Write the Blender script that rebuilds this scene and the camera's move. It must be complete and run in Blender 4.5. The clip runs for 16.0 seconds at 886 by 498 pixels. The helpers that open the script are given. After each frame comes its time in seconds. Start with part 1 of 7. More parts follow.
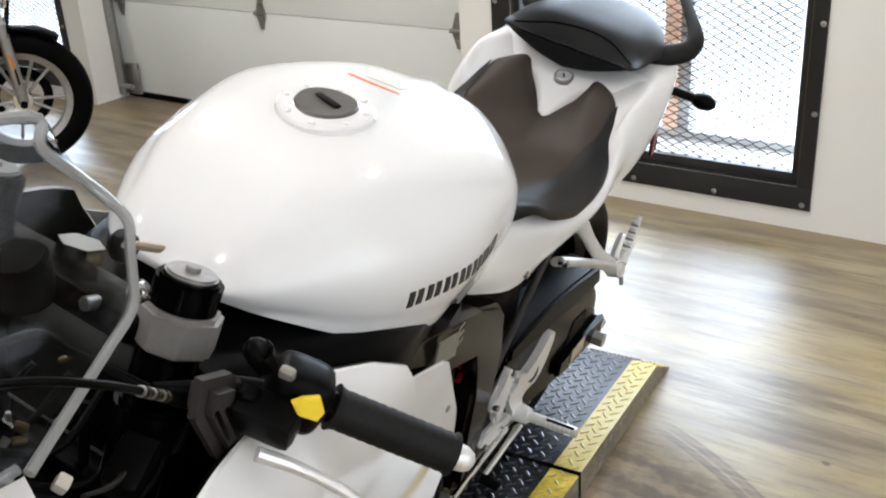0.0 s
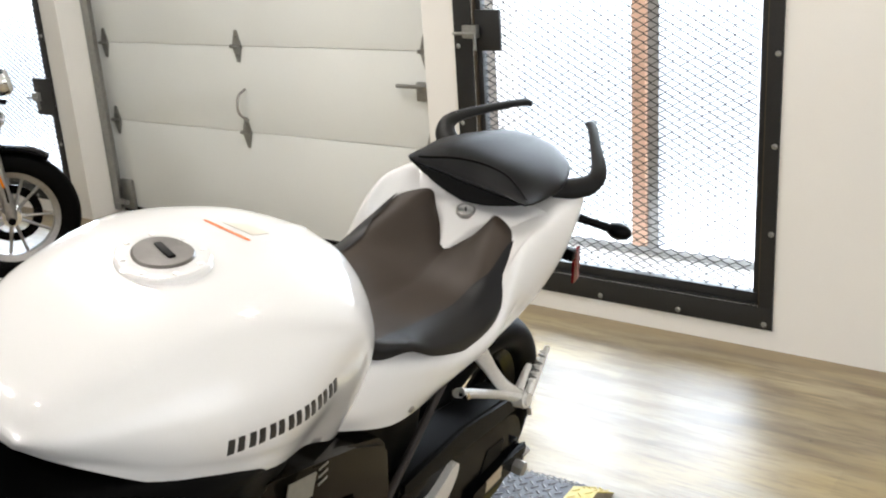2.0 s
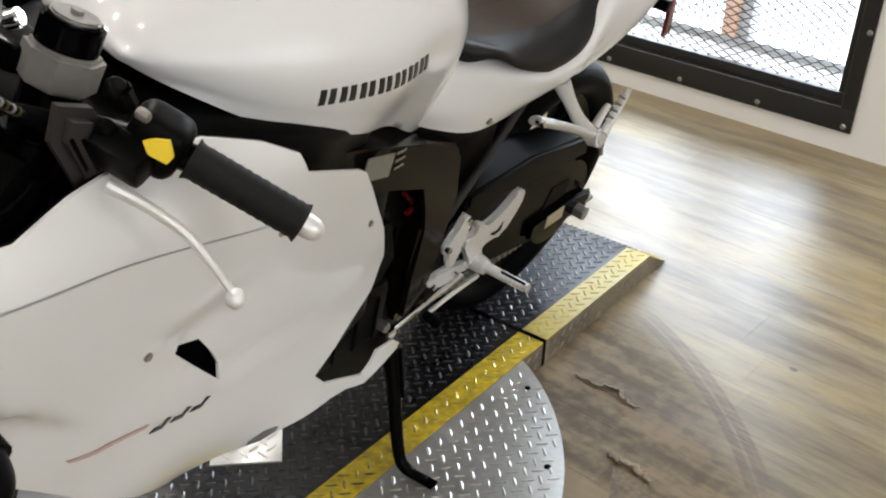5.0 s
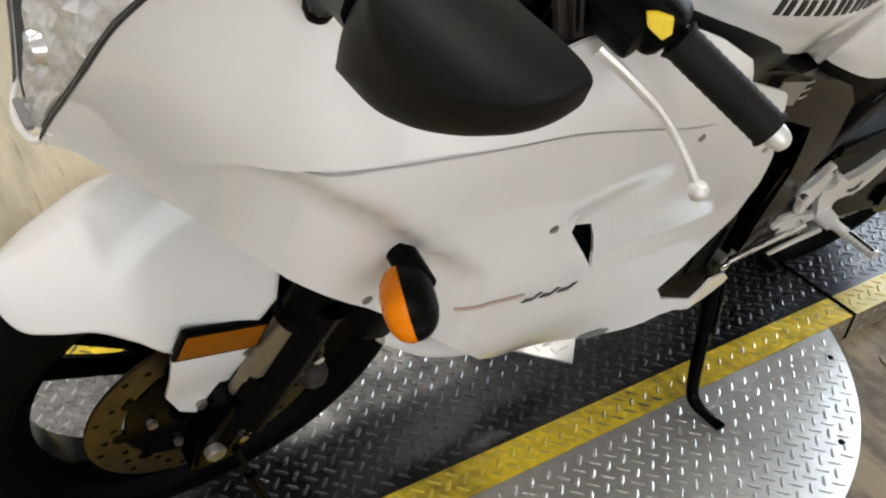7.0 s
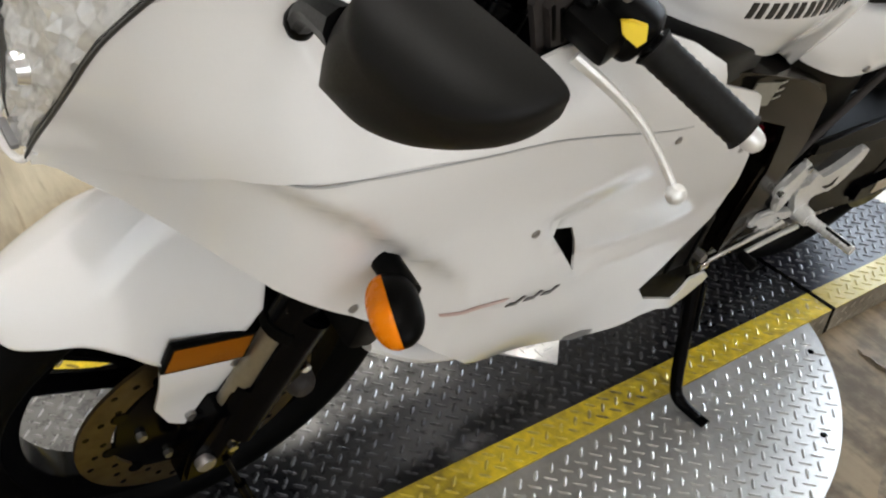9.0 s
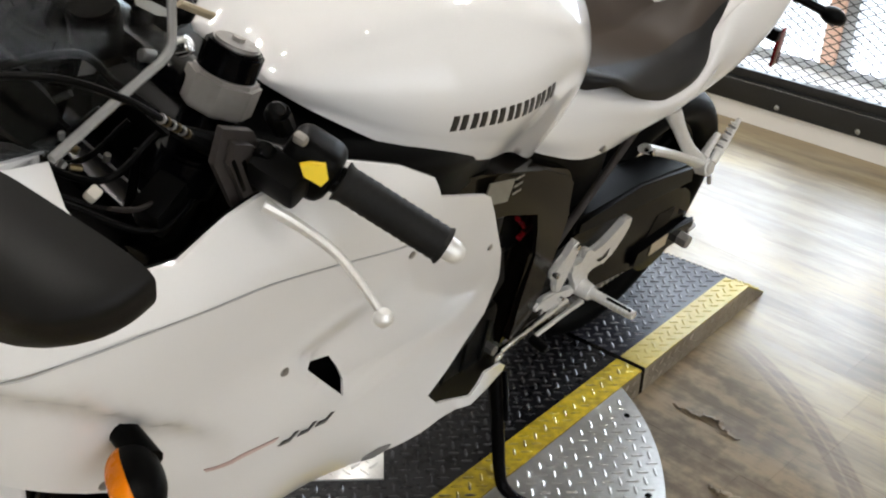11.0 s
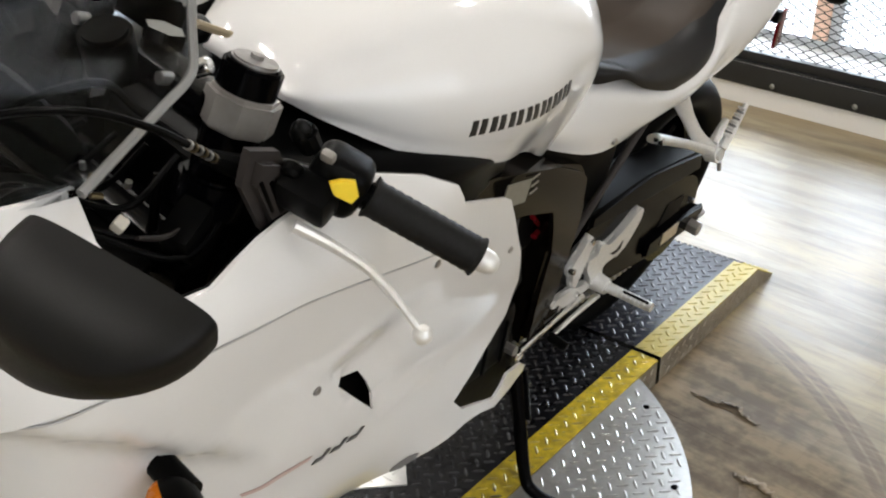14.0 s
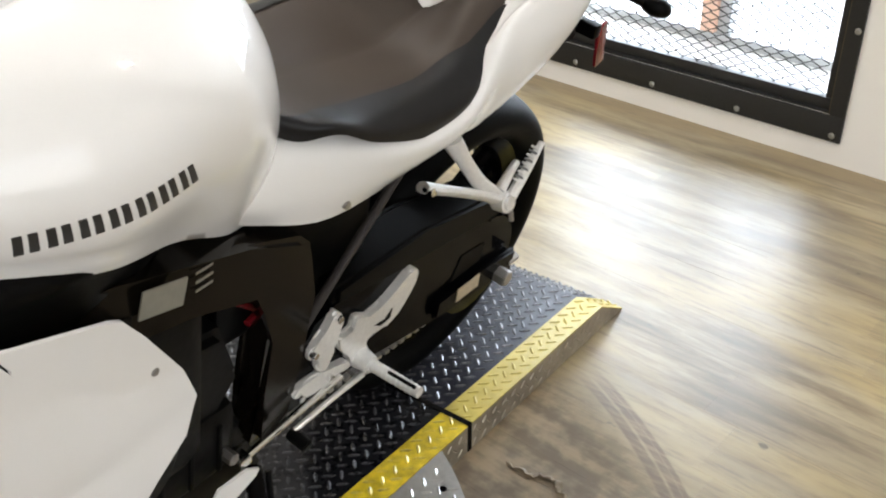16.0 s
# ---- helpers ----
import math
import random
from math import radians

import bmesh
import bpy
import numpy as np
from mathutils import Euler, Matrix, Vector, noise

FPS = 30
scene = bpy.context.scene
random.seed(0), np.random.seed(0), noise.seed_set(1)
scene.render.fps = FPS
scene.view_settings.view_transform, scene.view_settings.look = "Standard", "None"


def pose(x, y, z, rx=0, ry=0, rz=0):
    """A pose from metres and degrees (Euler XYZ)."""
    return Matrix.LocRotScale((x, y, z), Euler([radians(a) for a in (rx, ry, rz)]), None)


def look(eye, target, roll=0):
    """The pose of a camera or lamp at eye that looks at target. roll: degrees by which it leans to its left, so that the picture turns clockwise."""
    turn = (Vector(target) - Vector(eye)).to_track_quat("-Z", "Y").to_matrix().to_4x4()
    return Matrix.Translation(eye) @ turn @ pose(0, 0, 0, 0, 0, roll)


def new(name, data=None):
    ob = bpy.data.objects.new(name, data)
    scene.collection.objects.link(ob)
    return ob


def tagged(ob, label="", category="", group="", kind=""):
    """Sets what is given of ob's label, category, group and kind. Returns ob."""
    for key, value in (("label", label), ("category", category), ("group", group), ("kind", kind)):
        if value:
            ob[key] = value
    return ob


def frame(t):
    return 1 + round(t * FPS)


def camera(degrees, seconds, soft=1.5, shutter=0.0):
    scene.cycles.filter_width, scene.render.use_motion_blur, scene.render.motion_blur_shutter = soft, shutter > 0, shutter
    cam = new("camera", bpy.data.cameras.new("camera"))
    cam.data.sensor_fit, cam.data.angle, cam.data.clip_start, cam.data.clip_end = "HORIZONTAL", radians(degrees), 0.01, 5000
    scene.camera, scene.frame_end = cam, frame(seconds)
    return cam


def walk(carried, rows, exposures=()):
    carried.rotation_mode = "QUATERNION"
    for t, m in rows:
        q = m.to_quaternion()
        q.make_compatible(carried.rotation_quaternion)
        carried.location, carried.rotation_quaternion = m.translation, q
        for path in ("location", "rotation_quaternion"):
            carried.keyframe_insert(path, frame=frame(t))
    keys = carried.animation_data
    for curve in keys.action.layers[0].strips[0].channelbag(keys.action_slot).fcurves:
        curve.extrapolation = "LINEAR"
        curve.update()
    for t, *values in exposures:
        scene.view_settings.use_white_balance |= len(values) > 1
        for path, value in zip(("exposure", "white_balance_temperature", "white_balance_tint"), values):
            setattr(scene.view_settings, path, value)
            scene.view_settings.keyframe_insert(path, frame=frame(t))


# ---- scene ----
cam = camera(47.4, 16.0, soft=2.1)
PATH = [
    (0, (0.667, -1.582, 1.351), (-0.282, -0.024, 0.531), -3.4),
    (0.5, (0.765, -1.585, 1.386), (-0.2, 0.005, 0.651), -3.0),
    (1, (0.837, -1.492, 1.393), (-0.172, 0.09, 0.699), -0.9),
    (1.5, (0.863, -1.462, 1.392), (-0.099, 0.155, 0.714), -2.4),
    (2, (0.859, -1.475, 1.391), (-0.167, 0.124, 0.766), -3.8),
    (2.5, (0.87, -1.474, 1.355), (-0.12, 0.101, 0.62), -5.1),
    (3, (0.884, -1.485, 1.329), (-0.081, 0.068, 0.519), -3.8),
    (5.5, (0.846, -1.569, 1.264), (-0.232, -0.252, 0.212), 4.2),
    (6, (0.805, -1.598, 1.25), (-0.356, -0.388, 0.159), 5.9),
    (6.5, (0.772, -1.633, 1.244), (-0.457, -0.512, 0.133), 7.3),
    (7, (0.737, -1.681, 1.231), (-0.526, -0.643, 0.079), 8.2),
    (7.5, (0.695, -1.743, 1.213), (-0.586, -0.769, 0.025), 5.8),
    (8, (0.669, -1.782, 1.201), (-0.632, -0.877, -0.019), 5.6),
    (8.5, (0.688, -1.753, 1.224), (-0.587, -0.782, 0.028), 7.8),
    (9, (0.742, -1.688, 1.242), (-0.503, -0.62, 0.098), 7.5),
    (9.5, (0.79, -1.618, 1.255), (-0.382, -0.414, 0.171), 5.2),
    (10, (0.811, -1.595, 1.271), (-0.348, -0.324, 0.251), 2.5),
    (12.5, (0.835, -1.599, 1.291), (-0.327, -0.261, 0.363), 1.0),
    (13, (0.833, -1.595, 1.289), (-0.328, -0.265, 0.35), 0.5),
    (13.5, (0.817, -1.579, 1.29), (-0.324, -0.23, 0.353), 0.8),
    (14, (0.785, -1.602, 1.294), (-0.353, -0.274, 0.324), -1.3),
    (14.5, (0.765, -1.616, 1.29), (-0.217, -0.16, 0.333), -2.3),
    (15, (0.785, -1.525, 1.301), (-0.204, -0.071, 0.349), -1.8),
    (15.5, (0.841, -1.318, 1.287), (-0.257, 0.018, 0.283), 1.2),
    (16, (0.819, -1.138, 1.277), (-0.228, 0.218, 0.245), -0.2),
]
walk(cam, [(t, look(eye, target, roll)) for t, eye, target, roll in PATH], [(0, 0.06, 6050, 10), (0.7, 0.13, 6300, 10), (1.5, 0.14, 6350, 10), (3, 0.09, 6350, 10), (5.5, -0.12, 6350, 10), (6.5, -0.10, 6300, 10), (7.5, 0.02, 6300, 10), (8, 0.02, 6300, 10), (9, -0.06, 6300, 10), (10, -0.05, 6350, 10), (12.5, -0.10, 6350, 10), (14, -0.07, 6350, 10), (14.5, 0.08, 6350, 10), (15, 0.14, 6350, 10), (16, 0.16, 6350, 10)])

# ---- daylight, lamps and added fill ----
WALL_TURN = -4.3
WALL = pose(0, 1.585, 0, 0, 0, WALL_TURN)      # wall frame: x along the back wall, y out through it
world = bpy.data.worlds.new("world")
scene.world = world
world.use_nodes = True
sky = world.node_tree.nodes.new("ShaderNodeTexSky")
sky.sky_type, sky.sun_disc = "NISHITA", False
sky.sun_elevation, sky.sun_rotation = radians(35), radians(20)
world.node_tree.links.new(sky.outputs[0], world.node_tree.nodes["Background"].inputs[0])
world.node_tree.nodes["Background"].inputs[1].default_value = 0.12


def area(name, m, sx, sy, watts, colour):
    data = bpy.data.lights.new(name, "AREA")
    data.shape, data.size, data.size_y, data.energy, data.color = "RECTANGLE", sx, sy, watts, colour
    ob = new(name, data)
    ob.matrix_world = m
    return ob


def spot_lamp(name, x, y, z, watts, colour, size):
    data = bpy.data.lights.new(name, "AREA")
    data.shape, data.size, data.energy, data.color = "DISK", size, watts, colour
    ob = new(name, data)
    ob.matrix_world = pose(x, y, z)
    return ob


WARM, DAY = (1.0, 0.94, 0.875), (0.84, 0.925, 1.0)
area("daylight_gate", WALL @ pose(-0.45, 0.75, 1.15, 90, 0, 0), 1.3, 2.0, 145, DAY)
area("daylight_side_gate", WALL @ pose(-4.3, 0.75, 1.15, 90, 0, 0), 1.3, 2.0, 200, DAY)
CEILING = 3.0
# seven placed from highlights on the tank; the last two are added fill
LAMPS = [(-1.2, 0.07, 9), (-1.2, 0.33, 9), (-1.2, 0.58, 9), (-2.0, 0.90, 14), (0.60, 0.75, 13), (0.15, -2.35, 22), (-1.46, -2.05, 24), (2.2, -1.6, 12), (-3.0, -2.2, 10)]
for lx, ly, watts in LAMPS:
    spot_lamp("ceiling_lamp", lx, ly, CEILING - 0.09, watts, WARM, 0.16)
# added fill from the east to brighten the machine's flank
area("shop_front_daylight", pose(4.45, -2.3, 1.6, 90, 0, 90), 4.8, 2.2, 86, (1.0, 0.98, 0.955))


# ---- materials ----
def material(name, base, rough=0.5, metal=0.0, grain=0.0, scale=60.0, bump=0.0, coat=0.0, stain=0.0, stain_scale=3.0, random_tone=0.0, stretch=(1, 1, 1), dark=None, spec=0.5):
    """Principled material with two scales of variation in colour and gloss and a fine relief."""
    m = bpy.data.materials.new(name)
    m.use_nodes = True
    nt = m.node_tree
    nodes, link = nt.nodes, nt.links.new
    b = nodes["Principled BSDF"]
    b.inputs["Metallic"].default_value = metal
    b.inputs["Coat Weight"].default_value = coat
    b.inputs["Coat Roughness"].default_value = 0.04
    b.inputs["Specular IOR Level"].default_value = spec
    co = nodes.new("ShaderNodeTexCoord")
    mp = nodes.new("ShaderNodeMapping")
    mp.inputs["Scale"].default_value = stretch
    link(co.outputs["Object"], mp.inputs[0])
    fine, wide = nodes.new("ShaderNodeTexNoise"), nodes.new("ShaderNodeTexNoise")
    for n, s, d in ((fine, scale, 6), (wide, stain_scale, 5)):
        link(mp.outputs[0], n.inputs["Vector"])
        n.inputs["Scale"].default_value, n.inputs["Detail"].default_value = s, d
    dk = dark or tuple(c * 0.6 for c in base)
    mix1 = nodes.new("ShaderNodeMix")
    mix1.data_type = "RGBA"
    mix1.inputs[6].default_value, mix1.inputs[7].default_value = (*base, 1), (*dk, 1)
    ramp = nodes.new("ShaderNodeMapRange")
    ramp.inputs[1].default_value, ramp.inputs[2].default_value = 0.4, 0.75
    ramp.inputs[3].default_value, ramp.inputs[4].default_value = 0.0, stain
    link(wide.outputs["Fac"], ramp.inputs[0])
    ramp2 = nodes.new("ShaderNodeMapRange")
    ramp2.inputs[1].default_value, ramp2.inputs[2].default_value = 0.35, 0.7
    ramp2.inputs[3].default_value, ramp2.inputs[4].default_value = 0.0, grain
    link(fine.outputs["Fac"], ramp2.inputs[0])
    add = nodes.new("ShaderNodeMath")
    add.use_clamp = True
    link(ramp.outputs[0], add.inputs[0])
    link(ramp2.outputs[0], add.inputs[1])
    last = add.outputs[0]
    if random_tone:
        info = nodes.new("ShaderNodeObjectInfo")
        rr = nodes.new("ShaderNodeMath")
        rr.operation = "MULTIPLY_ADD"
        rr.inputs[1].default_value, rr.use_clamp = random_tone, True
        link(info.outputs["Random"], rr.inputs[0])
        link(last, rr.inputs[2])
        last = rr.outputs[0]
    link(last, mix1.inputs[0])
    link(mix1.outputs[2], b.inputs["Base Color"])
    rg = nodes.new("ShaderNodeMapRange")
    rg.inputs[3].default_value, rg.inputs[4].default_value = max(rough - 0.06, 0.02), min(rough + 0.10, 1)
    link(fine.outputs["Fac"], rg.inputs[0])
    link(rg.outputs[0], b.inputs["Roughness"])
    if bump:
        bp = nodes.new("ShaderNodeBump")
        bp.inputs["Strength"].default_value, bp.inputs["Distance"].default_value = 0.5, bump
        link(fine.outputs["Fac"], bp.inputs["Height"])
        link(bp.outputs[0], b.inputs["Normal"])
    return m


WHITE = material("white_gloss_paint", (0.76, 0.752, 0.745), 0.30, 0, 0.02, 300, 0, 1.0, 0.03, 4, spec=0.15)
BLACK_PL = material("black_plastic", (0.0016, 0.0016, 0.0016), 0.36, 0, 0.3, 400, 0, spec=0.06)
BLACK_SATIN = material("black_satin_paint", (0.0012, 0.0012, 0.0015), 0.15, 0, 0.1, 40, 0.0, 0.0, 0.3, 8, spec=0.055)
FRAME_M = material("dark_bronze_frame_paint", (0.0050, 0.0039, 0.0028), 0.13, 0.0, 0.2, 60, 0, 0.0, 0.3, 6, spec=0.14)
GRIP_M = material("dark_grey_grip_rubber", (0.0065, 0.0062, 0.006), 0.6, 0, 0.4, 250, 0.0004, 0, 0.3, 12, spec=0.2)
RUBBER = material("rubber", (0.0018, 0.0018, 0.0018), 0.50, 0, 0.4, 250, 0.0004, 0, 0.3, 12, spec=0.045)
VINYL = material("seat_vinyl", (0.046, 0.035, 0.027), 0.52, 0, 0.3, 900, 0.0003, 0, 0.3, 4, spec=0.2)
VINYL_PAD = material("black_pillion_vinyl", (0.009, 0.009, 0.0095), 0.40, 0, 0.3, 900, 0.0003, 0, 0.3, 6, spec=0.10)
VINYL_SIDE = material("seat_side_vinyl", (0.009, 0.009, 0.010), 0.40, 0, 0.3, 900, 0.0003, spec=0.25)
ALU = material("cast_aluminium", (0.80, 0.795, 0.78), 0.38, 0.5, 0.2, 160, 0.0002, 0, 0.2, 10)
CHROME = material("chrome", (0.80, 0.80, 0.80), 0.10, 1.0, 0.1, 60)
STEEL = material("bare_steel", (0.42, 0.41, 0.40), 0.34, 0.9, 0.4, 90, 0.0002, 0, 0.5, 9)
GREY_CLAMP = material("grey_machined_clamp", (0.29, 0.272, 0.255), 0.42, 0.4, 0.2, 120)
FLAP_M = material("dark_grey_cap_flap", (0.10, 0.092, 0.084), 0.38, 0.3, 0.2, 120)
ENGINE = material("engine_dark_casting", (0.003, 0.003, 0.003), 0.42, 0.0, 0.4, 70, 0.0006, spec=0.1)
YELLOW_PL = material("yellow_plastic", (0.80, 0.58, 0.02), 0.4, 0, 0.1, 200)
ORANGE_LENS = material("amber_lens", (0.74, 0.20, 0.001), 0.25, 0, 0.1, 90, 0, 0.0, spec=0.12)
AMBER_DARK = material("amber_reflector", (0.25, 0.080, 0.003), 0.3, 0, 0.2, 900, 0.0004, 0.0, spec=0.12)
RED_LENS = material("red_lens", (0.13, 0.006, 0.010), 0.2, 0, 0.1, 90, 0, 0.5)
LABEL_M = material("printed_label", (0.42, 0.35, 0.24), 0.4, 0, 0.3, 90)
LABEL_G = material("grey_label", (0.20, 0.19, 0.16), 0.35, 0, 0.3, 90)
ORANGE_ST = material("orange_sticker", (0.85, 0.20, 0.05), 0.4)
PALE_ST = material("pale_sticker", (0.62, 0.58, 0.50), 0.4)
MIRROR_PL = material("matt_black_mirror_plastic", (0.0050, 0.0048, 0.0046), 0.5, 0, 0.3, 700, 0.0001, spec=0.18)
DECAL = material("black_decal", (0.02, 0.02, 0.02), 0.35)
BOOT = material("grey_brown_rubber_boot", (0.036, 0.031, 0.029), 0.55, 0, 0.3, 90, 0.0005, 0, 0.3, 20, spec=0.2)
SWASH = material("faint_red_transfer", (0.50, 0.36, 0.33), 0.35)
SEAM_SHADE = material("pale_grey_seam_shade", (0.46, 0.46, 0.46), 0.5)
SLOT_M = material("grey_slot_rubber", (0.16, 0.16, 0.165), 0.5)
STANCHION = material("dull_stanchion", (0.30, 0.265, 0.20), 0.3, 0.8, 0.3, 90, 0.0001, 0, 0.4, 9)
CABLE = material("black_cable_sheath", (0.002, 0.002, 0.002), 0.35, 0, 0.2, 200, spec=0.05)
BRASS = material("worn_brass_disc", (0.15, 0.115, 0.06), 0.34, 0.9, 0.5, 60, 0, 0, 0.4, 30)
# second copy of the deck's black paint, kept low in glare for the ramp
RAMP_BLACK = material("navy_ramp_paint_low_glare", (0.020, 0.021, 0.030), 0.32, 0.0, 0.25, 60, 0.0002, 0, 0.6, 4, dark=(0.045, 0.046, 0.055), spec=0.08)
TREAD_WORN = material("worn_tread_tops", (0.17, 0.17, 0.178), 0.30, 0.7, 0.4, 60, 0.0002, 0, 0.5, 4, dark=(0.05, 0.05, 0.055))
PLATE_GREY = material("bare_checker_plate", (0.60, 0.59, 0.565), 0.32, 0.72, 0.3, 80, 0.0002, 0, 0.6, 6)
PLATE_YELLOW = material("worn_yellow_deck_paint", (0.86, 0.64, 0.03), 0.40, 0.0, 0.45, 48, 0.0002, 0, 0.55, 7, dark=(0.10, 0.075, 0.025), spec=0.25)
YELLOW_TREAD = material("rubbed_yellow_tread_tops", (0.88, 0.68, 0.09), 0.26, 0.1, 0.6, 38, 0.0002, 0, 0.75, 6, dark=(0.07, 0.055, 0.03), spec=0.5)
PLATE_SIDE = material("dirty_checker_plate_side", (0.34, 0.30, 0.24), 0.42, 0.55, 0.4, 60, 0.0002, 0, 0.7, 9)
PLATE_PALE = material("faded_yellow_deck_paint", (0.58, 0.47, 0.11), 0.42, 0.0, 0.25, 70, 0.0002, 0, 0.4, 9, spec=0.25)
WALL_M = material("white_wall_paint", (0.80, 0.78, 0.74), 0.6, 0, 0.04, 180, 0.0003, 0, 0.08, 1.4)
DOOR_M = material("off_white_door_paint", (0.80, 0.82, 0.80), 0.45, 0, 0.04, 140, 0.0002, 0, 0.12, 1.2)
CEIL_M = material("white_ceiling", (0.8, 0.8, 0.78), 0.8, 0, 0.05, 60, 0.001)
GATE_M = material("black_gate_steel", (0.022, 0.022, 0.022), 0.45, 0.3, 0.3, 120, 0.0003, 0, 0.4, 5)
GATE_EDGE = material("rusty_gate_edge", (0.10, 0.075, 0.05), 0.5, 0.4, 0.5, 60, 0.0004, 0, 0.5, 14)
ZINC = material("zinc_hardware", (0.38, 0.38, 0.36), 0.4, 0.9, 0.4, 80)
PAVING = material("pale_concrete_outside", (0.42, 0.42, 0.41), 0.9, 0, 0.2, 20, 0, 0, 0.3, 1)
POST_M = material("orange_brown_post", (0.80, 0.52, 0.38), 0.5, 0, 0.2, 60)
POST_G = material("grey_aluminium_mullion", (0.42, 0.42, 0.42), 0.4, 0.6, 0.1, 60)


def worn_deck(name, paint, metal, rough, metallic):
    """Black paint on checker plate, rubbed down to bare metal along the track where wheels are pushed on and off."""
    m = bpy.data.materials.new(name)
    m.use_nodes = True
    nt = m.node_tree
    nodes, link = nt.nodes, nt.links.new
    b = nodes["Principled BSDF"]
    co = nodes.new("ShaderNodeTexCoord")
    sep = nodes.new("ShaderNodeSeparateXYZ")
    link(co.outputs["Object"], sep.inputs[0])

    def noise(scale, detail):
        n = nodes.new("ShaderNodeTexNoise")
        n.inputs["Scale"].default_value, n.inputs["Detail"].default_value = scale, detail
        link(co.outputs["Object"], n.inputs["Vector"])
        return n.outputs["Fac"]

    def remap(v, a, c, lo, hi):
        r = nodes.new("ShaderNodeMapRange")
        r.interpolation_type = "SMOOTHSTEP"
        for i, q in enumerate((a, c, lo, hi)):
            r.inputs[i + 1].default_value = q
        link(v, r.inputs[0])
        return r.outputs[0]

    def maths(op, *args):
        n = nodes.new("ShaderNodeMath")
        n.operation = op
        for i, q in enumerate(args):
            if isinstance(q, (int, float)):
                n.inputs[i].default_value = q
            else:
                link(q, n.inputs[i])
        return n.outputs[0]
    patch, fine = noise(4.5, 5), noise(70, 5)
    across = remap(maths("ABSOLUTE", maths("ADD", sep.outputs[0], 0.345)), 0.09, 0.15, 1.0, 0.0)
    along = remap(sep.outputs[1], -0.74, -0.88, 0.04, 1.0)
    front = remap(sep.outputs[1], -1.20, -1.08, 0.04, 1.0)
    wear = maths("MULTIPLY", maths("MULTIPLY", maths("MULTIPLY", across, along), front), remap(patch, 0.35, 0.60, 0.15, 0.9))
    ahead = maths("MULTIPLY", remap(sep.outputs[1], -1.24, -1.36, 0.0, 0.42), remap(sep.outputs[0], -0.14, -0.26, 0.0, 1.0))
    wear = maths("MAXIMUM", wear, maths("MULTIPLY", ahead, remap(patch, 0.30, 0.60, 0.55, 1.0)))
    wear = maths("MULTIPLY", wear, remap(fine, 0.30, 0.60, 0.75, 1.0))
    speck = remap(patch, 0.45, 0.75, 0.0, 0.04)
    wear = maths("MINIMUM", maths("ADD", wear, speck), 1.0)
    mix = nodes.new("ShaderNodeMix")
    mix.data_type = "RGBA"
    mix.inputs[6].default_value, mix.inputs[7].default_value = (*paint, 1), (*metal, 1)
    link(wear, mix.inputs[0])
    link(mix.outputs[2], b.inputs["Base Color"])
    link(maths("ADD", maths("MULTIPLY", wear, 0.62 - metallic), metallic), b.inputs["Metallic"])
    link(maths("ADD", remap(fine, 0.2, 0.8, -0.05, 0.08), rough), b.inputs["Roughness"])
    b.inputs["Specular IOR Level"].default_value = 0.15
    bp = nodes.new("ShaderNodeBump")
    bp.inputs["Strength"].default_value, bp.inputs["Distance"].default_value = 0.5, 0.0002
    link(fine, bp.inputs["Height"])
    link(bp.outputs[0], b.inputs["Normal"])
    return m


DECK_PAINT = worn_deck("black_deck_paint_worn_bare", (0.008, 0.008, 0.010), (0.48, 0.47, 0.45), 0.28, 0.0)
DECK_TREAD = worn_deck("worn_deck_tread_tops", (0.085, 0.085, 0.09), (0.60, 0.59, 0.57), 0.27, 0.6)


def glass(name, colour, rough, alpha):
    m = bpy.data.materials.new(name)
    m.use_nodes = True
    b = m.node_tree.nodes["Principled BSDF"]
    b.inputs["Base Color"].default_value = (*colour, 1)
    b.inputs["Roughness"].default_value = rough
    b.inputs["Alpha"].default_value = alpha
    b.inputs["Coat Weight"].default_value = 0.1
    return m


def clear_sheet(name, tint):
    """Clear sheet: light passes tinted, with a glossy skin that strengthens at a slant."""
    m = bpy.data.materials.new(name)
    m.use_nodes = True
    nodes, link = m.node_tree.nodes, m.node_tree.links.new
    thru, gloss, mix, fr = nodes.new("ShaderNodeBsdfTransparent"), nodes.new("ShaderNodeBsdfGlossy"), nodes.new("ShaderNodeMixShader"), nodes.new("ShaderNodeFresnel")
    thru.inputs[0].default_value = (*tint, 1)
    gloss.inputs["Roughness"].default_value = 0.08
    fr.inputs["IOR"].default_value = 1.22
    link(fr.outputs[0], mix.inputs[0])
    link(thru.outputs[0], mix.inputs[1])
    link(gloss.outputs[0], mix.inputs[2])
    link(mix.outputs[0], nodes["Material Output"].inputs[0])
    return m


def glow(name, colour, power):
    m = bpy.data.materials.new(name)
    m.use_nodes = True
    b = m.node_tree.nodes["Principled BSDF"]
    b.inputs["Base Color"].default_value = (*colour, 1)
    b.inputs["Emission Color"].default_value = (*colour, 1)
    b.inputs["Emission Strength"].default_value = power
    return m


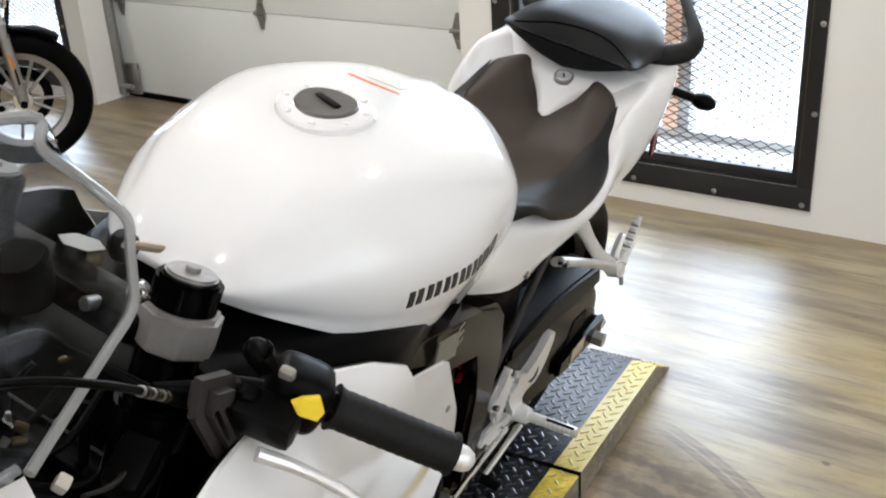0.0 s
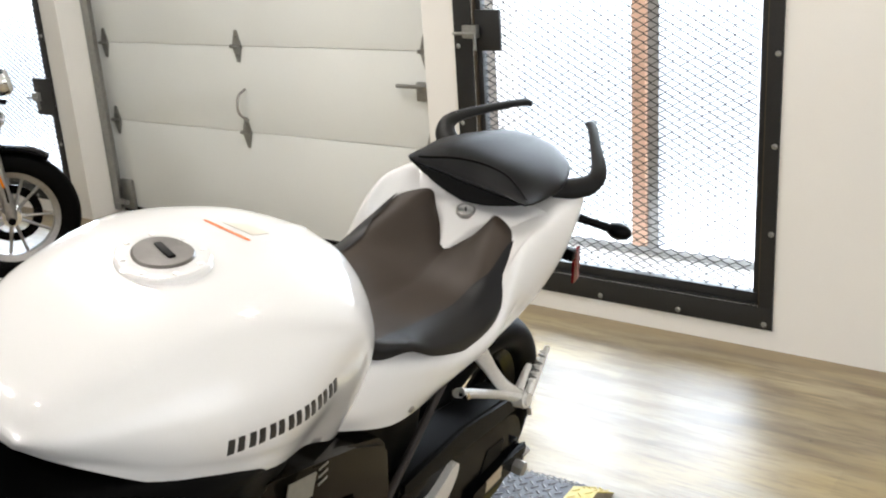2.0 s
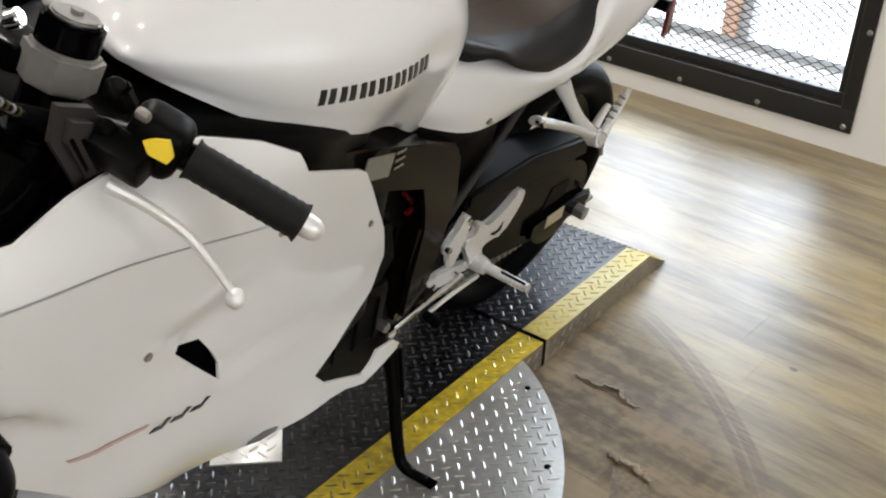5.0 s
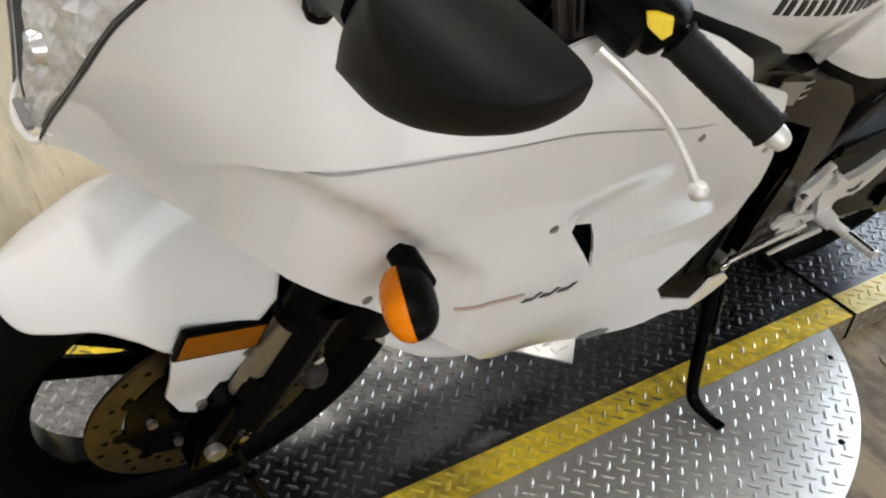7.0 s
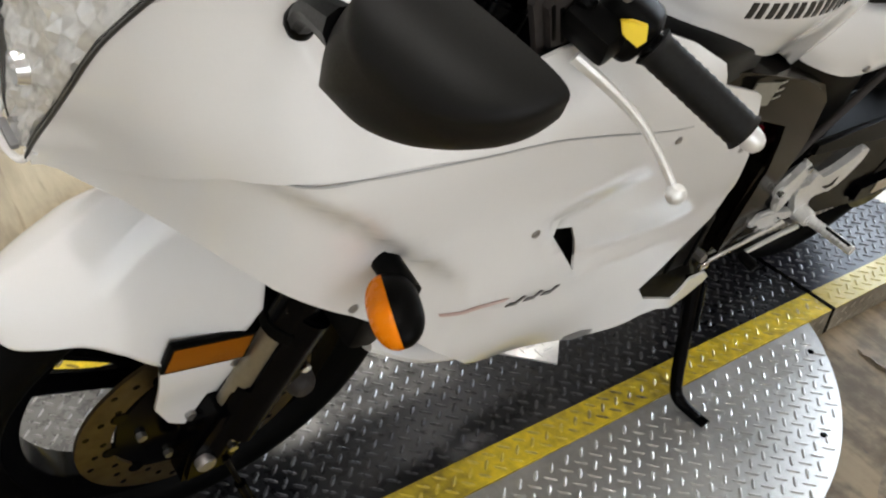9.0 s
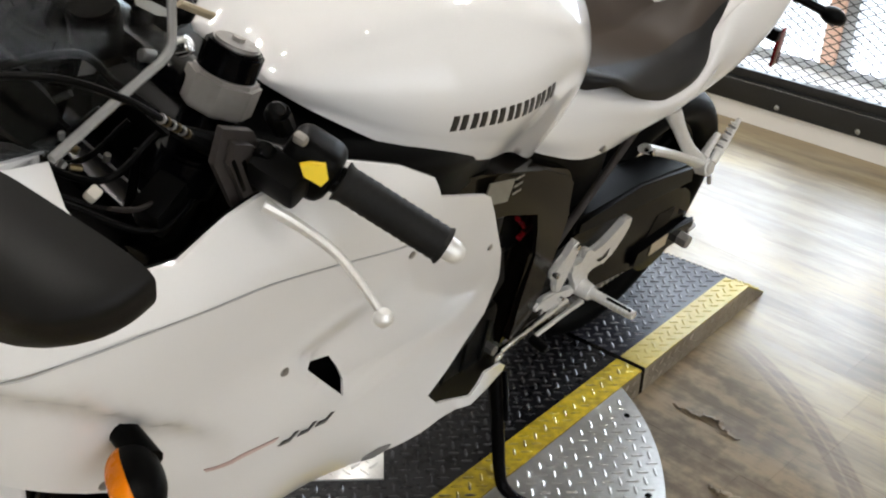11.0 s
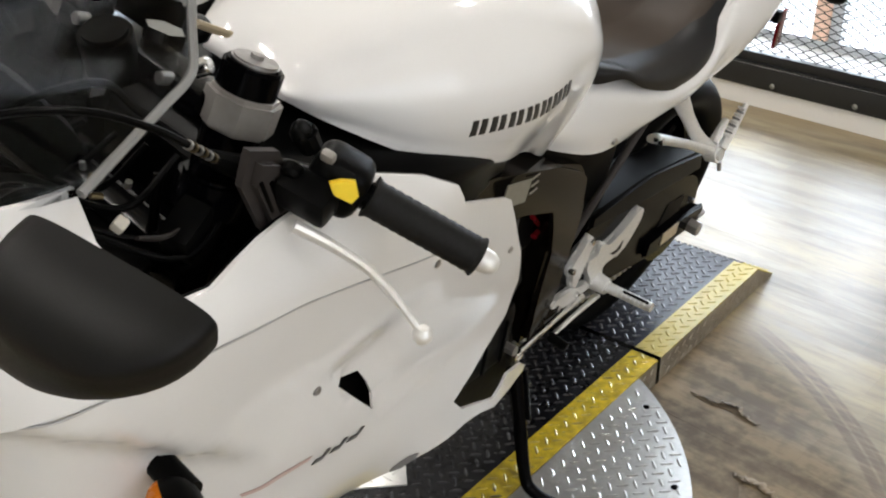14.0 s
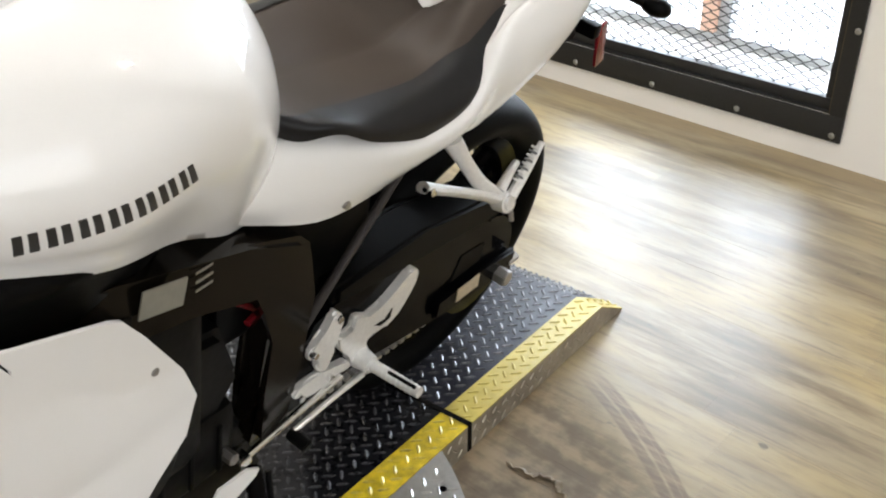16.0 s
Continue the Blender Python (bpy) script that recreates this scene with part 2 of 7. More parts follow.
SCREEN_M = clear_sheet("smoked_clear_acrylic", (0.80, 0.81, 0.82))
REFLECTOR = material("faceted_lamp_reflector", (0.95, 0.955, 0.96), 0.10, 0.6, 0.5, 130, 0.004, 0, 0.4, 28, dark=(0.40, 0.41, 0.43))
LENS_M = glass("clear_lamp_lens", (0.80, 0.80, 0.80), 0.04, 0.10)
SCREEN_EDGE = glass("acrylic_edge", (0.36, 0.36, 0.355), 0.2, 0.6)
LAMP_GLOW = glow("lamp_diffuser", (1.0, 0.9, 0.75), 6.0)
OUTSIDE = glow("overcast_daylight", (0.82, 0.91, 1.0), 15.0)


def floor_material():
    """Worn wood-look vinyl: long streaks along the boards, yellowed and greyed patches, bare grey wear by the turntable and curved tyre marks."""
    m = bpy.data.materials.new("worn_vinyl_plank")
    m.use_nodes = True
    nt = m.node_tree
    nodes, link = nt.nodes, nt.links.new
    b = nodes["Principled BSDF"]
    geo = nodes.new("ShaderNodeNewGeometry")
    mp = nodes.new("ShaderNodeMapping")
    mp.inputs["Rotation"].default_value = (0, 0, radians(-WALL_TURN))
    link(geo.outputs["Position"], mp.inputs[0])

    def noise(scale, stretch, detail=5.0, shift=0.0, rough=0.55):
        s = nodes.new("ShaderNodeMapping")
        s.inputs["Scale"].default_value = stretch
        s.inputs["Location"].default_value = (shift, shift * 0.7, 0)
        link(mp.outputs[0], s.inputs[0])
        n = nodes.new("ShaderNodeTexNoise")
        n.inputs["Scale"].default_value, n.inputs["Detail"].default_value, n.inputs["Roughness"].default_value = scale, detail, rough
        link(s.outputs[0], n.inputs["Vector"])
        return n.outputs["Fac"]

    def remap(v, a, c, lo=0.0, hi=1.0):
        r = nodes.new("ShaderNodeMapRange")
        r.interpolation_type = "SMOOTHSTEP"
        for i, q in enumerate((a, c, lo, hi)):
            r.inputs[i + 1].default_value = q
        link(v, r.inputs[0])
        return r.outputs[0]

    def maths(op, a, c):
        n = nodes.new("ShaderNodeMath")
        n.operation = op
        for i, q in enumerate((a, c)):
            if isinstance(q, (int, float)):
                n.inputs[i].default_value = q
            else:
                link(q, n.inputs[i])
        return n.outputs[0]

    def blend(fac, a, c):
        n = nodes.new("ShaderNodeMix")
        n.data_type = "RGBA"
        link(fac, n.inputs[0])
        for i, q in ((6, a), (7, c)):
            if isinstance(q, tuple):
                n.inputs[i].default_value = (*q, 1)
            else:
                link(q, n.inputs[i])
        return n.outputs[2]

    def ring(cx, cy, radius, width, soft):
        """Band round a circle in the floor's plane."""
        d = nodes.new("ShaderNodeVectorMath")
        d.operation = "DISTANCE"
        flat = nodes.new("ShaderNodeVectorMath")
        flat.operation = "MULTIPLY"
        flat.inputs[1].default_value = (1, 1, 0)
        link(geo.outputs["Position"], flat.inputs[0])
        link(flat.outputs[0], d.inputs[0])
        d.inputs[1].default_value = (cx, cy, 0)
        off = maths("ABSOLUTE", maths("SUBTRACT", d.outputs["Value"], radius), 0)
        return remap(off, width, width + soft, 1.0, 0.0)

    info = nodes.new("ShaderNodeObjectInfo")
    wide = noise(1.6, (0.7, 2.4, 1), 4)
    streak = noise(2.9, (0.8, 4.6, 1), 7, 3.1, 0.62)
    fine = noise(24, (0.4, 3.0, 1), 6, 7.7, 0.65)
    yellow = noise(1.1, (1.0, 3.4, 1), 3, 12.4)
    speck = noise(30, (1, 1, 1), 4, 5.0)
    col = blend(remap(streak, 0.36, 0.66), (0.38, 0.315, 0.20), (0.15, 0.115, 0.07))
    col = blend(remap(yellow, 0.44, 0.62, 0, 0.75), col, (0.44, 0.345, 0.17))
    col = blend(remap(wide, 0.50, 0.70, 0, 0.55), col, (0.31, 0.29, 0.25))
    col = blend(remap(fine, 0.45, 0.72, 0, 0.55), col, (0.15, 0.12, 0.088))
    tone = maths("MULTIPLY", info.outputs["Random"], 0.36)
    col = blend(tone, col, (0.19, 0.155, 0.11))
    # boards beyond the deck painted paler, for brightness the lamps do not give
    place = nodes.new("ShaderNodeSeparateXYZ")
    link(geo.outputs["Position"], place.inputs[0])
    brightened = maths("MULTIPLY", remap(maths("ADD", place.outputs[0], maths("MULTIPLY", wide, 0.5)), -0.25, -1.15), remap(maths("ADD", place.outputs[1], maths("MULTIPLY", wide, 0.5)), 0.15, -1.1))
    col = blend(maths("MULTIPLY", brightened, remap(streak, 0.30, 0.66, 0.95, 0.55)), col, (0.56, 0.50, 0.37))
    # dark drawn-out cracks of the printed grain
    col = blend(remap(noise(4.2, (0.45, 8.0, 1), 5, 31.0, 0.6), 0.58, 0.68, 0, 0.6), col, (0.15, 0.115, 0.075))
    # bare wear round the turntable
    worn = maths("MULTIPLY", ring(-0.30, -0.64, 0.72, 0.16, 0.22), remap(wide, 0.25, 0.50, 0.35, 1.0))
    col = blend(maths("MULTIPLY", worn, 0.88), col, blend(remap(maths("ADD", maths("MULTIPLY", speck, 0.35), maths("MULTIPLY", streak, 0.65)), 0.42, 0.60), (0.25, 0.185, 0.108), (0.095, 0.066, 0.036)))
    # tyre marks
    marks = None
    for rad, w in ((1.236, 0.002), (1.224, 0.004), (1.206, 0.002), (1.198, 0.003)):
        k = ring(-0.485, -0.760, rad, w, 0.007)
        marks = k if marks is None else maths("MAXIMUM", marks, k)
    sep = nodes.new("ShaderNodeSeparateXYZ")
    link(geo.outputs["Position"], sep.inputs[0])
    reach = maths("MULTIPLY", remap(sep.outputs[0], 0.02, 0.14), remap(sep.outputs[0], 0.60, 0.44))
    marks = maths("MULTIPLY", maths("MULTIPLY", marks, reach), remap(fine, 0.30, 0.60, 0.30, 0.75))
    marks = maths("MULTIPLY", marks, remap(sep.outputs[1], -0.2, -0.1))
    col = blend(marks, col, (0.13, 0.080, 0.048))
    # browner strip with a ragged edge along the back wall
    along = nodes.new("ShaderNodeSeparateXYZ")
    link(mp.outputs[0], along.inputs[0])
    edge = maths("ADD", along.outputs[1], maths("MULTIPLY", maths("SUBTRACT", streak, 0.5), 0.10))
    col = blend(maths("MULTIPLY", remap(edge, 1.490, 1.525), 0.45), col, (0.17, 0.12, 0.07))
    # scattered dark flecks
    col = blend(remap(noise(9, (1, 1.6, 1), 3, 21.0), 0.72, 0.76, 0, 0.7), col, (0.06, 0.05, 0.04))
    link(col, b.inputs["Base Color"])
    link(maths("ADD", remap(wide, 0.3, 0.7, 0.35, 0.41), maths("MULTIPLY", worn, 0.34)), b.inputs["Roughness"])
    b.inputs["Specular IOR Level"].default_value = 0.55
    bp = nodes.new("ShaderNodeBump")
    bp.inputs["Strength"].default_value, bp.inputs["Distance"].default_value = 0.25, 0.0006
    link(streak, bp.inputs["Height"])
    link(bp.outputs[0], b.inputs["Normal"])
    return m


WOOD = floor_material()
TORN = material("torn_vinyl_backing", (0.24, 0.185, 0.125), 0.75, 0, 0.6, 90, 0.0008, 0, 0.6, 14, dark=(0.09, 0.07, 0.05))


# ---- mesh helpers ----
BODY = {"splayed": False}


def splay(bm):
    """Body parts of the machine are drawn in an upright frame; this leans each side out from the mid-plane by 4.3 degrees, the more the lower it is."""
    for v in bm.verts:
        x, z = abs(v.co.x), v.co.z
        v.co.x = math.copysign(x + min(x / 0.12, 1) * (0.077 - 0.0758 * z), v.co.x)
        v.co.z = z * 0.997 + 0.0216 + 0.0758 * x


def part(name, bm, mat, parent=None, label="", sharp=35):
    if BODY["splayed"]:
        splay(bm)
    bmesh.ops.remove_doubles(bm, verts=bm.verts, dist=1e-5)
    bmesh.ops.recalc_face_normals(bm, faces=bm.faces)
    for f in bm.faces:
        f.smooth = True
    me = bpy.data.meshes.new(name)
    bm.to_mesh(me)
    bm.free()
    me.set_sharp_from_angle(angle=radians(sharp))
    me.materials.append(mat)
    ob = new(name, me)
    if parent:
        ob.parent = parent
    if label:
        tagged(ob, label)
    return ob


def empty(name, m, label, category, group="", kind=""):
    ob = new(name)
    ob.matrix_world = m
    return tagged(ob, label, category, group, kind)


def box(sx, sy, sz, m=Matrix(), bevel=0.0, bm=None, seg=2):
    bm = bm or bmesh.new()
    vs = bmesh.ops.create_cube(bm, size=1, matrix=m @ Matrix.Diagonal((sx, sy, sz, 1)))["verts"]
    if bevel:
        es = list({e for v in vs for e in v.link_edges})
        bmesh.ops.bevel(bm, geom=es, offset=bevel, segments=seg, affect="EDGES", profile=0.6)
    return bm


def between(a, b):
    """Pose whose z axis runs from a to b, placed at their middle."""
    a, b = Vector(a), Vector(b)
    return Matrix.Translation((a + b) / 2) @ (b - a).to_track_quat("Z", "Y").to_matrix().to_4x4(), (b - a).length


def rod(a, b, r1, r2=None, bm=None, n=20, bevel=0.0):
    bm = bm or bmesh.new()
    m, l = between(a, b)
    vs = bmesh.ops.create_cone(bm, cap_ends=True, segments=n, radius1=r1, radius2=r1 if r2 is None else r2, depth=l, matrix=m)["verts"]
    if bevel:
        es = [e for e in {e for v in vs for e in v.link_edges} if len(e.link_faces) == 2 and max(len(f.verts) for f in e.link_faces) > 4]
        bmesh.ops.bevel(bm, geom=es, offset=bevel, segments=2, affect="EDGES")
    return bm


def curve_points(pts, n):
    """n points on a smooth curve through pts."""
    pts = [Vector(p) for p in pts]
    ext = [2 * pts[0] - pts[1], *pts, 2 * pts[-1] - pts[-2]]
    out = []
    for i in range(n):
        u = i / (n - 1) * (len(pts) - 1)
        k = min(int(u), len(pts) - 2)
        f = u - k
        a, b, c, d = ext[k:k + 4]
        out.append(0.5 * ((2 * b) + (c - a) * f + (2 * a - 5 * b + 4 * c - d) * f * f + (3 * b - 3 * c + d - a) * f ** 3))
    return out


def tube(pts, radius, n=24, ring=10, bm=None, flat=1.0, smooth=True):
    """Tube along a curve; radius is one number or one for each given point."""
    bm = bm or bmesh.new()
    rs = radius if isinstance(radius, (list, tuple)) else [radius] * len(pts)
    path = curve_points(pts, n) if smooth else [Vector(p) for p in pts]
    n = len(path)
    rows = []
    side = None
    for i, p in enumerate(path):
        d = (path[min(i + 1, n - 1)] - path[max(i - 1, 0)]).normalized()
        if side is None:
            side = d.orthogonal().normalized()
        side = (side - d * side.dot(d)).normalized()
        up = d.cross(side)
        u = i / (n - 1) * (len(rs) - 1)
        k = min(int(u), len(rs) - 2)
        r = rs[k] + (rs[k + 1] - rs[k]) * (u - k)
        rows.append([bm.verts.new(p + r * (math.cos(a) * side + flat * math.sin(a) * up)) for a in (2 * math.pi * j / ring for j in range(ring))])
    for a, b in zip(rows, rows[1:]):
        for j in range(ring):
            bm.faces.new((a[j], a[(j + 1) % ring], b[(j + 1) % ring], b[j]))
    bm.faces.new(rows[0][::-1])
    bm.faces.new(rows[-1])
    return bm


def lathe(profile, m=Matrix(), n=48, bm=None, closed=False):
    """Turns (radius, height) points round the z axis of m."""
    bm = bm or bmesh.new()
    rows = [[bm.verts.new(m @ Vector((r * math.cos(a), r * math.sin(a), h))) for a in (2 * math.pi * j / n for j in range(n))] for r, h in profile]
    pairs = list(zip(rows, rows[1:])) + ([(rows[-1], rows[0])] if closed else [])
    for a, b in pairs:
        for j in range(n):
            bm.faces.new((a[j], a[(j + 1) % n], b[(j + 1) % n], b[j]))
    return bm


def loft(sections, n_ring=28, n_along=36, closed_top=True, thick_bottom=True):
    """Mirrored body: sections are (y, [(x, z) from the top middle down one side]). Smooth both ways."""
    ring = []
    for y, half in sections:
        c = curve_points([(x, 0, z) for x, z in half], n_ring)
        ring.append([Vector((max(p.x, 0.0), y, p.z)) for p in c])
    cols = [curve_points([r[j] for r in ring], n_along) for j in range(n_ring)]
    bm = bmesh.new()
    left = [[bm.verts.new(cols[j][i]) for j in range(n_ring)] for i in range(n_along)]
    right = [[bm.verts.new((-cols[j][i].x, cols[j][i].y, cols[j][i].z)) for j in range(n_ring)] for i in range(n_along)]
    for side, rev in ((left, False), (right, True)):
        for i in range(n_along - 1):
            for j in range(n_ring - 1):
                q = [side[i][j], side[i][j + 1], side[i + 1][j + 1], side[i + 1][j]]
                bm.faces.new(q[::-1] if rev else q)
    for i in range(n_along - 1):
        bm.faces.new((left[i][-1], right[i][-1], right[i + 1][-1], left[i + 1][-1]))
    for i in (0, n_along - 1):
        bm.faces.new([*left[i], *right[i][::-1]])
    return bm


def inside(p, poly):
    hit = False
    for (ax, ay), (bx, by) in zip(poly, poly[1:] + poly[:1]):
        if (ay > p[1]) != (by > p[1]) and p[0] < (bx - ax) * (p[1] - ay) / (by - ay) + ax:
            hit = not hit
    return hit


def dense(poly, step, closed=True):
    out = []
    for a, b in zip(poly, poly[1:] + (poly[:1] if closed else [])):
        k = max(1, int(math.dist(a, b) / step))
        out += [(a[0] + (b[0] - a[0]) * i / k, a[1] + (b[1] - a[1]) * i / k) for i in range(k)]
    return out


def skin(outline, surface, thick, step=0.014, holes=(), side=1, rounded=False):
    """Curved sheet: an outline in the plane (u, v), carried onto surface(u, v) -> (x, y, z), given a thickness towards the middle."""
    from mathutils.geometry import delaunay_2d_cdt
    if rounded:
        outline = [(p.x, p.y) for p in curve_points([(*q, 0) for q in outline + outline[:1]], len(outline) * 8)][:-1]
    loops = [dense(outline, step)] + [dense(list(h), step) for h in holes]
    verts, edges = [], []
    for l in loops:
        k = len(verts)
        verts += [Vector(p) for p in l]
        edges += [(k + i, k + (i + 1) % len(l)) for i in range(len(l))]
    us, vs = [p[0] for p in outline], [p[1] for p in outline]
    nu, nv = int((max(us) - min(us)) / step) + 1, int((max(vs) - min(vs)) / step) + 1
    near = [p for l in loops for p in l]
    for i in range(nu):
        for j in range(nv):
            p = (min(us) + (i + 0.5 * (j % 2)) * step, min(vs) + j * step)
            if inside(p, outline) and not any(inside(p, list(h)) for h in holes) and min(abs(p[0] - q[0]) + abs(p[1] - q[1]) for q in near) > step * 0.6:
                verts.append(Vector(p))
    vo, _, fo, *_ = delaunay_2d_cdt(verts, edges, [], 0, 1e-6)
    bm = bmesh.new()
    top = [bm.verts.new(Vector(surface(v[0], v[1]))) for v in vo]
    low = None
    keep = []
    for f in fo:
        c = (sum(vo[i][0] for i in f) / len(f), sum(vo[i][1] for i in f) / len(f))
        if inside(c, outline) and not any(inside(c, list(h)) for h in holes):
            keep.append(bm.faces.new([top[i] for i in f]))
    bmesh.ops.recalc_face_normals(bm, faces=bm.faces)
    loose = [v for v in bm.verts if not v.link_faces]
    bmesh.ops.delete(bm, geom=loose, context="VERTS")
    if thick:
        rim = [e for e in bm.edges if len(e.link_faces) == 1]
        ret = bmesh.ops.extrude_face_region(bm, geom=list(bm.faces))
        moved = [g for g in ret["geom"] if isinstance(g, bmesh.types.BMVert)]
        bm.normal_update()
        for v in moved:
            v.co += Vector((-thick if v.co.x >= 0 else thick, 0, 0)) if thick > 0 else Vector((0, 0, thick))
    if side < 0:
        for v in bm.verts:
            v.co.x *= -1
    return bm


def plate(outline, x0, x1, bevel=0.002, bm=None, rounded=0):
    """Flat plate: an outline in (y, z), from x0 to x1."""
    bm = bm or bmesh.new()
    if rounded:
        outline = [(p.x, p.y) for p in curve_points([(*q, 0) for q in outline + outline[:1]], len(outline) * rounded)][:-1]
    a = [bm.verts.new((x0, y, z)) for y, z in outline]
    b = [bm.verts.new((x1, y, z)) for y, z in outline]
    n = len(a)
    f0, f1 = bm.faces.new(a), bm.faces.new(b[::-1])
    sides = [bm.faces.new((a[i], b[i], b[(i + 1) % n], a[(i + 1) % n])) for i in range(n)]
    if bevel:
        es = list({e for f in (f0, f1) for e in f.edges})
        bmesh.ops.bevel(bm, geom=es, offset=bevel, segments=2, affect="EDGES")
    return bm


def lerp_table(t, table):
    """Smooth value from rows of (t, value)."""
    if t <= table[0][0]:
        return table[0][1]
    for (a, va), (b, vb) in zip(table, table[1:]):
        if t <= b:
            f = (t - a) / (b - a)
            f = f * f * (3 - 2 * f) * 0.5 + f * 0.5
            return va + (vb - va) * f
    return table[-1][1]


def smooth_table(t, table):
    """Value of a smooth curve through rows of (t, value)."""
    k = max(i for i in range(len(table) - 1) if i == 0 or t >= table[i][0])
    (a, va), (b, vb) = table[k], table[k + 1]
    ma = (vb - table[k - 1][1]) / (b - table[k - 1][0]) if k else (vb - va) / (b - a)
    mb = (table[k + 2][1] - va) / (table[k + 2][0] - a) if k + 2 < len(table) else (vb - va) / (b - a)
    f, h = min(max((t - a) / (b - a), 0), 1), b - a
    return (2 * f ** 3 - 3 * f * f + 1) * va + (f ** 3 - 2 * f * f + f) * h * ma + (3 * f * f - 2 * f ** 3) * vb + (f ** 3 - f * f) * h * mb


def step01(x, a, b):
    f = min(max((x - a) / (b - a), 0), 1)
    return f * f * (3 - 2 * f)


# ---- the shop ----
H = 0.062                      # top of the display deck
DECK_X0, DECK_X1 = -0.60, 0.0
DISC_C, DISC_R = (-0.30, -0.64), 0.632


def structure(name, bm, mat, label, m=Matrix(), sharp=35):
    ob = part(name, bm, mat, None, "", sharp)
    ob.matrix_world = m
    return tagged(ob, label, name.split("_")[0], kind="structure")


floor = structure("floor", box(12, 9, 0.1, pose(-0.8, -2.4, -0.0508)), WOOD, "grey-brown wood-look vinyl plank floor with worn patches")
ROOM_X0, ROOM_X1, ROOM_Y0 = -6.2, 4.6, -6.0
T = 0.14
GATE_U0, GATE_U1, GATE_Z0, GATE_Z1 = -0.97, 0.085, 0.145, 2.12
GAR_U0, GAR_U1 = -3.44, -1.19
SIDE_U0, SIDE_U1 = -4.75, -3.62


def wall_piece(u0, u1, z0, z1, v0=0.0, v1=T, bm=None):
    return box(u1 - u0, v1 - v0, z1 - z0, pose((u0 + u1) / 2, (v0 + v1) / 2, (z0 + z1) / 2), 0, bm)


bm = wall_piece(GATE_U1, 5.2, 0, CEILING)
wall_piece(GATE_U0, GATE_U1, 0, GATE_Z0, bm=bm)
wall_piece(GATE_U0, GATE_U1, GATE_Z1, CEILING, bm=bm)
wall_piece(GAR_U1, GATE_U0, 0, CEILING, 0, 0.30, bm)
wall_piece(GAR_U0, GAR_U1, 2.45, CEILING, 0, 0.30, bm)
wall_piece(SIDE_U1, GAR_U0, 0, CEILING, 0, 0.30, bm)
wall_piece(SIDE_U0, SIDE_U1, 0, GATE_Z0, bm=bm)
wall_piece(SIDE_U0, SIDE_U1, GATE_Z1, CEILING, bm=bm)
wall_piece(-6.6, SIDE_U0, 0, CEILING, bm=bm)
wall_north = structure("wall_north", bm, WALL_M, "white painted wall with two barred gates and a garage door", WALL)
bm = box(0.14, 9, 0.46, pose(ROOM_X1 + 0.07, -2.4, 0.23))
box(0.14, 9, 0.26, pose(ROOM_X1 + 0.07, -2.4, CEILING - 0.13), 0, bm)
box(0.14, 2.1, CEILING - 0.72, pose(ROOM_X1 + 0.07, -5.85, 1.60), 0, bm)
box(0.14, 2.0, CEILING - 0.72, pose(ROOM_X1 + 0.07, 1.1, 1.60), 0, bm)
structure("wall_east", bm, WALL_M, "plain white painted wall with an invented window")
# invented window, out of view, framing the added east fill
fill_window = empty("unseen_window_1", pose(ROOM_X1 + 0.07, -2.35, 1.6), "invented wide window in an aluminium frame, out of view", "window", kind="structure")
for py in (-2.42, -0.8, 0.8, 2.42):
    part("mullion", box(0.06, 0.05, 2.2, pose(0, py, 0), 0.004), POST_G, fill_window)
for pz in (-1.1, 1.1):
    part("transom", box(0.05, 4.88, 0.05, pose(0, 0, pz), 0.004), POST_G, fill_window)
structure("wall_west", box(0.14, 9, CEILING, pose(ROOM_X0 - 0.07, -2.4, CEILING / 2)), WALL_M, "plain white painted wall")
structure("wall_south", box(11.2, 0.14, CEILING, pose(-0.8, ROOM_Y0 - 0.07, CEILING / 2)), WALL_M, "plain white painted wall")
structure("ceiling", box(11.4, 9.4, 0.12, pose(-0.8, -2.2, CEILING + 0.06)), CEIL_M, "plain white ceiling")
structure("ground_outside", box(60, 40, 0.1, pose(0, 20.2, -0.07)), PAVING, "pale concrete outside the gates", WALL)
structure("backdrop", box(60, 0.1, 14, pose(-2, 14, 6.8)), OUTSIDE, "blank bright overcast daylight", WALL)

# planks: long boards parallel to the back wall
PW, PL, GAP = 0.152, 1.22, 0.0003
plank_me = []
for variant in range(3):
    bmp = box(PL - GAP, PW - GAP, 0.004, pose(0, 0, 0), 0.00015, seg=1)
    me = bpy.data.meshes.new("plank")
    bmp.to_mesh(me)
    bmp.free()
    me.materials.append(WOOD)
    plank_me.append(me)
rnd = random.Random(4)


def lay_planks():
    k = 0
    for row in range(-28, 3):
        v = row * PW + 0.045
        off = rnd.random() * PL
        for i in range(-5, 5):
            u = i * PL + off
            if not -4.4 < u < 2.9 or v > 0.1:
                continue
            ob = new("plank", plank_me[k % 3])
            k += 1
            ob.matrix_world = WALL @ pose(u, v - 0.1, -0.0021 + rnd.random() * 0.00003, 0, 0, 180 * (k % 2))
            ob.parent = floor
            ob.matrix_parent_inverse = floor.matrix_world.inverted()


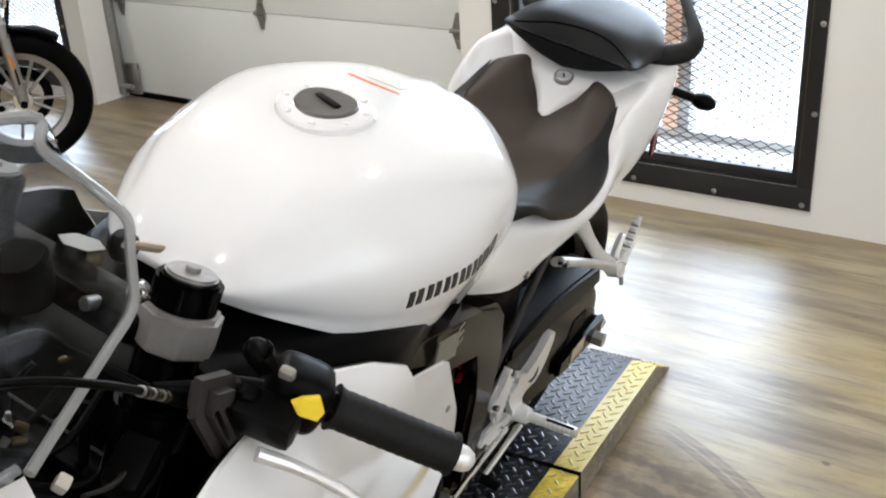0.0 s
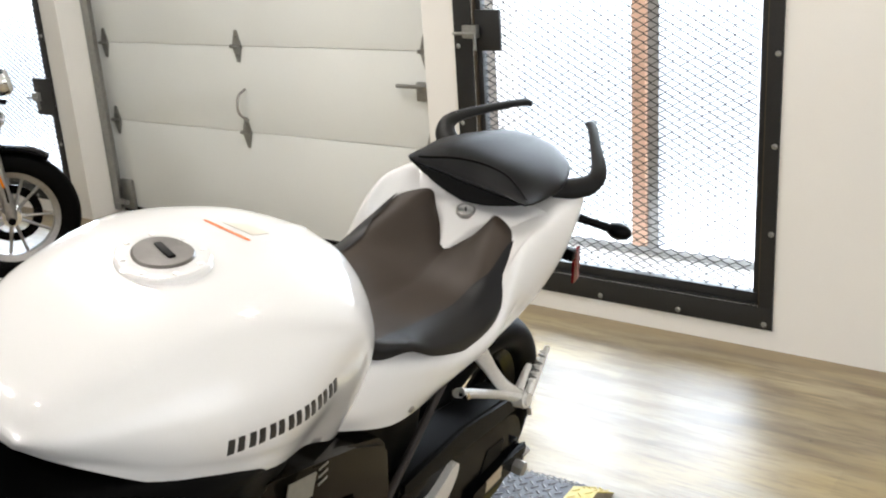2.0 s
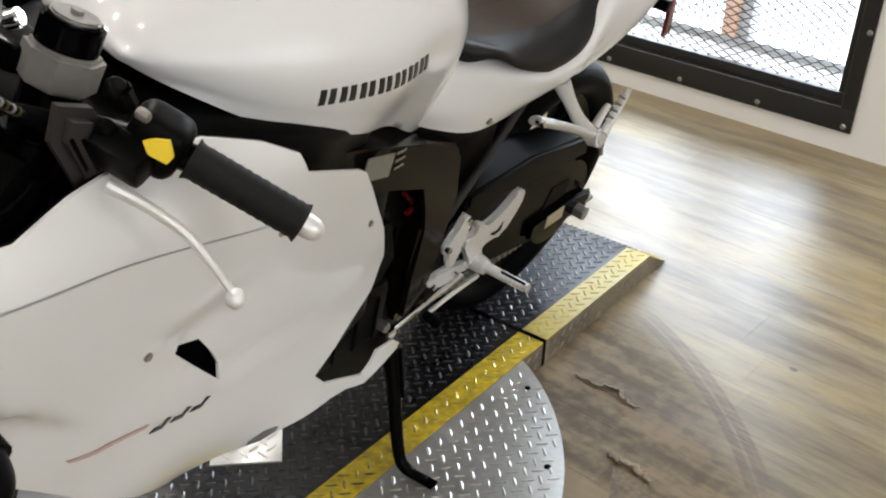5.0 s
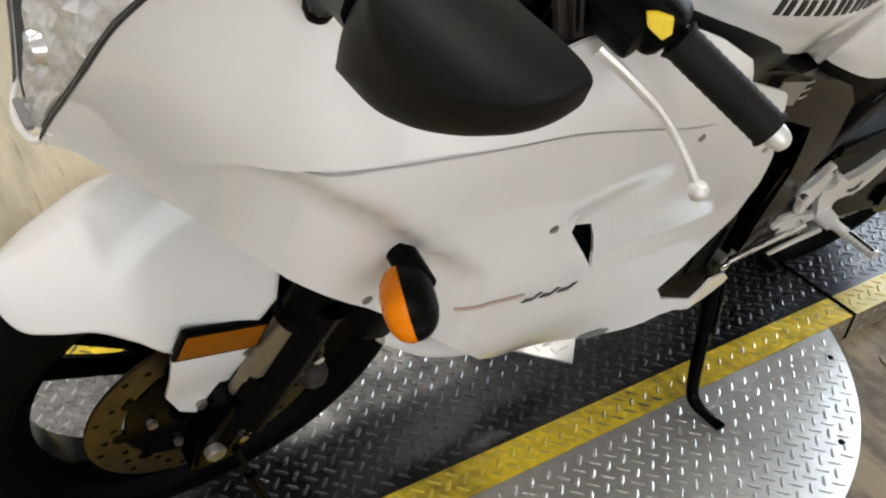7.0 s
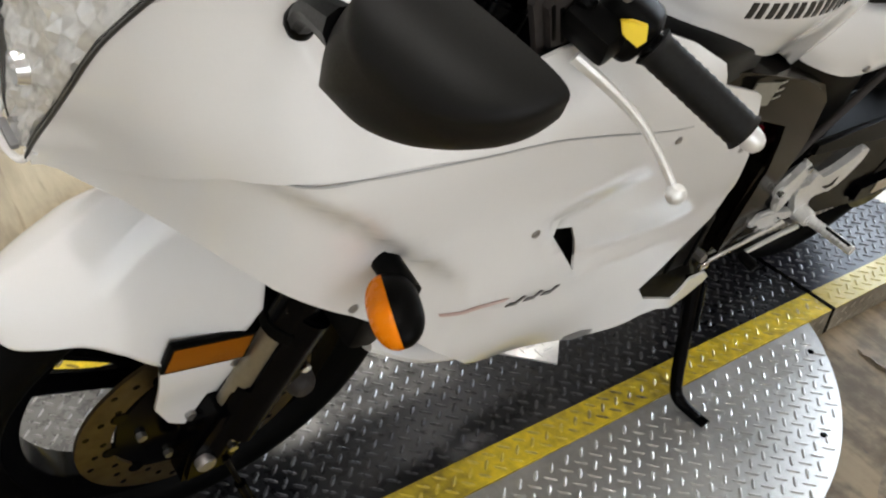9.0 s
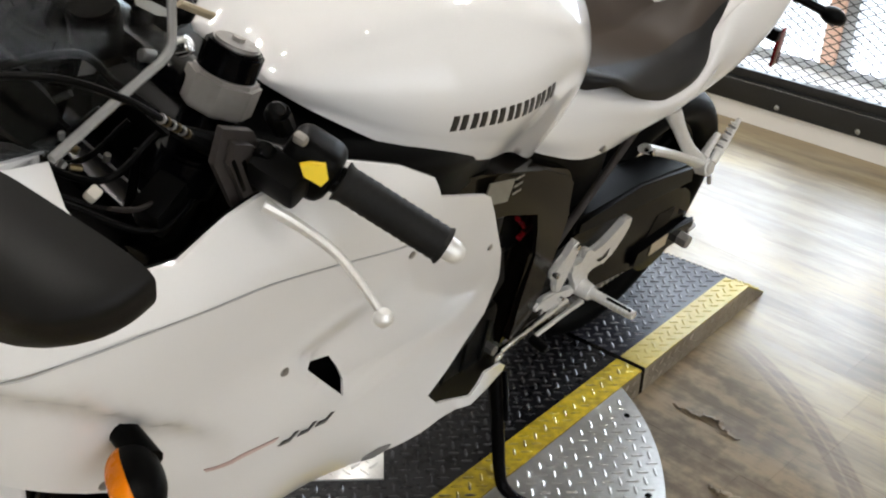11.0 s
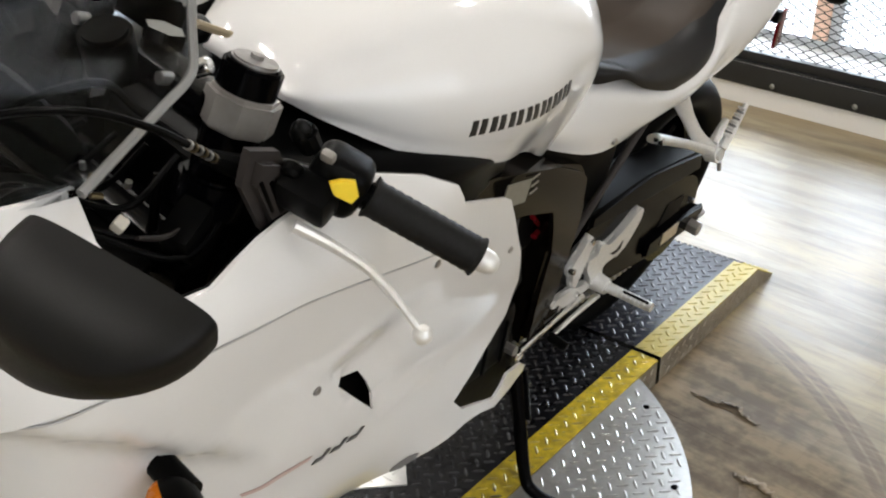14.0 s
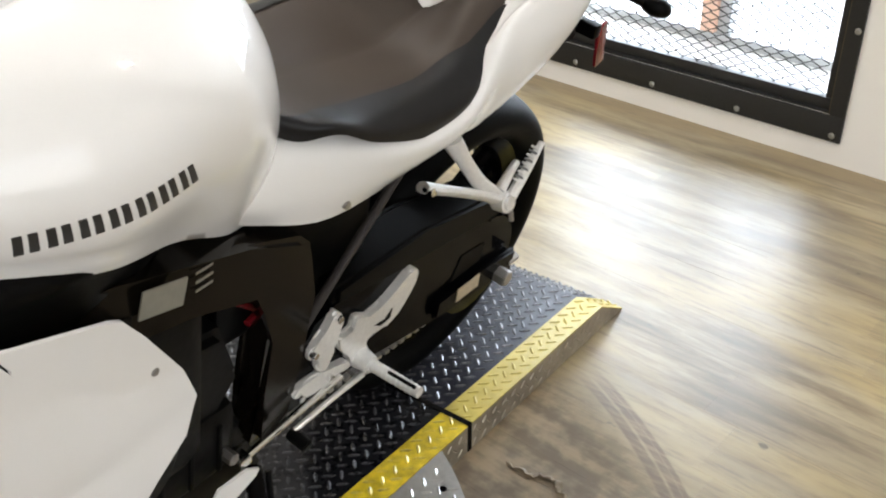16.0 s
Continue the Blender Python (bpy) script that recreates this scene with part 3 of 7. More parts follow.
# garage door: three visible sections on hinges, with tracks, a pull and a bolt latch
def garage_door():
    d = empty("garage_door", WALL @ pose(0, 0.20, 0), "off-white sectional garage door, closed, with zinc strap hinges", "garage door", kind="structure")
    heights = [0.03, 0.497, 0.893, 1.29, 1.69, 2.09, 2.46]
    u0, u1 = GAR_U0 + 0.002, GAR_U1 - 0.002
    for a, b in zip(heights, heights[1:]):
        part("section", box(u1 - u0, 0.045, b - a - 0.002, pose((u0 + u1) / 2, 0.024, (a + b) / 2), 0.003), DOOR_M, d)
    # added panel, out of view: stops daylight leaking through the joints
    part("door_backing", box(u1 - u0, 0.01, 2.4, pose((u0 + u1) / 2, 0.056, 1.24)), ZINC, d)
    part("bottom_seal", box(u1 - u0, 0.05, 0.026, pose((u0 + u1) / 2, 0.024, 0.013), 0.006), RUBBER, d)

    def hinge(u, z, mat=ZINC):
        bmh = plate([(-0.03, 0), (-0.008, 0.072), (0.008, 0.072), (0.03, 0), (0.008, -0.072), (-0.008, -0.072)], -0.003, 0.003, 0.001)
        bmh.transform(pose(u, -0.004, z) @ Matrix(((0, 1, 0, 0), (1, 0, 0, 0), (0, 0, 1, 0), (0, 0, 0, 1))))
        h = part("hinge", bmh, mat, d, "pointed zinc strap hinge")
        part("knuckle", rod((u - 0.034, -0.012, z), (u + 0.034, -0.012, z), 0.008), mat, h)
        for s in (-1, 1):
            part("bolt", rod((u, -0.013, z + s * 0.04), (u, -0.006, z + s * 0.04), 0.006, n=6), mat, h)
    for z in heights[1:-1]:
        for u in (GAR_U0 + 0.075, (GAR_U0 + GAR_U1) / 2 - 0.085, GAR_U1 - 0.14):
            hinge(u, z)
    for u, s in ((GAR_U0 + 0.03, 1), (GAR_U1 - 0.012, -1)):
        t = part("track", box(0.05, 0.004, 2.4, pose(u, -0.055, 1.22)), ZINC, d, "steel roller track")
        box_bm = box(0.004, 0.06, 2.4, pose(u - s * 0.025, -0.03, 1.22))
        part("track_flange", box_bm, ZINC, t)
        br = part("bottom_bracket", box(0.09, 0.02, 0.16, pose(u + s * 0.05, -0.014, 0.10), 0.004), ZINC, d, "zinc bottom roller bracket")
        part("roller", rod((u, -0.06, 0.07), (u + s * 0.09, -0.06, 0.07), 0.014), ZINC, br)
    uh = (GAR_U0 + GAR_U1) / 2 - 0.06
    part("pull_handle", tube([(uh, -0.01, 0.70), (uh - 0.004, -0.055, 0.67), (uh - 0.004, -0.06, 0.60), (uh, -0.012, 0.555)], 0.006), STEEL, d, "curved chrome pull handle")
    lt = part("latch", box(0.07, 0.02, 0.075, pose(GAR_U1 - 0.155, -0.012, 0.735), 0.004), ZINC, d, "zinc side latch")
    part("latch_bolt", rod((GAR_U1 - 0.28, -0.03, 0.757), (GAR_U1 - 0.12, -0.03, 0.757), 0.008), ZINC, lt)
    return d


garage_door()


# security gates: angle-iron frames over the openings, filled with expanded metal
def gate(u0, u1, lock_u, lock_z, lock_w, lock_h, lock_v, label):
    g = empty("security_gate", WALL @ pose(0, -0.001, 0), label, "gate", "security gates", "structure")
    o, w, right = 0.075, 0.075, 0.045
    z0, z1 = GATE_Z0, GATE_Z1
    part("frame_bottom", box(u1 - u0 + o + right, 0.008, w, pose((u0 - o + u1 + right) / 2, -0.004, z0 - o + w / 2), 0.001), GATE_M, g, "flat black steel frame bar")
    part("frame_top", box(u1 - u0 + o + right, 0.008, w, pose((u0 - o + u1 + right) / 2, -0.004, z1 + o - w / 2), 0.001), GATE_M, g)
    for u, wide in ((u0 - o + w / 2, w), (u1 + right / 2, right)):
        part("frame_side", box(wide, 0.008, z1 - z0, pose(u, -0.004, (z0 + z1) / 2), 0.001), GATE_M, g)
    # reveal lined with steel, and the leaf's own frame set back in it
    for u, s in ((u0, 1), (u1, -1)):
        part("jamb", box(0.006, 0.13, z1 - z0, pose(u + s * 0.003, 0.067, (z0 + z1) / 2)), GATE_EDGE, g, "rust-streaked steel jamb")
    leaf = part("leaf", box(u1 - u0 - 0.012, 0.03, 0.034, pose((u0 + u1) / 2, 0.03, z0 + 0.022), 0.002), GATE_M, g)
    part("leaf_top", box(u1 - u0 - 0.012, 0.03, 0.034, pose((u0 + u1) / 2, 0.03, z1 - 0.022), 0.002), GATE_M, leaf)
    for u in (u0 + 0.018, u1 - 0.018):
        part("leaf_side", box(0.020, 0.03, z1 - z0 - 0.08, pose(u, 0.03, (z0 + z1) / 2), 0.002), GATE_M, leaf)
    part("sill_liner", box(u1 - u0 - 0.012, 0.13, 0.004, pose((u0 + u1) / 2, 0.066, z0 + 0.0025)), GATE_M, g)
    # expanded metal: wavy strands that meet at their crests
    cw, ch, sw = 0.050, 0.0142, 0.0036
    bme = bmesh.new()
    below = None
    rows = int((z1 - z0 - 0.03) / (ch / 1))
    cols = int((u1 - u0 - 0.03) / cw * 2)
    for r in range(rows):
        zc = z0 + 0.02 + r * ch
        prev = None
        for c in range(cols + 1):
            u = u0 + 0.015 + c * cw / 2
            up = (c + r) % 2
            z = zc + (ch / 2 - sw * 0.25 if up else -ch / 2 + sw * 0.25)
            v = 0.028 if up else 0.033
            now = [bme.verts.new((u, v, z - sw / 2)), bme.verts.new((u, v + 0.0015, z + sw / 2))]
            if prev:
                bme.faces.new((prev[0], now[0], now[1], prev[1]))
            prev = now
            if c == (r + 1) % 2:
                crest = now
            if c == r % 2:
                foot = now
        # one weld ties each strand to the next
        if below:
            bme.faces.new((below[0], below[1], foot[1]))
        below = crest
    me = bpy.data.meshes.new("expanded_mesh")
    bme.to_mesh(me)
    bme.free()
    me.materials.append(GATE_M)
    ob = new("expanded_mesh", me)
    ob.parent = g
    tagged(ob, "black expanded metal mesh", kind="stuff")
    # round-headed bolts round the frame
    n = 7
    for i in range(n):
        u = u1 + right - 0.026 - i * 0.291
        if u > u0 - o:
            part("bolt", lathe([(0.0, 0.006), (0.006, 0.005), (0.0095, 0.0)], pose(u, -0.008, z0 - o + 0.018, 90), 14), ZINC, g)
    for i in range(7):
        for u in (u0 - o + 0.016, u1 + right - 0.014):
            part("bolt", lathe([(0.0, 0.006), (0.006, 0.005), (0.0095, 0.0)], pose(u, -0.008, 0.392 + i * 0.278, 90), 14), ZINC, g)
    lb = part("lock_plate", box(lock_w, 0.012, lock_h, pose(lock_u, lock_v, lock_z), 0.003), GATE_M, g, "black steel lock guard plate")
    part("bolt_bar", tube([(lock_u - 0.125, -0.03, lock_z - 0.008), (lock_u - 0.03, -0.035, lock_z - 0.008), (lock_u - 0.03, -0.035, lock_z - 0.065)], 0.006, 10, 8, smooth=False), ZINC, lb)
    part("bolt_keeper", box(0.06, 0.026, 0.045, pose(lock_u - 0.055, -0.022, lock_z - 0.002), 0.004), ZINC, lb)
    return g


gate(GATE_U0, GATE_U1, -0.907, 1.003, 0.105, 0.142, 0.006, "black steel security gate with expanded mesh, shut before a bright doorway")
gate(SIDE_U0, SIDE_U1, -3.648, 0.640, 0.155, 0.190, -0.014, "black steel security gate behind the parked cruiser")


def shopfront(u0, u1, post_u):
    s = empty("glazed_door", WALL @ pose(0, 0, 0), "aluminium-framed glass door standing outside the gate", "door", kind="structure")
    part("mullion", box(0.055, 0.06, 2.255, pose(post_u, 0.42, 1.273), 0.004), POST_M, s, "orange-brown upright post")
    part("stile", box(0.045, 0.05, 2.255, pose(post_u + 0.052, 0.43, 1.273), 0.004), POST_G, s, "grey aluminium stile")
    part("sill", box(u1 - u0, 0.10, 0.165, pose((u0 + u1) / 2, 0.45, 0.0625), 0.004), POST_G, s, "grey aluminium sill")
    # doorstep coloured white: daylight's glare is put into its colour
    part("doorstep", box(u1 - u0, 0.19, 0.13, pose((u0 + u1) / 2, 0.304, 0.050), 0.006), WALL_M, s, "doorstep, white for the glare of daylight on it")
    part("jamb", box(0.05, 0.06, 2.4, pose(u0 + 0.02, 0.43, 1.2), 0.004), POST_G, s)
    return s


shopfront(-1.15, 0.35, -0.52)


# ceiling lamps; the two added fill lamps get housings too
def ceiling_lamps():
    for lx, ly, _ in LAMPS:
        c = empty("ceiling_or_fill_light", pose(lx, ly, CEILING), "small round white ceiling light, switched on; two of the nine are added fill", "ceiling light", "ceiling lights")
        part("housing", lathe([(0.0, 0.0), (0.10, 0.0), (0.105, -0.06), (0.085, -0.075)], Matrix(), 24), WALL_M, c)
        part("diffuser", lathe([(0.0, -0.066), (0.085, -0.066)], Matrix(), 24), LAMP_GLOW, c)


ceiling_lamps()


# ---- display deck with turntable ----
def treads(points, mat, parent, z, size=0.0128):
    """Raised lozenges of checker plate: (x, y, quarter-turned or not)."""
    verts, faces = [], []
    for x, y, a, zz in points:
        c, s = math.cos(a), math.sin(a)
        k = len(verts)
        for du, dv, dz in ((-size, 0, 0), (-size * 0.5, -size * 0.27, 0), (size * 0.5, -size * 0.27, 0), (size, 0, 0), (size * 0.5, size * 0.27, 0), (-size * 0.5, size * 0.27, 0), (-size * 0.62, 0, 0.0019), (size * 0.62, 0, 0.0019)):
            verts.append((x + du * c - dv * s, y + du * s + dv * c, zz + dz))
        faces += [(k, k + 1, k + 6), (k + 1, k + 2, k + 7, k + 6), (k + 2, k + 3, k + 7), (k + 3, k + 4, k + 7), (k + 4, k + 5, k + 6, k + 7), (k + 5, k, k + 6)]
    me = bpy.data.meshes.new("treads")
    me.from_pydata(verts, [], faces)
    for p in me.polygons:
        p.use_smooth = False
    me.materials.append(mat)
    ob = new("treads", me)
    ob.parent = parent
    tagged(ob, "raised diamond treads", kind="stuff")
    return ob


PITCH = 0.0226


def tread_grid(x0, x1, y0, y1, keep, height, pitch=PITCH):
    """Square lattice set at 45 degrees to the plate, its bars turned by turns."""
    out = []
    step = pitch / math.sqrt(2)
    for i in range(int((x1 - x0) / step) + 1):
        for j in range(int((y1 - y0) / step) + 1):
            x, y = x0 + (i + 0.5) * step, y0 + (j + 0.5) * step
            if (i + j) % 2 == 0 and keep(x, y):
                out.append((x, y, math.pi / 4 + (math.pi / 2 if i % 2 else 0.0), height(x, y)))
    return out


YW = 0.062
RAMP_Y0, RAMP_Y1, CREST = 0.006, 0.575, 0.475
FRONT_Y = -2.05


def deck_height(x, y):
    return H - max(0.0, (y - CREST) / (RAMP_Y1 - CREST)) * (H - 0.004)


def deck_piece(name, label, y0, y1, ramp):
    d = empty(name, pose(0, 0, 0), label, "display ramp", kind="")
    ys = [y0, CREST, y1] if ramp else [y0, y1]

    def strip(nm, x0, x1, mat, lab):
        b = bmesh.new()
        rows = []
        for y in ys:
            z = deck_height(0, y) if ramp else H
            rows.append([b.verts.new((x0, y, z)), b.verts.new((x1, y, z)), b.verts.new((x1, y, z - 0.003)), b.verts.new((x0, y, z - 0.003))])
        for r, q in zip(rows, rows[1:]):
            for i in range(4):
                b.faces.new((r[i], r[(i + 1) % 4], q[(i + 1) % 4], q[i]))
        b.faces.new(rows[0])
        b.faces.new(rows[-1])
        return part(nm, b, mat, d, lab)
    top = strip("deck_plate", DECK_X0 + YW, DECK_X1 - YW, RAMP_BLACK if ramp else DECK_PAINT, "worn black painted checker plate")
    bands = [strip("yellow_band", DECK_X1 - YW, DECK_X1, PLATE_PALE if ramp else PLATE_YELLOW, "yellow painted edge band"),
             strip("yellow_band", DECK_X0, DECK_X0 + YW, PLATE_PALE if ramp else PLATE_YELLOW, "yellow painted edge band")]
    for x, s in ((DECK_X1 - 0.002, 1), (DECK_X0 + 0.002, -1)):
        prof = [(y0, 0.0), (y0, H - 0.003), *([(CREST, H - 0.003)] if ramp else []), (y1, 0.002 if ramp else H - 0.003), *([] if ramp else [(y1, 0.0)])]
        sd = part("side_plate", plate(prof, x - 0.002, x + 0.002, 0), PLATE_SIDE, d, "bare metal checker-plate side")
        side = tread_grid(y0, y1, 0.004, H - 0.006, lambda y, z: z < (deck_height(0, y) if ramp else H) - 0.010, lambda y, z: 0.0)
        t = treads(side, PLATE_SIDE, sd, 0, 0.0095)
        t.matrix_local = Matrix(((0, 0, s, x + s * 0.002), (1, 0, 0, 0), (0, 1, 0, 0), (0, 0, 0, 1)))
    for pl, x0, x1, mt in ((top, DECK_X0 + YW, DECK_X1 - YW, TREAD_WORN if ramp else DECK_TREAD), (bands[0], DECK_X1 - YW, DECK_X1, PLATE_PALE if ramp else YELLOW_TREAD), (bands[1], DECK_X0, DECK_X0 + YW, PLATE_PALE if ramp else YELLOW_TREAD)):
        pts = tread_grid(DECK_X0, DECK_X1, y0, y1, lambda x, y: x0 + 0.007 <= x < x1 - 0.007, lambda x, y: (deck_height(x, y) if ramp else H) - 0.0001)
        treads(pts, mt, pl, 0)
    return d


deck = deck_piece("display_deck", "low black checker-plate display deck with yellow edge bands", FRONT_Y, -0.006, False)
ramp = deck_piece("loading_ramp", "black checker-plate loading ramp with faded yellow edges, butted to the deck", RAMP_Y0, RAMP_Y1, True)
part("joint_strip", box(0.602, 0.011, 0.0635, pose(-0.30, 0.0, 0.03175)), BLACK_SATIN, deck, "black rubber joint strip")


def turntable():
    t = empty("turntable", pose(0, 0, 0), "round bare checker-plate turntable wing with a dark rim", "turntable")
    for s in (1, -1):
        edge = DECK_X1 + 0.001 if s > 0 else DECK_X0 - 0.001
        a0 = math.acos(abs(edge - DISC_C[0]) / DISC_R)
        prof = [(DISC_C[0] + s * DISC_R * math.cos(a), DISC_C[1] + DISC_R * math.sin(a)) for a in (-a0 + 2 * a0 * i / 48 for i in range(49))]
        b = bmesh.new()
        up = [b.verts.new((x, y, H - 0.001)) for x, y in prof]
        dn = [b.verts.new((x, y, H - 0.009)) for x, y in prof]
        b.faces.new(up)
        b.faces.new(dn[::-1])
        for i in range(len(up)):
            j = (i + 1) % len(up)
            b.faces.new((up[i], up[j], dn[j], dn[i]))
        w = part("wing", b, PLATE_GREY, t, "bare metal checker-plate segment")
        keep = lambda x, y: (x > edge + 0.008 if s > 0 else x < edge - 0.008) and math.dist((x, y), DISC_C) < DISC_R - 0.012
        pts = tread_grid(DECK_X1 if s > 0 else DISC_C[0] - DISC_R, DISC_C[0] + DISC_R if s > 0 else DECK_X0, DISC_C[1] - DISC_R, DISC_C[1] + DISC_R, keep, lambda x, y: H - 0.0011, 0.0232)
        treads(pts, PLATE_GREY, w, 0, 0.0128)
        for a in (0.93, 0.55, 0.1, -0.4):
            r = DISC_R - 0.03
            x, y = DISC_C[0] + s * r * math.cos(a), DISC_C[1] + r * math.sin(a)
            if abs(x - DISC_C[0]) > 0.31:
                part("screw", lathe([(0.0, 0.002), (0.006, 0.0015), (0.007, 0.0)], pose(x, y, H - 0.001), 12), BLACK_SATIN, w)
        sk = [(DISC_C[0] + s * (DISC_R - 0.03) * math.cos(a), DISC_C[1] + (DISC_R - 0.03) * math.sin(a)) for a in (-a0 + 2 * a0 * i / 40 for i in range(41))]
        b = bmesh.new()
        up = [b.verts.new((max(x, edge) if s > 0 else min(x, edge), y, H - 0.0095)) for x, y in sk]
        dn = [b.verts.new((max(x, edge) if s > 0 else min(x, edge), y, 0.0)) for x, y in sk]
        for i in range(len(up) - 1):
            b.faces.new((up[i], up[i + 1], dn[i + 1], dn[i]))
        part("rim", b, BLACK_SATIN, t, "dark recessed rim under the plate")
    return t


turntable()

# loose bare plate lying on the deck under the belly of the machine
loose = empty("loose_plate", pose(-0.252, -0.608, H + 0.0022, 0, 0, 45), "small bare aluminium checker-plate offcut on the deck", "metal plate")
pl_ob = part("sheet", box(0.125, 0.15, 0.004, Matrix(), 0.001), ALU, loose)
treads([(x, y, a, 0.002) for x, y, a, _ in tread_grid(-0.06, 0.06, -0.08, 0.08, lambda x, y: abs(x) < 0.055 and abs(y) < 0.068, lambda x, y: 0)], ALU, pl_ob, 0)


# ---- the white sports motorcycle, leaning on its side stand ----
# machine frame: x to its left, y to its rear, z up from the deck
BIKE = pose(-0.26, 0, H) @ Matrix.Rotation(math.atan(0.28), 4, "Y")
bike = empty("motorcycle", BIKE, "white sports motorcycle leaning on its side stand on the display deck", "motorcycle")
FA, RA = Vector((0, -1.315, 0.300)), Vector((0, 0.078, 0.305))


def wheel(name, c, radius, width, disc_r, disc_x, label):
    m = Matrix.Translation(c) @ Matrix.Rotation(radians(90), 4, "Y")
    w = width / 2
    tyre_prof = [(radius - 0.075, -w * 0.62), (radius - 0.06, -w * 0.9), (radius - 0.035, -w), (radius - 0.012, -w * 0.78), (radius, -w * 0.3), (radius, w * 0.3), (radius - 0.012, w * 0.78), (radius - 0.035, w), (radius - 0.06, w * 0.9), (radius - 0.075, w * 0.62)]
    wh = part(name, lathe([(0.03, -w * 0.5), (0.034, -w * 0.55), (0.034, w * 0.55), (0.03, w * 0.5)], m, 28, closed=True), BLACK_SATIN, bike, label)
    prof = [(p.x, p.z) for p in curve_points([(r, 0, h) for r, h in tyre_prof], 30)]
    tyre = part("tyre", lathe(prof, m, 72, closed=True), RUBBER, wh, "black road tyre")
    # tread grooves as thin raised-edge sipes cut dark into the shoulder
    rim_r = radius - 0.07
    rim = [(rim_r + 0.004, -w * 0.66), (rim_r + 0.006, -w * 0.55), (rim_r - 0.018, -w * 0.45), (rim_r - 0.022, 0), (rim_r - 0.018, w * 0.45), (rim_r + 0.006, w * 0.55), (rim_r + 0.004, w * 0.66), (rim_r - 0.004, w * 0.6), (rim_r - 0.03, w * 0.4), (rim_r - 0.034, 0), (rim_r - 0.03, -w * 0.4), (rim_r - 0.004, -w * 0.6)]
    part("rim", lathe(rim, m, 72, closed=True), BLACK_SATIN, wh, "black cast rim")
    for k in range(3):
        a = 2 * math.pi * k / 3 + 0.5
        for da in (-0.16, 0.16):
            d0 = Vector((0, math.cos(a + da * 1.6), math.sin(a + da * 1.6)))
            d1 = Vector((0, math.cos(a + da), math.sin(a + da)))
            part("spoke", tube([c + d0 * 0.028, c + (d0 + d1) * 0.5 * rim_r * 0.5, c + d1 * (rim_r - 0.024)], [0.017, 0.013, 0.016], 10, 8), BLACK_SATIN, wh)
    md = Matrix.Translation(c + Vector((disc_x, 0, 0))) @ Matrix.Rotation(radians(90), 4, "Y")
    disc = part("brake_disc", lathe([(disc_r * 0.72, -0.0025), (disc_r, -0.0025), (disc_r, 0.0025), (disc_r * 0.72, 0.0025)], md, 64, closed=True), BRASS, wh, "brassy worn brake disc")
    for k in range(36):
        a = 2 * math.pi * k / 36
        r = disc_r * (0.78 + 0.075 * (k % 3))
        p = c + Vector((disc_x + 0.0026, r * math.cos(a), r * math.sin(a)))
        part("drilling", rod(p - Vector((0.001, 0, 0)), p, 0.0045, n=8), BLACK_SATIN, disc)
    for k in range(10):
        a = 2 * math.pi * k / 10 + 0.2
        p = c + Vector((disc_x, math.cos(a) * disc_r * 0.735, math.sin(a) * disc_r * 0.735))
        part("carrier_button", rod(p - Vector((0.004, 0, 0)), p + Vector((0.004, 0, 0)), 0.0105, n=12, bevel=0.001), BLACK_SATIN, disc)
    part("carrier", lathe([(0.035, -0.006), (disc_r * 0.55, -0.004), (disc_r * 0.72, -0.003), (disc_r * 0.72, 0.003), (disc_r * 0.55, 0.006), (0.035, 0.012)], md, 10, closed=True), BLACK_SATIN, disc, "black disc carrier")
    for k in range(6):
        a = 2 * math.pi * k / 6
        p = c + Vector((disc_x, math.cos(a) * disc_r * 0.5, math.sin(a) * disc_r * 0.5))
        part("disc_bolt", rod(p, p + Vector((0.014, 0, 0)), 0.0065, n=6), STEEL, disc)
    return wh


fw = wheel("front_wheel", FA, 0.302, 0.112, 0.156, 0.066, "front wheel with a black cast rim")
part("valve_stem", rod(FA + Vector((-0.01, -0.19, 0.03)), FA + Vector((-0.03, -0.155, 0.025)), 0.005), BRASS, fw)
rw = wheel("rear_wheel", RA, 0.307, 0.152, 0.115, -0.075, "rear wheel with a wide road tyre")

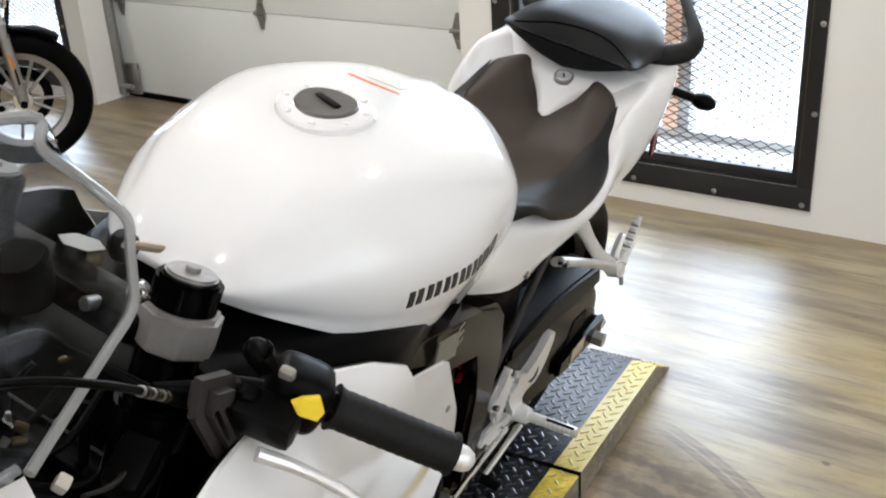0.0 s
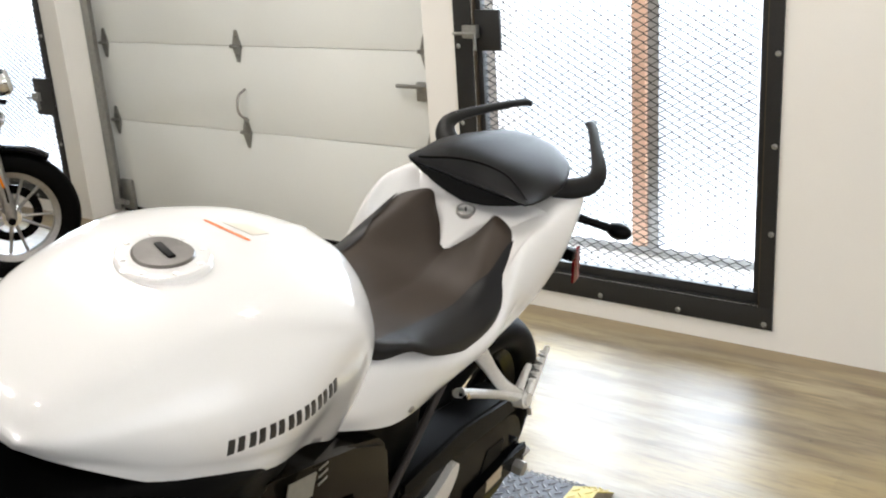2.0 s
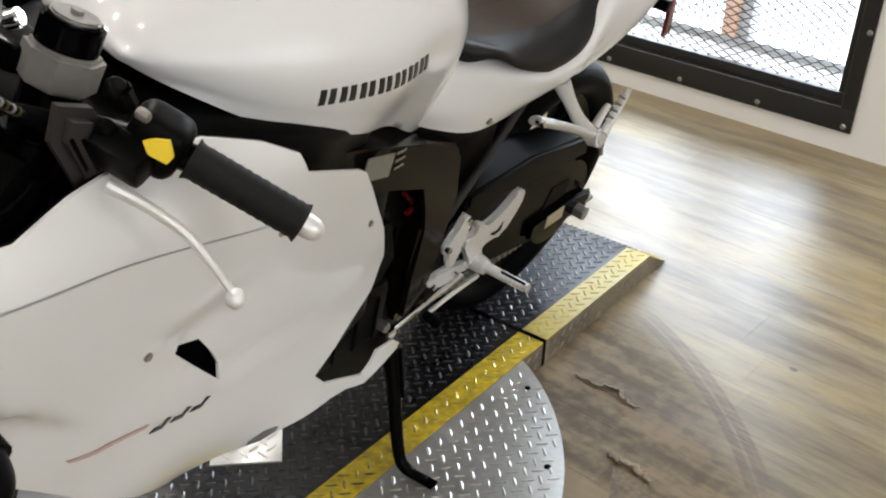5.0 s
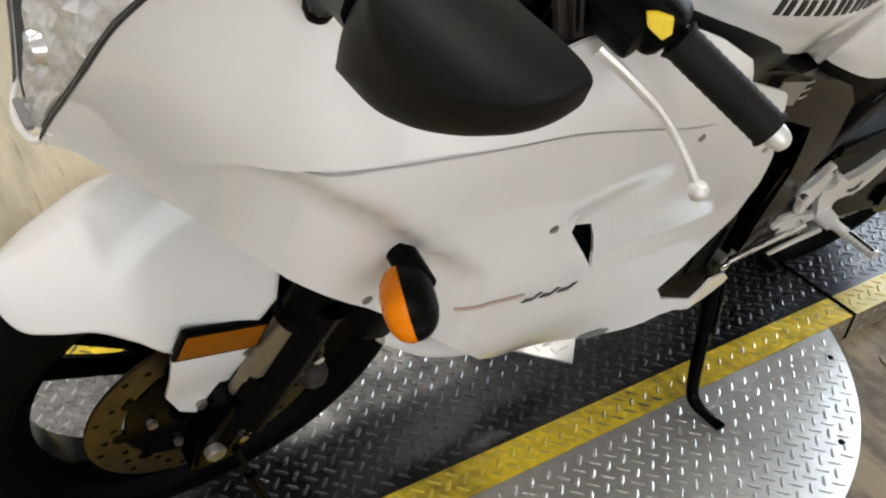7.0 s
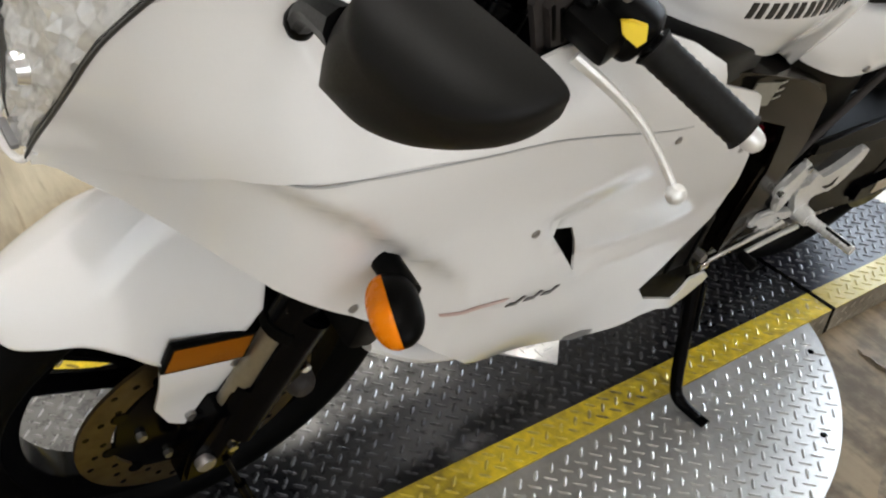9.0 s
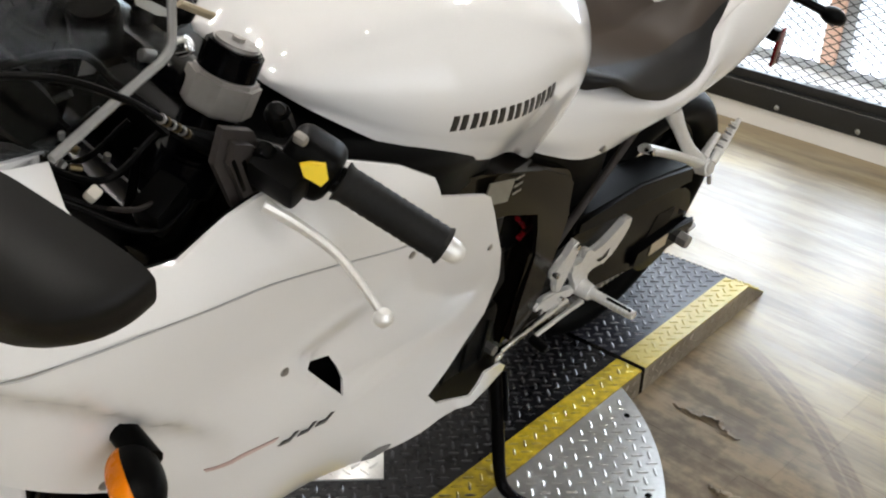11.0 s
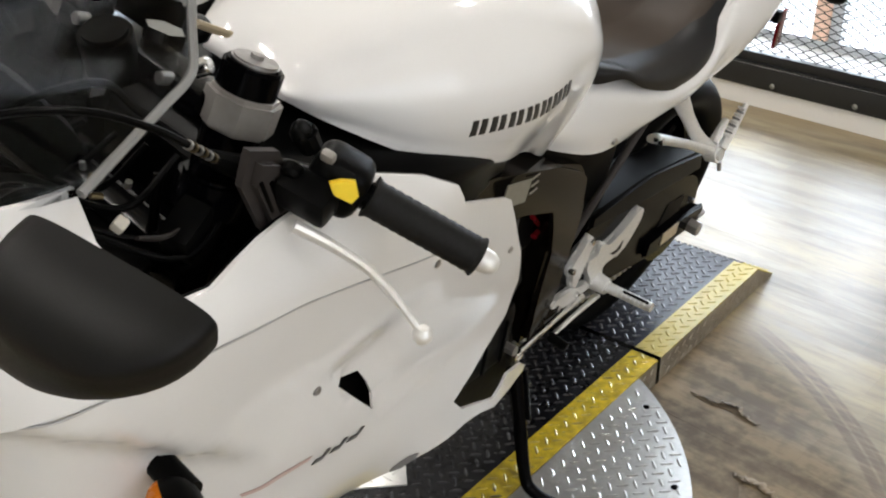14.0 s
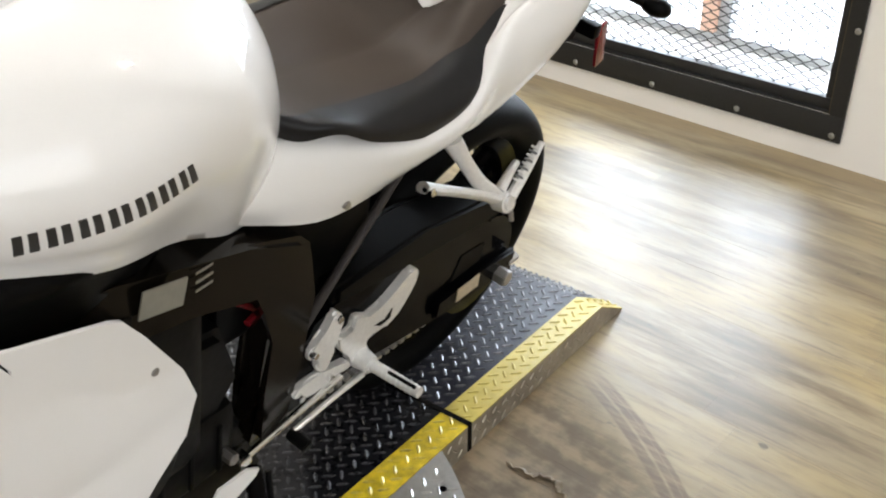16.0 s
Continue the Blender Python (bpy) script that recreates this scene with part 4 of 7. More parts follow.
# front fork: upper tubes black, dull lower stanchions behind a guard
FORK_DIR = Vector((0, 0.325, 0.94)).normalized()
for s in (1, -1):
    base = FA + Vector((s * 0.112, -0.012, -0.015))
    fork = part("fork_leg", rod(base + Vector((0, -0.012, 0)) + FORK_DIR * 0.02, base + Vector((0, -0.006, 0)) + FORK_DIR * 0.30, 0.0165), STANCHION, bike, "dull metal lower fork stanchion")
    side = base + Vector((s * 0.017, 0.012, 0))
    part("fork_guard", rod(side + FORK_DIR * 0.05, side + FORK_DIR * 0.262, 0.022, bevel=0.004), BLACK_SATIN, fork, "black fork guard")
    part("fork_tube", rod(base + FORK_DIR * 0.235, base + FORK_DIR * 0.745, 0.0265, bevel=0.002), BLACK_SATIN, fork, "black upper fork tube")
    part("dust_seal", rod(base + FORK_DIR * 0.222, base + FORK_DIR * 0.24, 0.029, bevel=0.002), RUBBER, fork)
    foot = plate([(-0.035, -0.035), (0.03, -0.03), (0.055, 0.09), (0.0, 0.10), (-0.03, 0.03)], base.x - 0.02, base.x + 0.02, 0.005)
    foot.transform(Matrix.Translation((0, base.y, base.z)))
    part("axle_foot", foot, BLACK_SATIN, fork)
    part("fork_casting", rod(base + FORK_DIR * 0.01, base + FORK_DIR * 0.138, 0.027, 0.0245, bevel=0.003), BLACK_SATIN, fork, "black lower fork casting")
    part("axle_end", rod(base + Vector((s * 0.015, -0.012, 0.012)), base + Vector((s * 0.032, -0.012, 0.012)), 0.0125, bevel=0.002, n=14), STEEL, fork, "bright axle end")
    for dz in (0.03, 0.055):
        p = base + Vector((s * 0.02, 0.02, dz))
        part("pinch_bolt", rod(p, p + Vector((s * 0.012, 0, 0)), 0.006, n=8), CHROME, fork)
    # top: clamp, collar and adjuster cap
    top = base + FORK_DIR * 0.745
    part("collar", rod(top - FORK_DIR * 0.004, top + FORK_DIR * 0.037, 0.0275, bevel=0.003, n=32), BLACK_SATIN, fork, "black fork collar")
    cap = part("fork_cap", rod(top + FORK_DIR * 0.037, top + FORK_DIR * 0.041, 0.022, bevel=0.002, n=32), STEEL, fork, "silver fork cap")
    part("adjuster", rod(top + FORK_DIR * 0.041, top + FORK_DIR * 0.045, 0.006, n=6), STEEL, cap)
clamp_c = FA + Vector((0, -0.012, -0.015)) + FORK_DIR * 0.732
YAX = Matrix.Translation(clamp_c) @ Matrix.Rotation(radians(-19.6), 4, "X")
yk = part("top_yoke", box(0.20, 0.055, 0.026, YAX @ pose(0, -0.012, 0), 0.008), BLACK_SATIN, bike, "black top yoke with grey machined ends")
for s in (1, -1):
    ring = plate([(-0.024, -0.028), (-0.024, 0.022), (-0.005, 0.036), (0.024, 0.030), (0.037, 0.004), (0.026, -0.026), (0.0, -0.036)], -0.022, 0.016, 0.004)
    ring.transform(YAX @ pose(s * 0.114, -0.002, 0.010) @ Matrix.Diagonal((s * 0.92, 0.92, 0.92, 1)) @ Matrix(((0, 1, 0, 0), (0, 0, 1, 0), (1, 0, 0, 0), (0, 0, 0, 1))))
    part("yoke_end", ring, GREY_CLAMP, yk, "grey machined fork clamp")
    part("clamp_bolt", rod(YAX @ Vector((s * 0.06, -0.05, 0.008)), YAX @ Vector((s * 0.06, -0.035, 0.008)), 0.006, bevel=0.001), STEEL, yk)
part("clamp_screw", rod((0.108, -1.133, 1.034), (0.118, -1.125, 1.041), 0.0085, bevel=0.002, n=16), CHROME, yk, "round bright screw head")
part("brass_strip", tube([(0.082, -1.112, 1.058), (0.086, -1.096, 1.050), (0.089, -1.082, 1.043)], 0.0055, 10, 8, flat=0.5), LABEL_M, yk, "brassy clamp edge")
part("stem_knob", lathe([(0.0, 0.013), (0.007, 0.012), (0.012, 0.006), (0.013, 0.0), (0.010, -0.008)], pose(0.06, -1.092, 1.036), 20), BLACK_PL, yk, "black round knob")
part("stem_nut", rod(clamp_c + FORK_DIR * 0.015, clamp_c + FORK_DIR * 0.03, 0.02, n=6), CHROME, yk)
part("ignition_switch", rod(clamp_c + Vector((0, -0.045, 0.0)), clamp_c + Vector((0, -0.055, 0.045)), 0.024, bevel=0.004), BLACK_PL, bike, "black ignition switch")
low_c = FA + FORK_DIR * 0.56
part("lower_yoke", box(0.27, 0.07, 0.035, Matrix.Translation(low_c) @ Matrix.Rotation(radians(-19.6), 4, "X"), 0.008), BLACK_SATIN, bike)

# black prop under the front axle
prop_a, prop_b = BIKE.inverted() @ Vector((-0.05, -1.312, 0.30)), BIKE.inverted() @ Vector((-0.066, -1.228, H + 0.004))
prop = part("axle_prop", rod(prop_a + (prop_b - prop_a) * 0.25, prop_b, 0.0075, bevel=0.001), BLACK_SATIN, bike, "glossy black prop under the front axle")
part("prop_pin", rod(prop_a, prop_a + (prop_b - prop_a) * 0.27, 0.004), BLACK_SATIN, prop)

# brake caliper behind the left leg
part("bleed_housing", lathe([(0.0, 0.016), (0.012, 0.014), (0.019, 0.006), (0.021, -0.004), (0.021, -0.03)], pose(0.092, -1.187, 0.312, 0, 90, 0), 20), BOOT, bike, "dull grey caliper housing")
cal = part("brake_caliper", plate([(-1.285, 0.30), (-1.235, 0.29), (-1.19, 0.34), (-1.18, 0.42), (-1.20, 0.49), (-1.25, 0.52), (-1.285, 0.46)], 0.035, 0.098, 0.008), BLACK_SATIN, bike, "black brake caliper behind the fork leg")
for y, dz in ((-1.231, 0.389), (-1.222, 0.352), (-1.205, 0.425), (-1.196, 0.368)):
    part("caliper_bolt", rod((0.096, y, dz), (0.107, y, dz), 0.007, n=10, bevel=0.001), CHROME, cal)
part("brake_hose", tube([(0.10, -1.23, 0.48), (0.105, -1.20, 0.60), (0.10, -1.18, 0.75), (0.06, -1.13, 0.90)], 0.005), RUBBER, bike)


# front mudguard: a white shell round the tyre with a leg down each fork
CROWN = [(0.0, -1.550, 0.556), (0.08, -1.540, 0.566), (0.3, -1.490, 0.590), (0.6, -1.424, 0.640), (0.8, -1.36, 0.672), (1.0, -1.270, 0.692)]
EDGE = [(0.0, 0.003, -1.548, 0.545), (0.05, 0.018, -1.545, 0.537), (0.18, 0.046, -1.528, 0.521), (0.32, 0.066, -1.500, 0.527), (0.45, 0.080, -1.465, 0.531), (0.6, 0.095, -1.430, 0.517), (0.75, 0.100, -1.382, 0.478), (0.88, 0.104, -1.307, 0.492), (1.0, 0.103, -1.279, 0.530)]


def guard_pt(u, v):
    """u runs backwards over the tyre, v from the crown down to the lower edge."""
    cy, cz = (smooth_table(u, [(r[0], r[k]) for r in CROWN]) for k in (1, 2))
    ex, ey, ez = (smooth_table(u, [(r[0], r[k]) for r in EDGE]) for k in (1, 2, 3))
    a = v * math.pi / 2
    fx, fz = math.sin(a) ** 1.02, 1 - math.cos(a) ** (1.25 + 0.25 * (1 - u))
    fx, fz = 0.7 * fx + 0.3 * v, 0.7 * fz + 0.3 * v ** 1.15
    return Vector((ex * fx, cy + (ey - cy) * fz, cz + (ez - cz) * fz))


bm = bmesh.new()
NU, NV = 44, 18


def mirrored(p, s):
    return Vector((s * p.x, p.y, p.z))


grid = [[bm.verts.new(mirrored(guard_pt(i / NU, j / NV), s)) for s, js in ((-1, range(NV, 0, -1)), (1, range(0, NV + 1))) for j in js] for i in range(NU + 1)]
for a, b in zip(grid, grid[1:]):
    for j in range(len(a) - 1):
        bm.faces.new((a[j], a[j + 1], b[j + 1], b[j]))
fender = part("front_mudguard", bm, WHITE, bike, "white front mudguard", sharp=60)
sol = fender.modifiers.new("thickness", "SOLIDIFY")
sol.thickness, sol.offset = 0.003, -1
for s in (1, -1):
    leg = skin([(-1.393, 0.488), (-1.391, 0.440), (-1.391, 0.390), (-1.371, 0.348), (-1.332, 0.319), (-1.308, 0.360), (-1.284, 0.436), (-1.279, 0.478), (-1.30, 0.480)],
               lambda y, z: (0.1030 - 0.006 * step01(0.44 - z, 0, 0.07), y, z), 0.004, 0.012, side=s)
    part("mudguard_leg", leg, WHITE, fender, "white fork guard flank")
    rf = part("side_reflector", box(0.010, 0.104, 0.046, pose(s * 0.1035, -1.339, 0.487, -13), 0.003), BLACK_PL, fender, "amber side reflector in a black frame")
    part("reflector_lens", box(0.004, 0.096, 0.037, pose(s * 0.1075, -1.339, 0.487, -13), 0.001), AMBER_DARK, rf)
    for y, z in ((-1.345, 0.352), (-1.300, 0.440)):
        part("fender_bolt", rod((s * 0.094, y, z), (s * 0.103, y, z), 0.007, n=12), STEEL, fender)

# ---- fairing ----
BODY["splayed"] = True
NOSE = [(-1.54, 0.20), (-1.50, 0.50), (-1.46, 0.66), (-1.43, 0.77), (-1.40, 0.86), (-1.31, 1.0), (-1.1, 0.975), (-0.9, 0.925), (-0.7, 0.81), (-0.62, 0.765), (-0.45, 0.60)]
VERT = [(0.26, 0.42), (0.30, 0.55), (0.35, 0.68), (0.40, 0.78), (0.45, 0.84), (0.53, 0.89), (0.60, 0.935), (0.69, 0.965), (0.76, 0.99), (0.84, 1.0), (0.90, 0.93), (0.96, 0.84), (1.02, 0.74)]


def arch(y):
    return lerp_table(y, [(-1.42, 0.84), (-1.36, 0.825), (-1.328, 0.805), (-1.30, 0.785), (-1.274, 0.757), (-1.214, 0.70), (-1.16, 0.655), (-1.12, 0.62)])


def fair_x(y, z):
    v = smooth_table(z, VERT)
    v += (max(v, 0.90) - v) * step01(y, -1.0, -0.72)
    wedge = smooth_table(z, [(0.73, 0.22), (0.76, 0.28), (0.80, 0.42), (0.85, 0.60), (0.91, 0.78), (0.97, 0.95)])
    v *= 1 - (1 - wedge) * step01(-y, 1.35, 1.49)
    return 0.235 * smooth_table(y, NOSE) * v


def lower_surface(y, z):
    x = fair_x(y, z)
    # scooped flank under the arch ahead of the indicator
    x -= 0.026 * step01(arch(y) - z, -0.010, 0.024) * step01(-y, 1.12, 1.22) * (1 - 0.5 * step01(-y, 1.36, 1.46))
    # sunk blade behind the lip of the vent
    behind = (y + 1.036) * 0.770 + (z - 0.658) * 0.638
    top = 0.690 + (y + 1.015) * 0.25
    low = 0.557 - (y + 0.955) * 0.16
    x -= 0.015 * step01(behind, -0.0005, 0.004) * (1 - step01(behind, 0.0, 0.19)) * step01(top - z, -0.030, 0.040) * step01(z - low, -0.008, 0.012)
    return Vector((max(x - 0.008, 0.001), y, z))


def upper_surface(y, z):
    x = fair_x(y, z)
    # facet between the nose and the side blade
    crease = -1.312 - (z - 0.851) * 0.49
    x -= 0.015 * step01(y, crease - 0.002, crease + 0.022) * step01(z, 0.835, 0.90)
    return Vector((x, y, z))


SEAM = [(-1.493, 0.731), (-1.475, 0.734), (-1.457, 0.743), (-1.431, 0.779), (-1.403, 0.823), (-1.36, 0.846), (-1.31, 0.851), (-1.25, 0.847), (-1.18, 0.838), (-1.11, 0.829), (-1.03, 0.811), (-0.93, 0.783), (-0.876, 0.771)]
LOWER = [(-1.490, 0.722), (-1.482, 0.711), (-1.453, 0.705), (-1.416, 0.711), (-1.395, 0.712), (-1.365, 0.700), (-1.325, 0.669), (-1.281, 0.634), (-1.262, 0.620), (-1.213, 0.575), (-1.165, 0.530), (-1.11, 0.480), (-1.06, 0.425),
         (-1.0, 0.383), (-0.87, 0.352), (-0.70, 0.330), (-0.655, 0.318), (-0.60, 0.287), (-0.545, 0.281), (-0.492, 0.280), (-0.486, 0.288), (-0.514, 0.314), (-0.576, 0.338), (-0.590, 0.323), (-0.612, 0.315), (-0.655, 0.341), (-0.718, 0.376), (-0.750, 0.414),
         (-0.708, 0.440), (-0.680, 0.466), (-0.637, 0.502), (-0.621, 0.553), (-0.650, 0.622), (-0.705, 0.712), (-0.733, 0.752), (-0.748, 0.762), (-0.868, 0.816), (-0.850, 0.784), (-0.876, 0.767)] + [(y, z - 0.004) for y, z in SEAM[-2:0:-1]]
UPPER = SEAM + [(-0.853, 0.786), (-0.872, 0.821), (-0.887, 0.850), (-0.93, 0.873), (-1.0, 0.898),
         (-1.06, 0.905), (-1.113, 0.901), (-1.145, 0.896), (-1.169, 0.890), (-1.203, 0.881), (-1.236, 0.884), (-1.262, 0.905), (-1.284, 0.950), (-1.288, 0.990), (-1.36, 0.990), (-1.42, 0.978), (-1.449, 0.955), (-1.470, 0.910), (-1.482, 0.862), (-1.489, 0.807), (-1.495, 0.752)]
VENT = [(-1.0307, 0.6533), (-0.987, 0.6398), (-0.9666, 0.6088), (-0.9453, 0.5696), (-0.9567, 0.5618), (-0.99, 0.603)]
for s in (1, -1):
    lf = part("lower_fairing", skin(LOWER, lower_surface, 0.004, 0.013, [VENT], s), WHITE, bike, "white side fairing panel with a narrow dark vent", sharp=50)
    uf = part("upper_fairing", skin(UPPER, upper_surface, 0.004, 0.013, (), s), WHITE, bike, "white upper cowl panel", sharp=50)
    part("inner_lining", skin(UPPER, lambda y, z: upper_surface(y, z) - Vector((0.0055, 0, 0)), 0.002, 0.022, (), s), BLACK_PL, uf, "black inside of the cowl")
    # grey strip laid on the lower panel stands for the seam's shade
    part("seam_strip", tube([(s * (lower_surface(y, z - 0.0095).x + 0.0004), y, z - 0.0095) for y, z in SEAM[3:]], 0.0012, 70, 6), SEAM_SHADE, uf, "thin grey strip, the shade of the seam under the cowl")
    part("vent_liner", skin([(-1.06, 0.69), (-0.98, 0.695), (-0.925, 0.545), (-0.98, 0.53)], lambda y, z: Vector((fair_x(y, z) - 0.055, y, z)), 0.002, 0.02, (), s), BLACK_PL, lf, "black vent liner")
    part("inner_shell", skin([(-1.37, 0.775), (-1.25, 0.66), (-1.1, 0.49), (-0.8, 0.42), (-0.70, 0.50), (-0.69, 0.70), (-0.86, 0.76), (-1.1, 0.78)], lambda y, z: lower_surface(y, z) - Vector((0.035, 0, 0)), 0.002, 0.04, (), s), BLACK_PL, lf)
    for y, z, r in ((-1.071, 0.680, 0.0055), (-1.265, 0.634, 0.0055), (-0.690, 0.650, 0.005), (-0.893, 0.748, 0.005)):
        p = lower_surface(y, z)
        part("fairing_screw", rod((s * (p.x - 0.004), y, z), (s * (p.x + 0.002), y, z), r, n=14, bevel=0.001), STEEL, lf)

# belly pan closing the bottom, front to back
bm = loft([(-1.19, [(0.0, 0.51), (0.10, 0.51), (0.145, 0.50), (0.135, 0.475), (0.0, 0.465)]),
           (-1.10, [(0.0, 0.45), (0.12, 0.455), (0.154, 0.44), (0.138, 0.412), (0.0, 0.40)]),
           (-0.95, [(0.0, 0.39), (0.11, 0.395), (0.145, 0.38), (0.125, 0.35), (0.0, 0.335)]),
           (-0.78, [(0.0, 0.34), (0.08, 0.342), (0.112, 0.335), (0.10, 0.315), (0.0, 0.295)]),
           (-0.66, [(0.0, 0.30), (0.04, 0.30), (0.06, 0.295), (0.05, 0.28), (0.0, 0.27)])], 16, 26)
part("belly_pan", bm, WHITE, bike, "white belly pan")

# dark mass of engine, radiator and air box behind the panels
eng = part("engine", box(0.24, 0.52, 0.30, pose(0, -0.83, 0.52), 0.03), ENGINE, bike, "dark engine castings behind the fairing")
part("sump", box(0.225, 0.30, 0.125, pose(0, -0.66, 0.365), 0.022), ENGINE, eng, "dark finned sump")
for k in range(6):
    part("sump_fin", box(0.232, 0.007, 0.085, pose(0, -0.775 + 0.046 * k, 0.365), 0.002), ENGINE, eng)
part("radiator", box(0.30, 0.04, 0.26, pose(0, -1.17, 0.62, -15), 0.01), BLACK_PL, bike, "black radiator")
part("air_box", box(0.20, 0.36, 0.20, pose(0, -0.90, 0.76), 0.03), BLACK_PL, bike)
part("cockpit_tray", box(0.18, 0.16, 0.01, pose(0, -1.20, 0.80, 12), 0.004), BLACK_PL, bike, "black cockpit inner tray")
# added plate: blacks out the view of the deck through the fairing's notch
part("lower_cover", plate([(-0.765, 0.400), (-0.70, 0.300), (-0.62, 0.225), (-0.48, 0.185), (-0.44, 0.240), (-0.49, 0.36), (-0.62, 0.47), (-0.70, 0.47)], 0.070, 0.100, 0.008), ENGINE, eng, "black plate added low behind the fairing to darken a gap")
part("crank_cover", lathe([(0.0, 0.04), (0.06, 0.038), (0.085, 0.02), (0.09, -0.02)], pose(0.10, -0.70, 0.45, 0, 90, 0), 32), ENGINE, eng, "bronze-black crankcase cover")
part("sprocket_cover", plate([(-0.66, 0.36), (-0.56, 0.38), (-0.50, 0.46), (-0.53, 0.55), (-0.62, 0.56), (-0.69, 0.47)], 0.06, 0.105, 0.01), ENGINE, eng, "dark sprocket cover")

# headlamp: a wedge of clear lens over chrome reflectors
BODY["splayed"] = False
HL = []
for y, z in ((-1.497, 0.738), (-1.4955, 0.752), (-1.492, 0.780), (-1.489, 0.807), (-1.482, 0.862), (-1.470, 0.910), (-1.449, 0.955), (-1.425, 0.985)):
    x = upper_surface(y, z).x
    HL.append((z * 0.997 + 0.0216 + 0.0758 * x, x + min(x / 0.12, 1) * (0.077 - 0.0758 * z), y))


def lamp_face(name, inset, bulge, wave, mat, parent, label, n=12):
    b, r5 = bmesh.new(), random.Random(5)
    rows = [[b.verts.new((hw * k / n * (1 - inset), y - bulge * (1 - (k / n) ** 2) + inset * 0.5 + wave * r5.random(), z)) for k in range(-n, n + 1)] for z, hw, y in [(HL[0][0] + (HL[-1][0] - HL[0][0]) * i / 24, lerp_table(HL[0][0] + (HL[-1][0] - HL[0][0]) * i / 24, [(h[0], h[1]) for h in HL]), lerp_table(HL[0][0] + (HL[-1][0] - HL[0][0]) * i / 24, [(h[0], h[2]) for h in HL])) for i in range(25)]]
    for r, q in zip(rows, rows[1:]):
        for k in range(2 * n):
            b.faces.new((r[k], r[k + 1], q[k + 1], q[k]))
    return part(name, b, mat, parent, label, 4 if wave else 30)


part("lamp_foot", box(0.036, 0.008, 0.006, pose(0, HL[0][2] - 0.004, HL[0][0] + 0.002), 0.002), SLOT_M, bike, "grey foot of the headlamp")
part("nose_lip", tube([(-HL[1][1], HL[1][2] + 0.004, HL[1][0] - 0.002), (-HL[0][1] * 0.8, HL[0][2] - 0.004, HL[0][0] - 0.004), (0.0, HL[0][2] - 0.010, HL[0][0] - 0.005), (HL[0][1] * 0.8, HL[0][2] - 0.004, HL[0][0] - 0.004), (HL[1][1], HL[1][2] + 0.004, HL[1][0] - 0.002)], 0.0035, 20, 10), WHITE, bike, "white lip under the headlamp")
hl = lamp_face("headlamp", 0.0, 0.024, 0.0, LENS_M, bike, "clear wedge-shaped headlamp lens")
lamp_face("reflector", 0.012, 0.010, 0.011, REFLECTOR, hl, "faceted bright reflector")
for z in (0.83, 0.92):
    part("bulb_shield", lathe([(0.0, -0.02), (0.012, -0.016), (0.018, 0.0), (0.014, 0.01)], pose(0, -1.485, z, 90), 20), CHROME, hl)
for s in (1, -1):
    part("lamp_seal", tube([(s * hw * 1.0, y - 0.001, z) for z, hw, y in HL], 0.0019, 40, 6), DECAL, hl, "black lamp seal")
BODY["splayed"] = True

# windscreen
def screen_pt(u, v):
    """u from edge to edge, v from the base up."""
    s = 2 * u - 1
    base_y = -1.455 + 0.155 * abs(s) ** 2.2
    base_z = 0.972 + 0.022 * abs(s) ** 2
    rows_e = [(0.0, 0.180, -1.288, 0.989), (0.3, 0.138, -1.158, 1.024), (0.6, 0.129, -1.153, 1.092), (1.0, 0.106, -1.200, 1.150)]
    lo, hi = next((p, q) for p, q in zip(rows_e, rows_e[1:]) if v <= q[0])
    f = (v - lo[0]) / (hi[0] - lo[0])
    w, rear, edge_z = (p + (q - p) * f for p, q in zip(lo[1:], hi[1:]))
    x = w * math.sin(s * math.pi / 2)
    y = (base_y + v * 0.17) * (1 - abs(s) ** 3) + rear * abs(s) ** 3
    z = (base_z + v * 0.195) * (1 - abs(s) ** 3) + edge_z * abs(s) ** 3
    return Vector((x, y, z))


bm = bmesh.new()
rows = [[bm.verts.new(screen_pt(i / 28, j / 12)) for i in range(29)] for j in range(13)]
for a, b in zip(rows, rows[1:]):
    for j in range(28):
        bm.faces.new((a[j], a[j + 1], b[j + 1], b[j]))
ws = part("windscreen", bm, SCREEN_M, bike, "smoked clear acrylic windscreen with a pale edge", sharp=80)
ws.modifiers.new("thickness", "SOLIDIFY").thickness = 0.003
edge_v = (0, 0.12, 0.22, 0.28, 0.33, 0.42, 0.5, 0.58, 0.7, 0.85, 1)
rim_pts = [screen_pt(1, v) for v in edge_v] + [screen_pt(1 - u / 10, 1) for u in range(1, 10)] + [screen_pt(0, v) for v in reversed(edge_v)]
part("screen_edge", tube(rim_pts, 0.0040, 110, 8), SCREEN_EDGE, ws, "pale polished screen edge")

# dash and cables
dash = part("instrument_panel", box(0.20, 0.05, 0.10, pose(0, -1.27, 0.99, 35), 0.02), BLACK_PL, bike, "black instrument panel")
part("dial", lathe([(0.0, 0.01), (0.045, 0.01), (0.05, 0.0)], pose(0.03, -1.245, 1.0, -40), 28), BLACK_SATIN, dash)
part("cockpit_stay", box(0.25, 0.03, 0.03, pose(0, -1.33, 0.93), 0.006), BLACK_SATIN, bike)

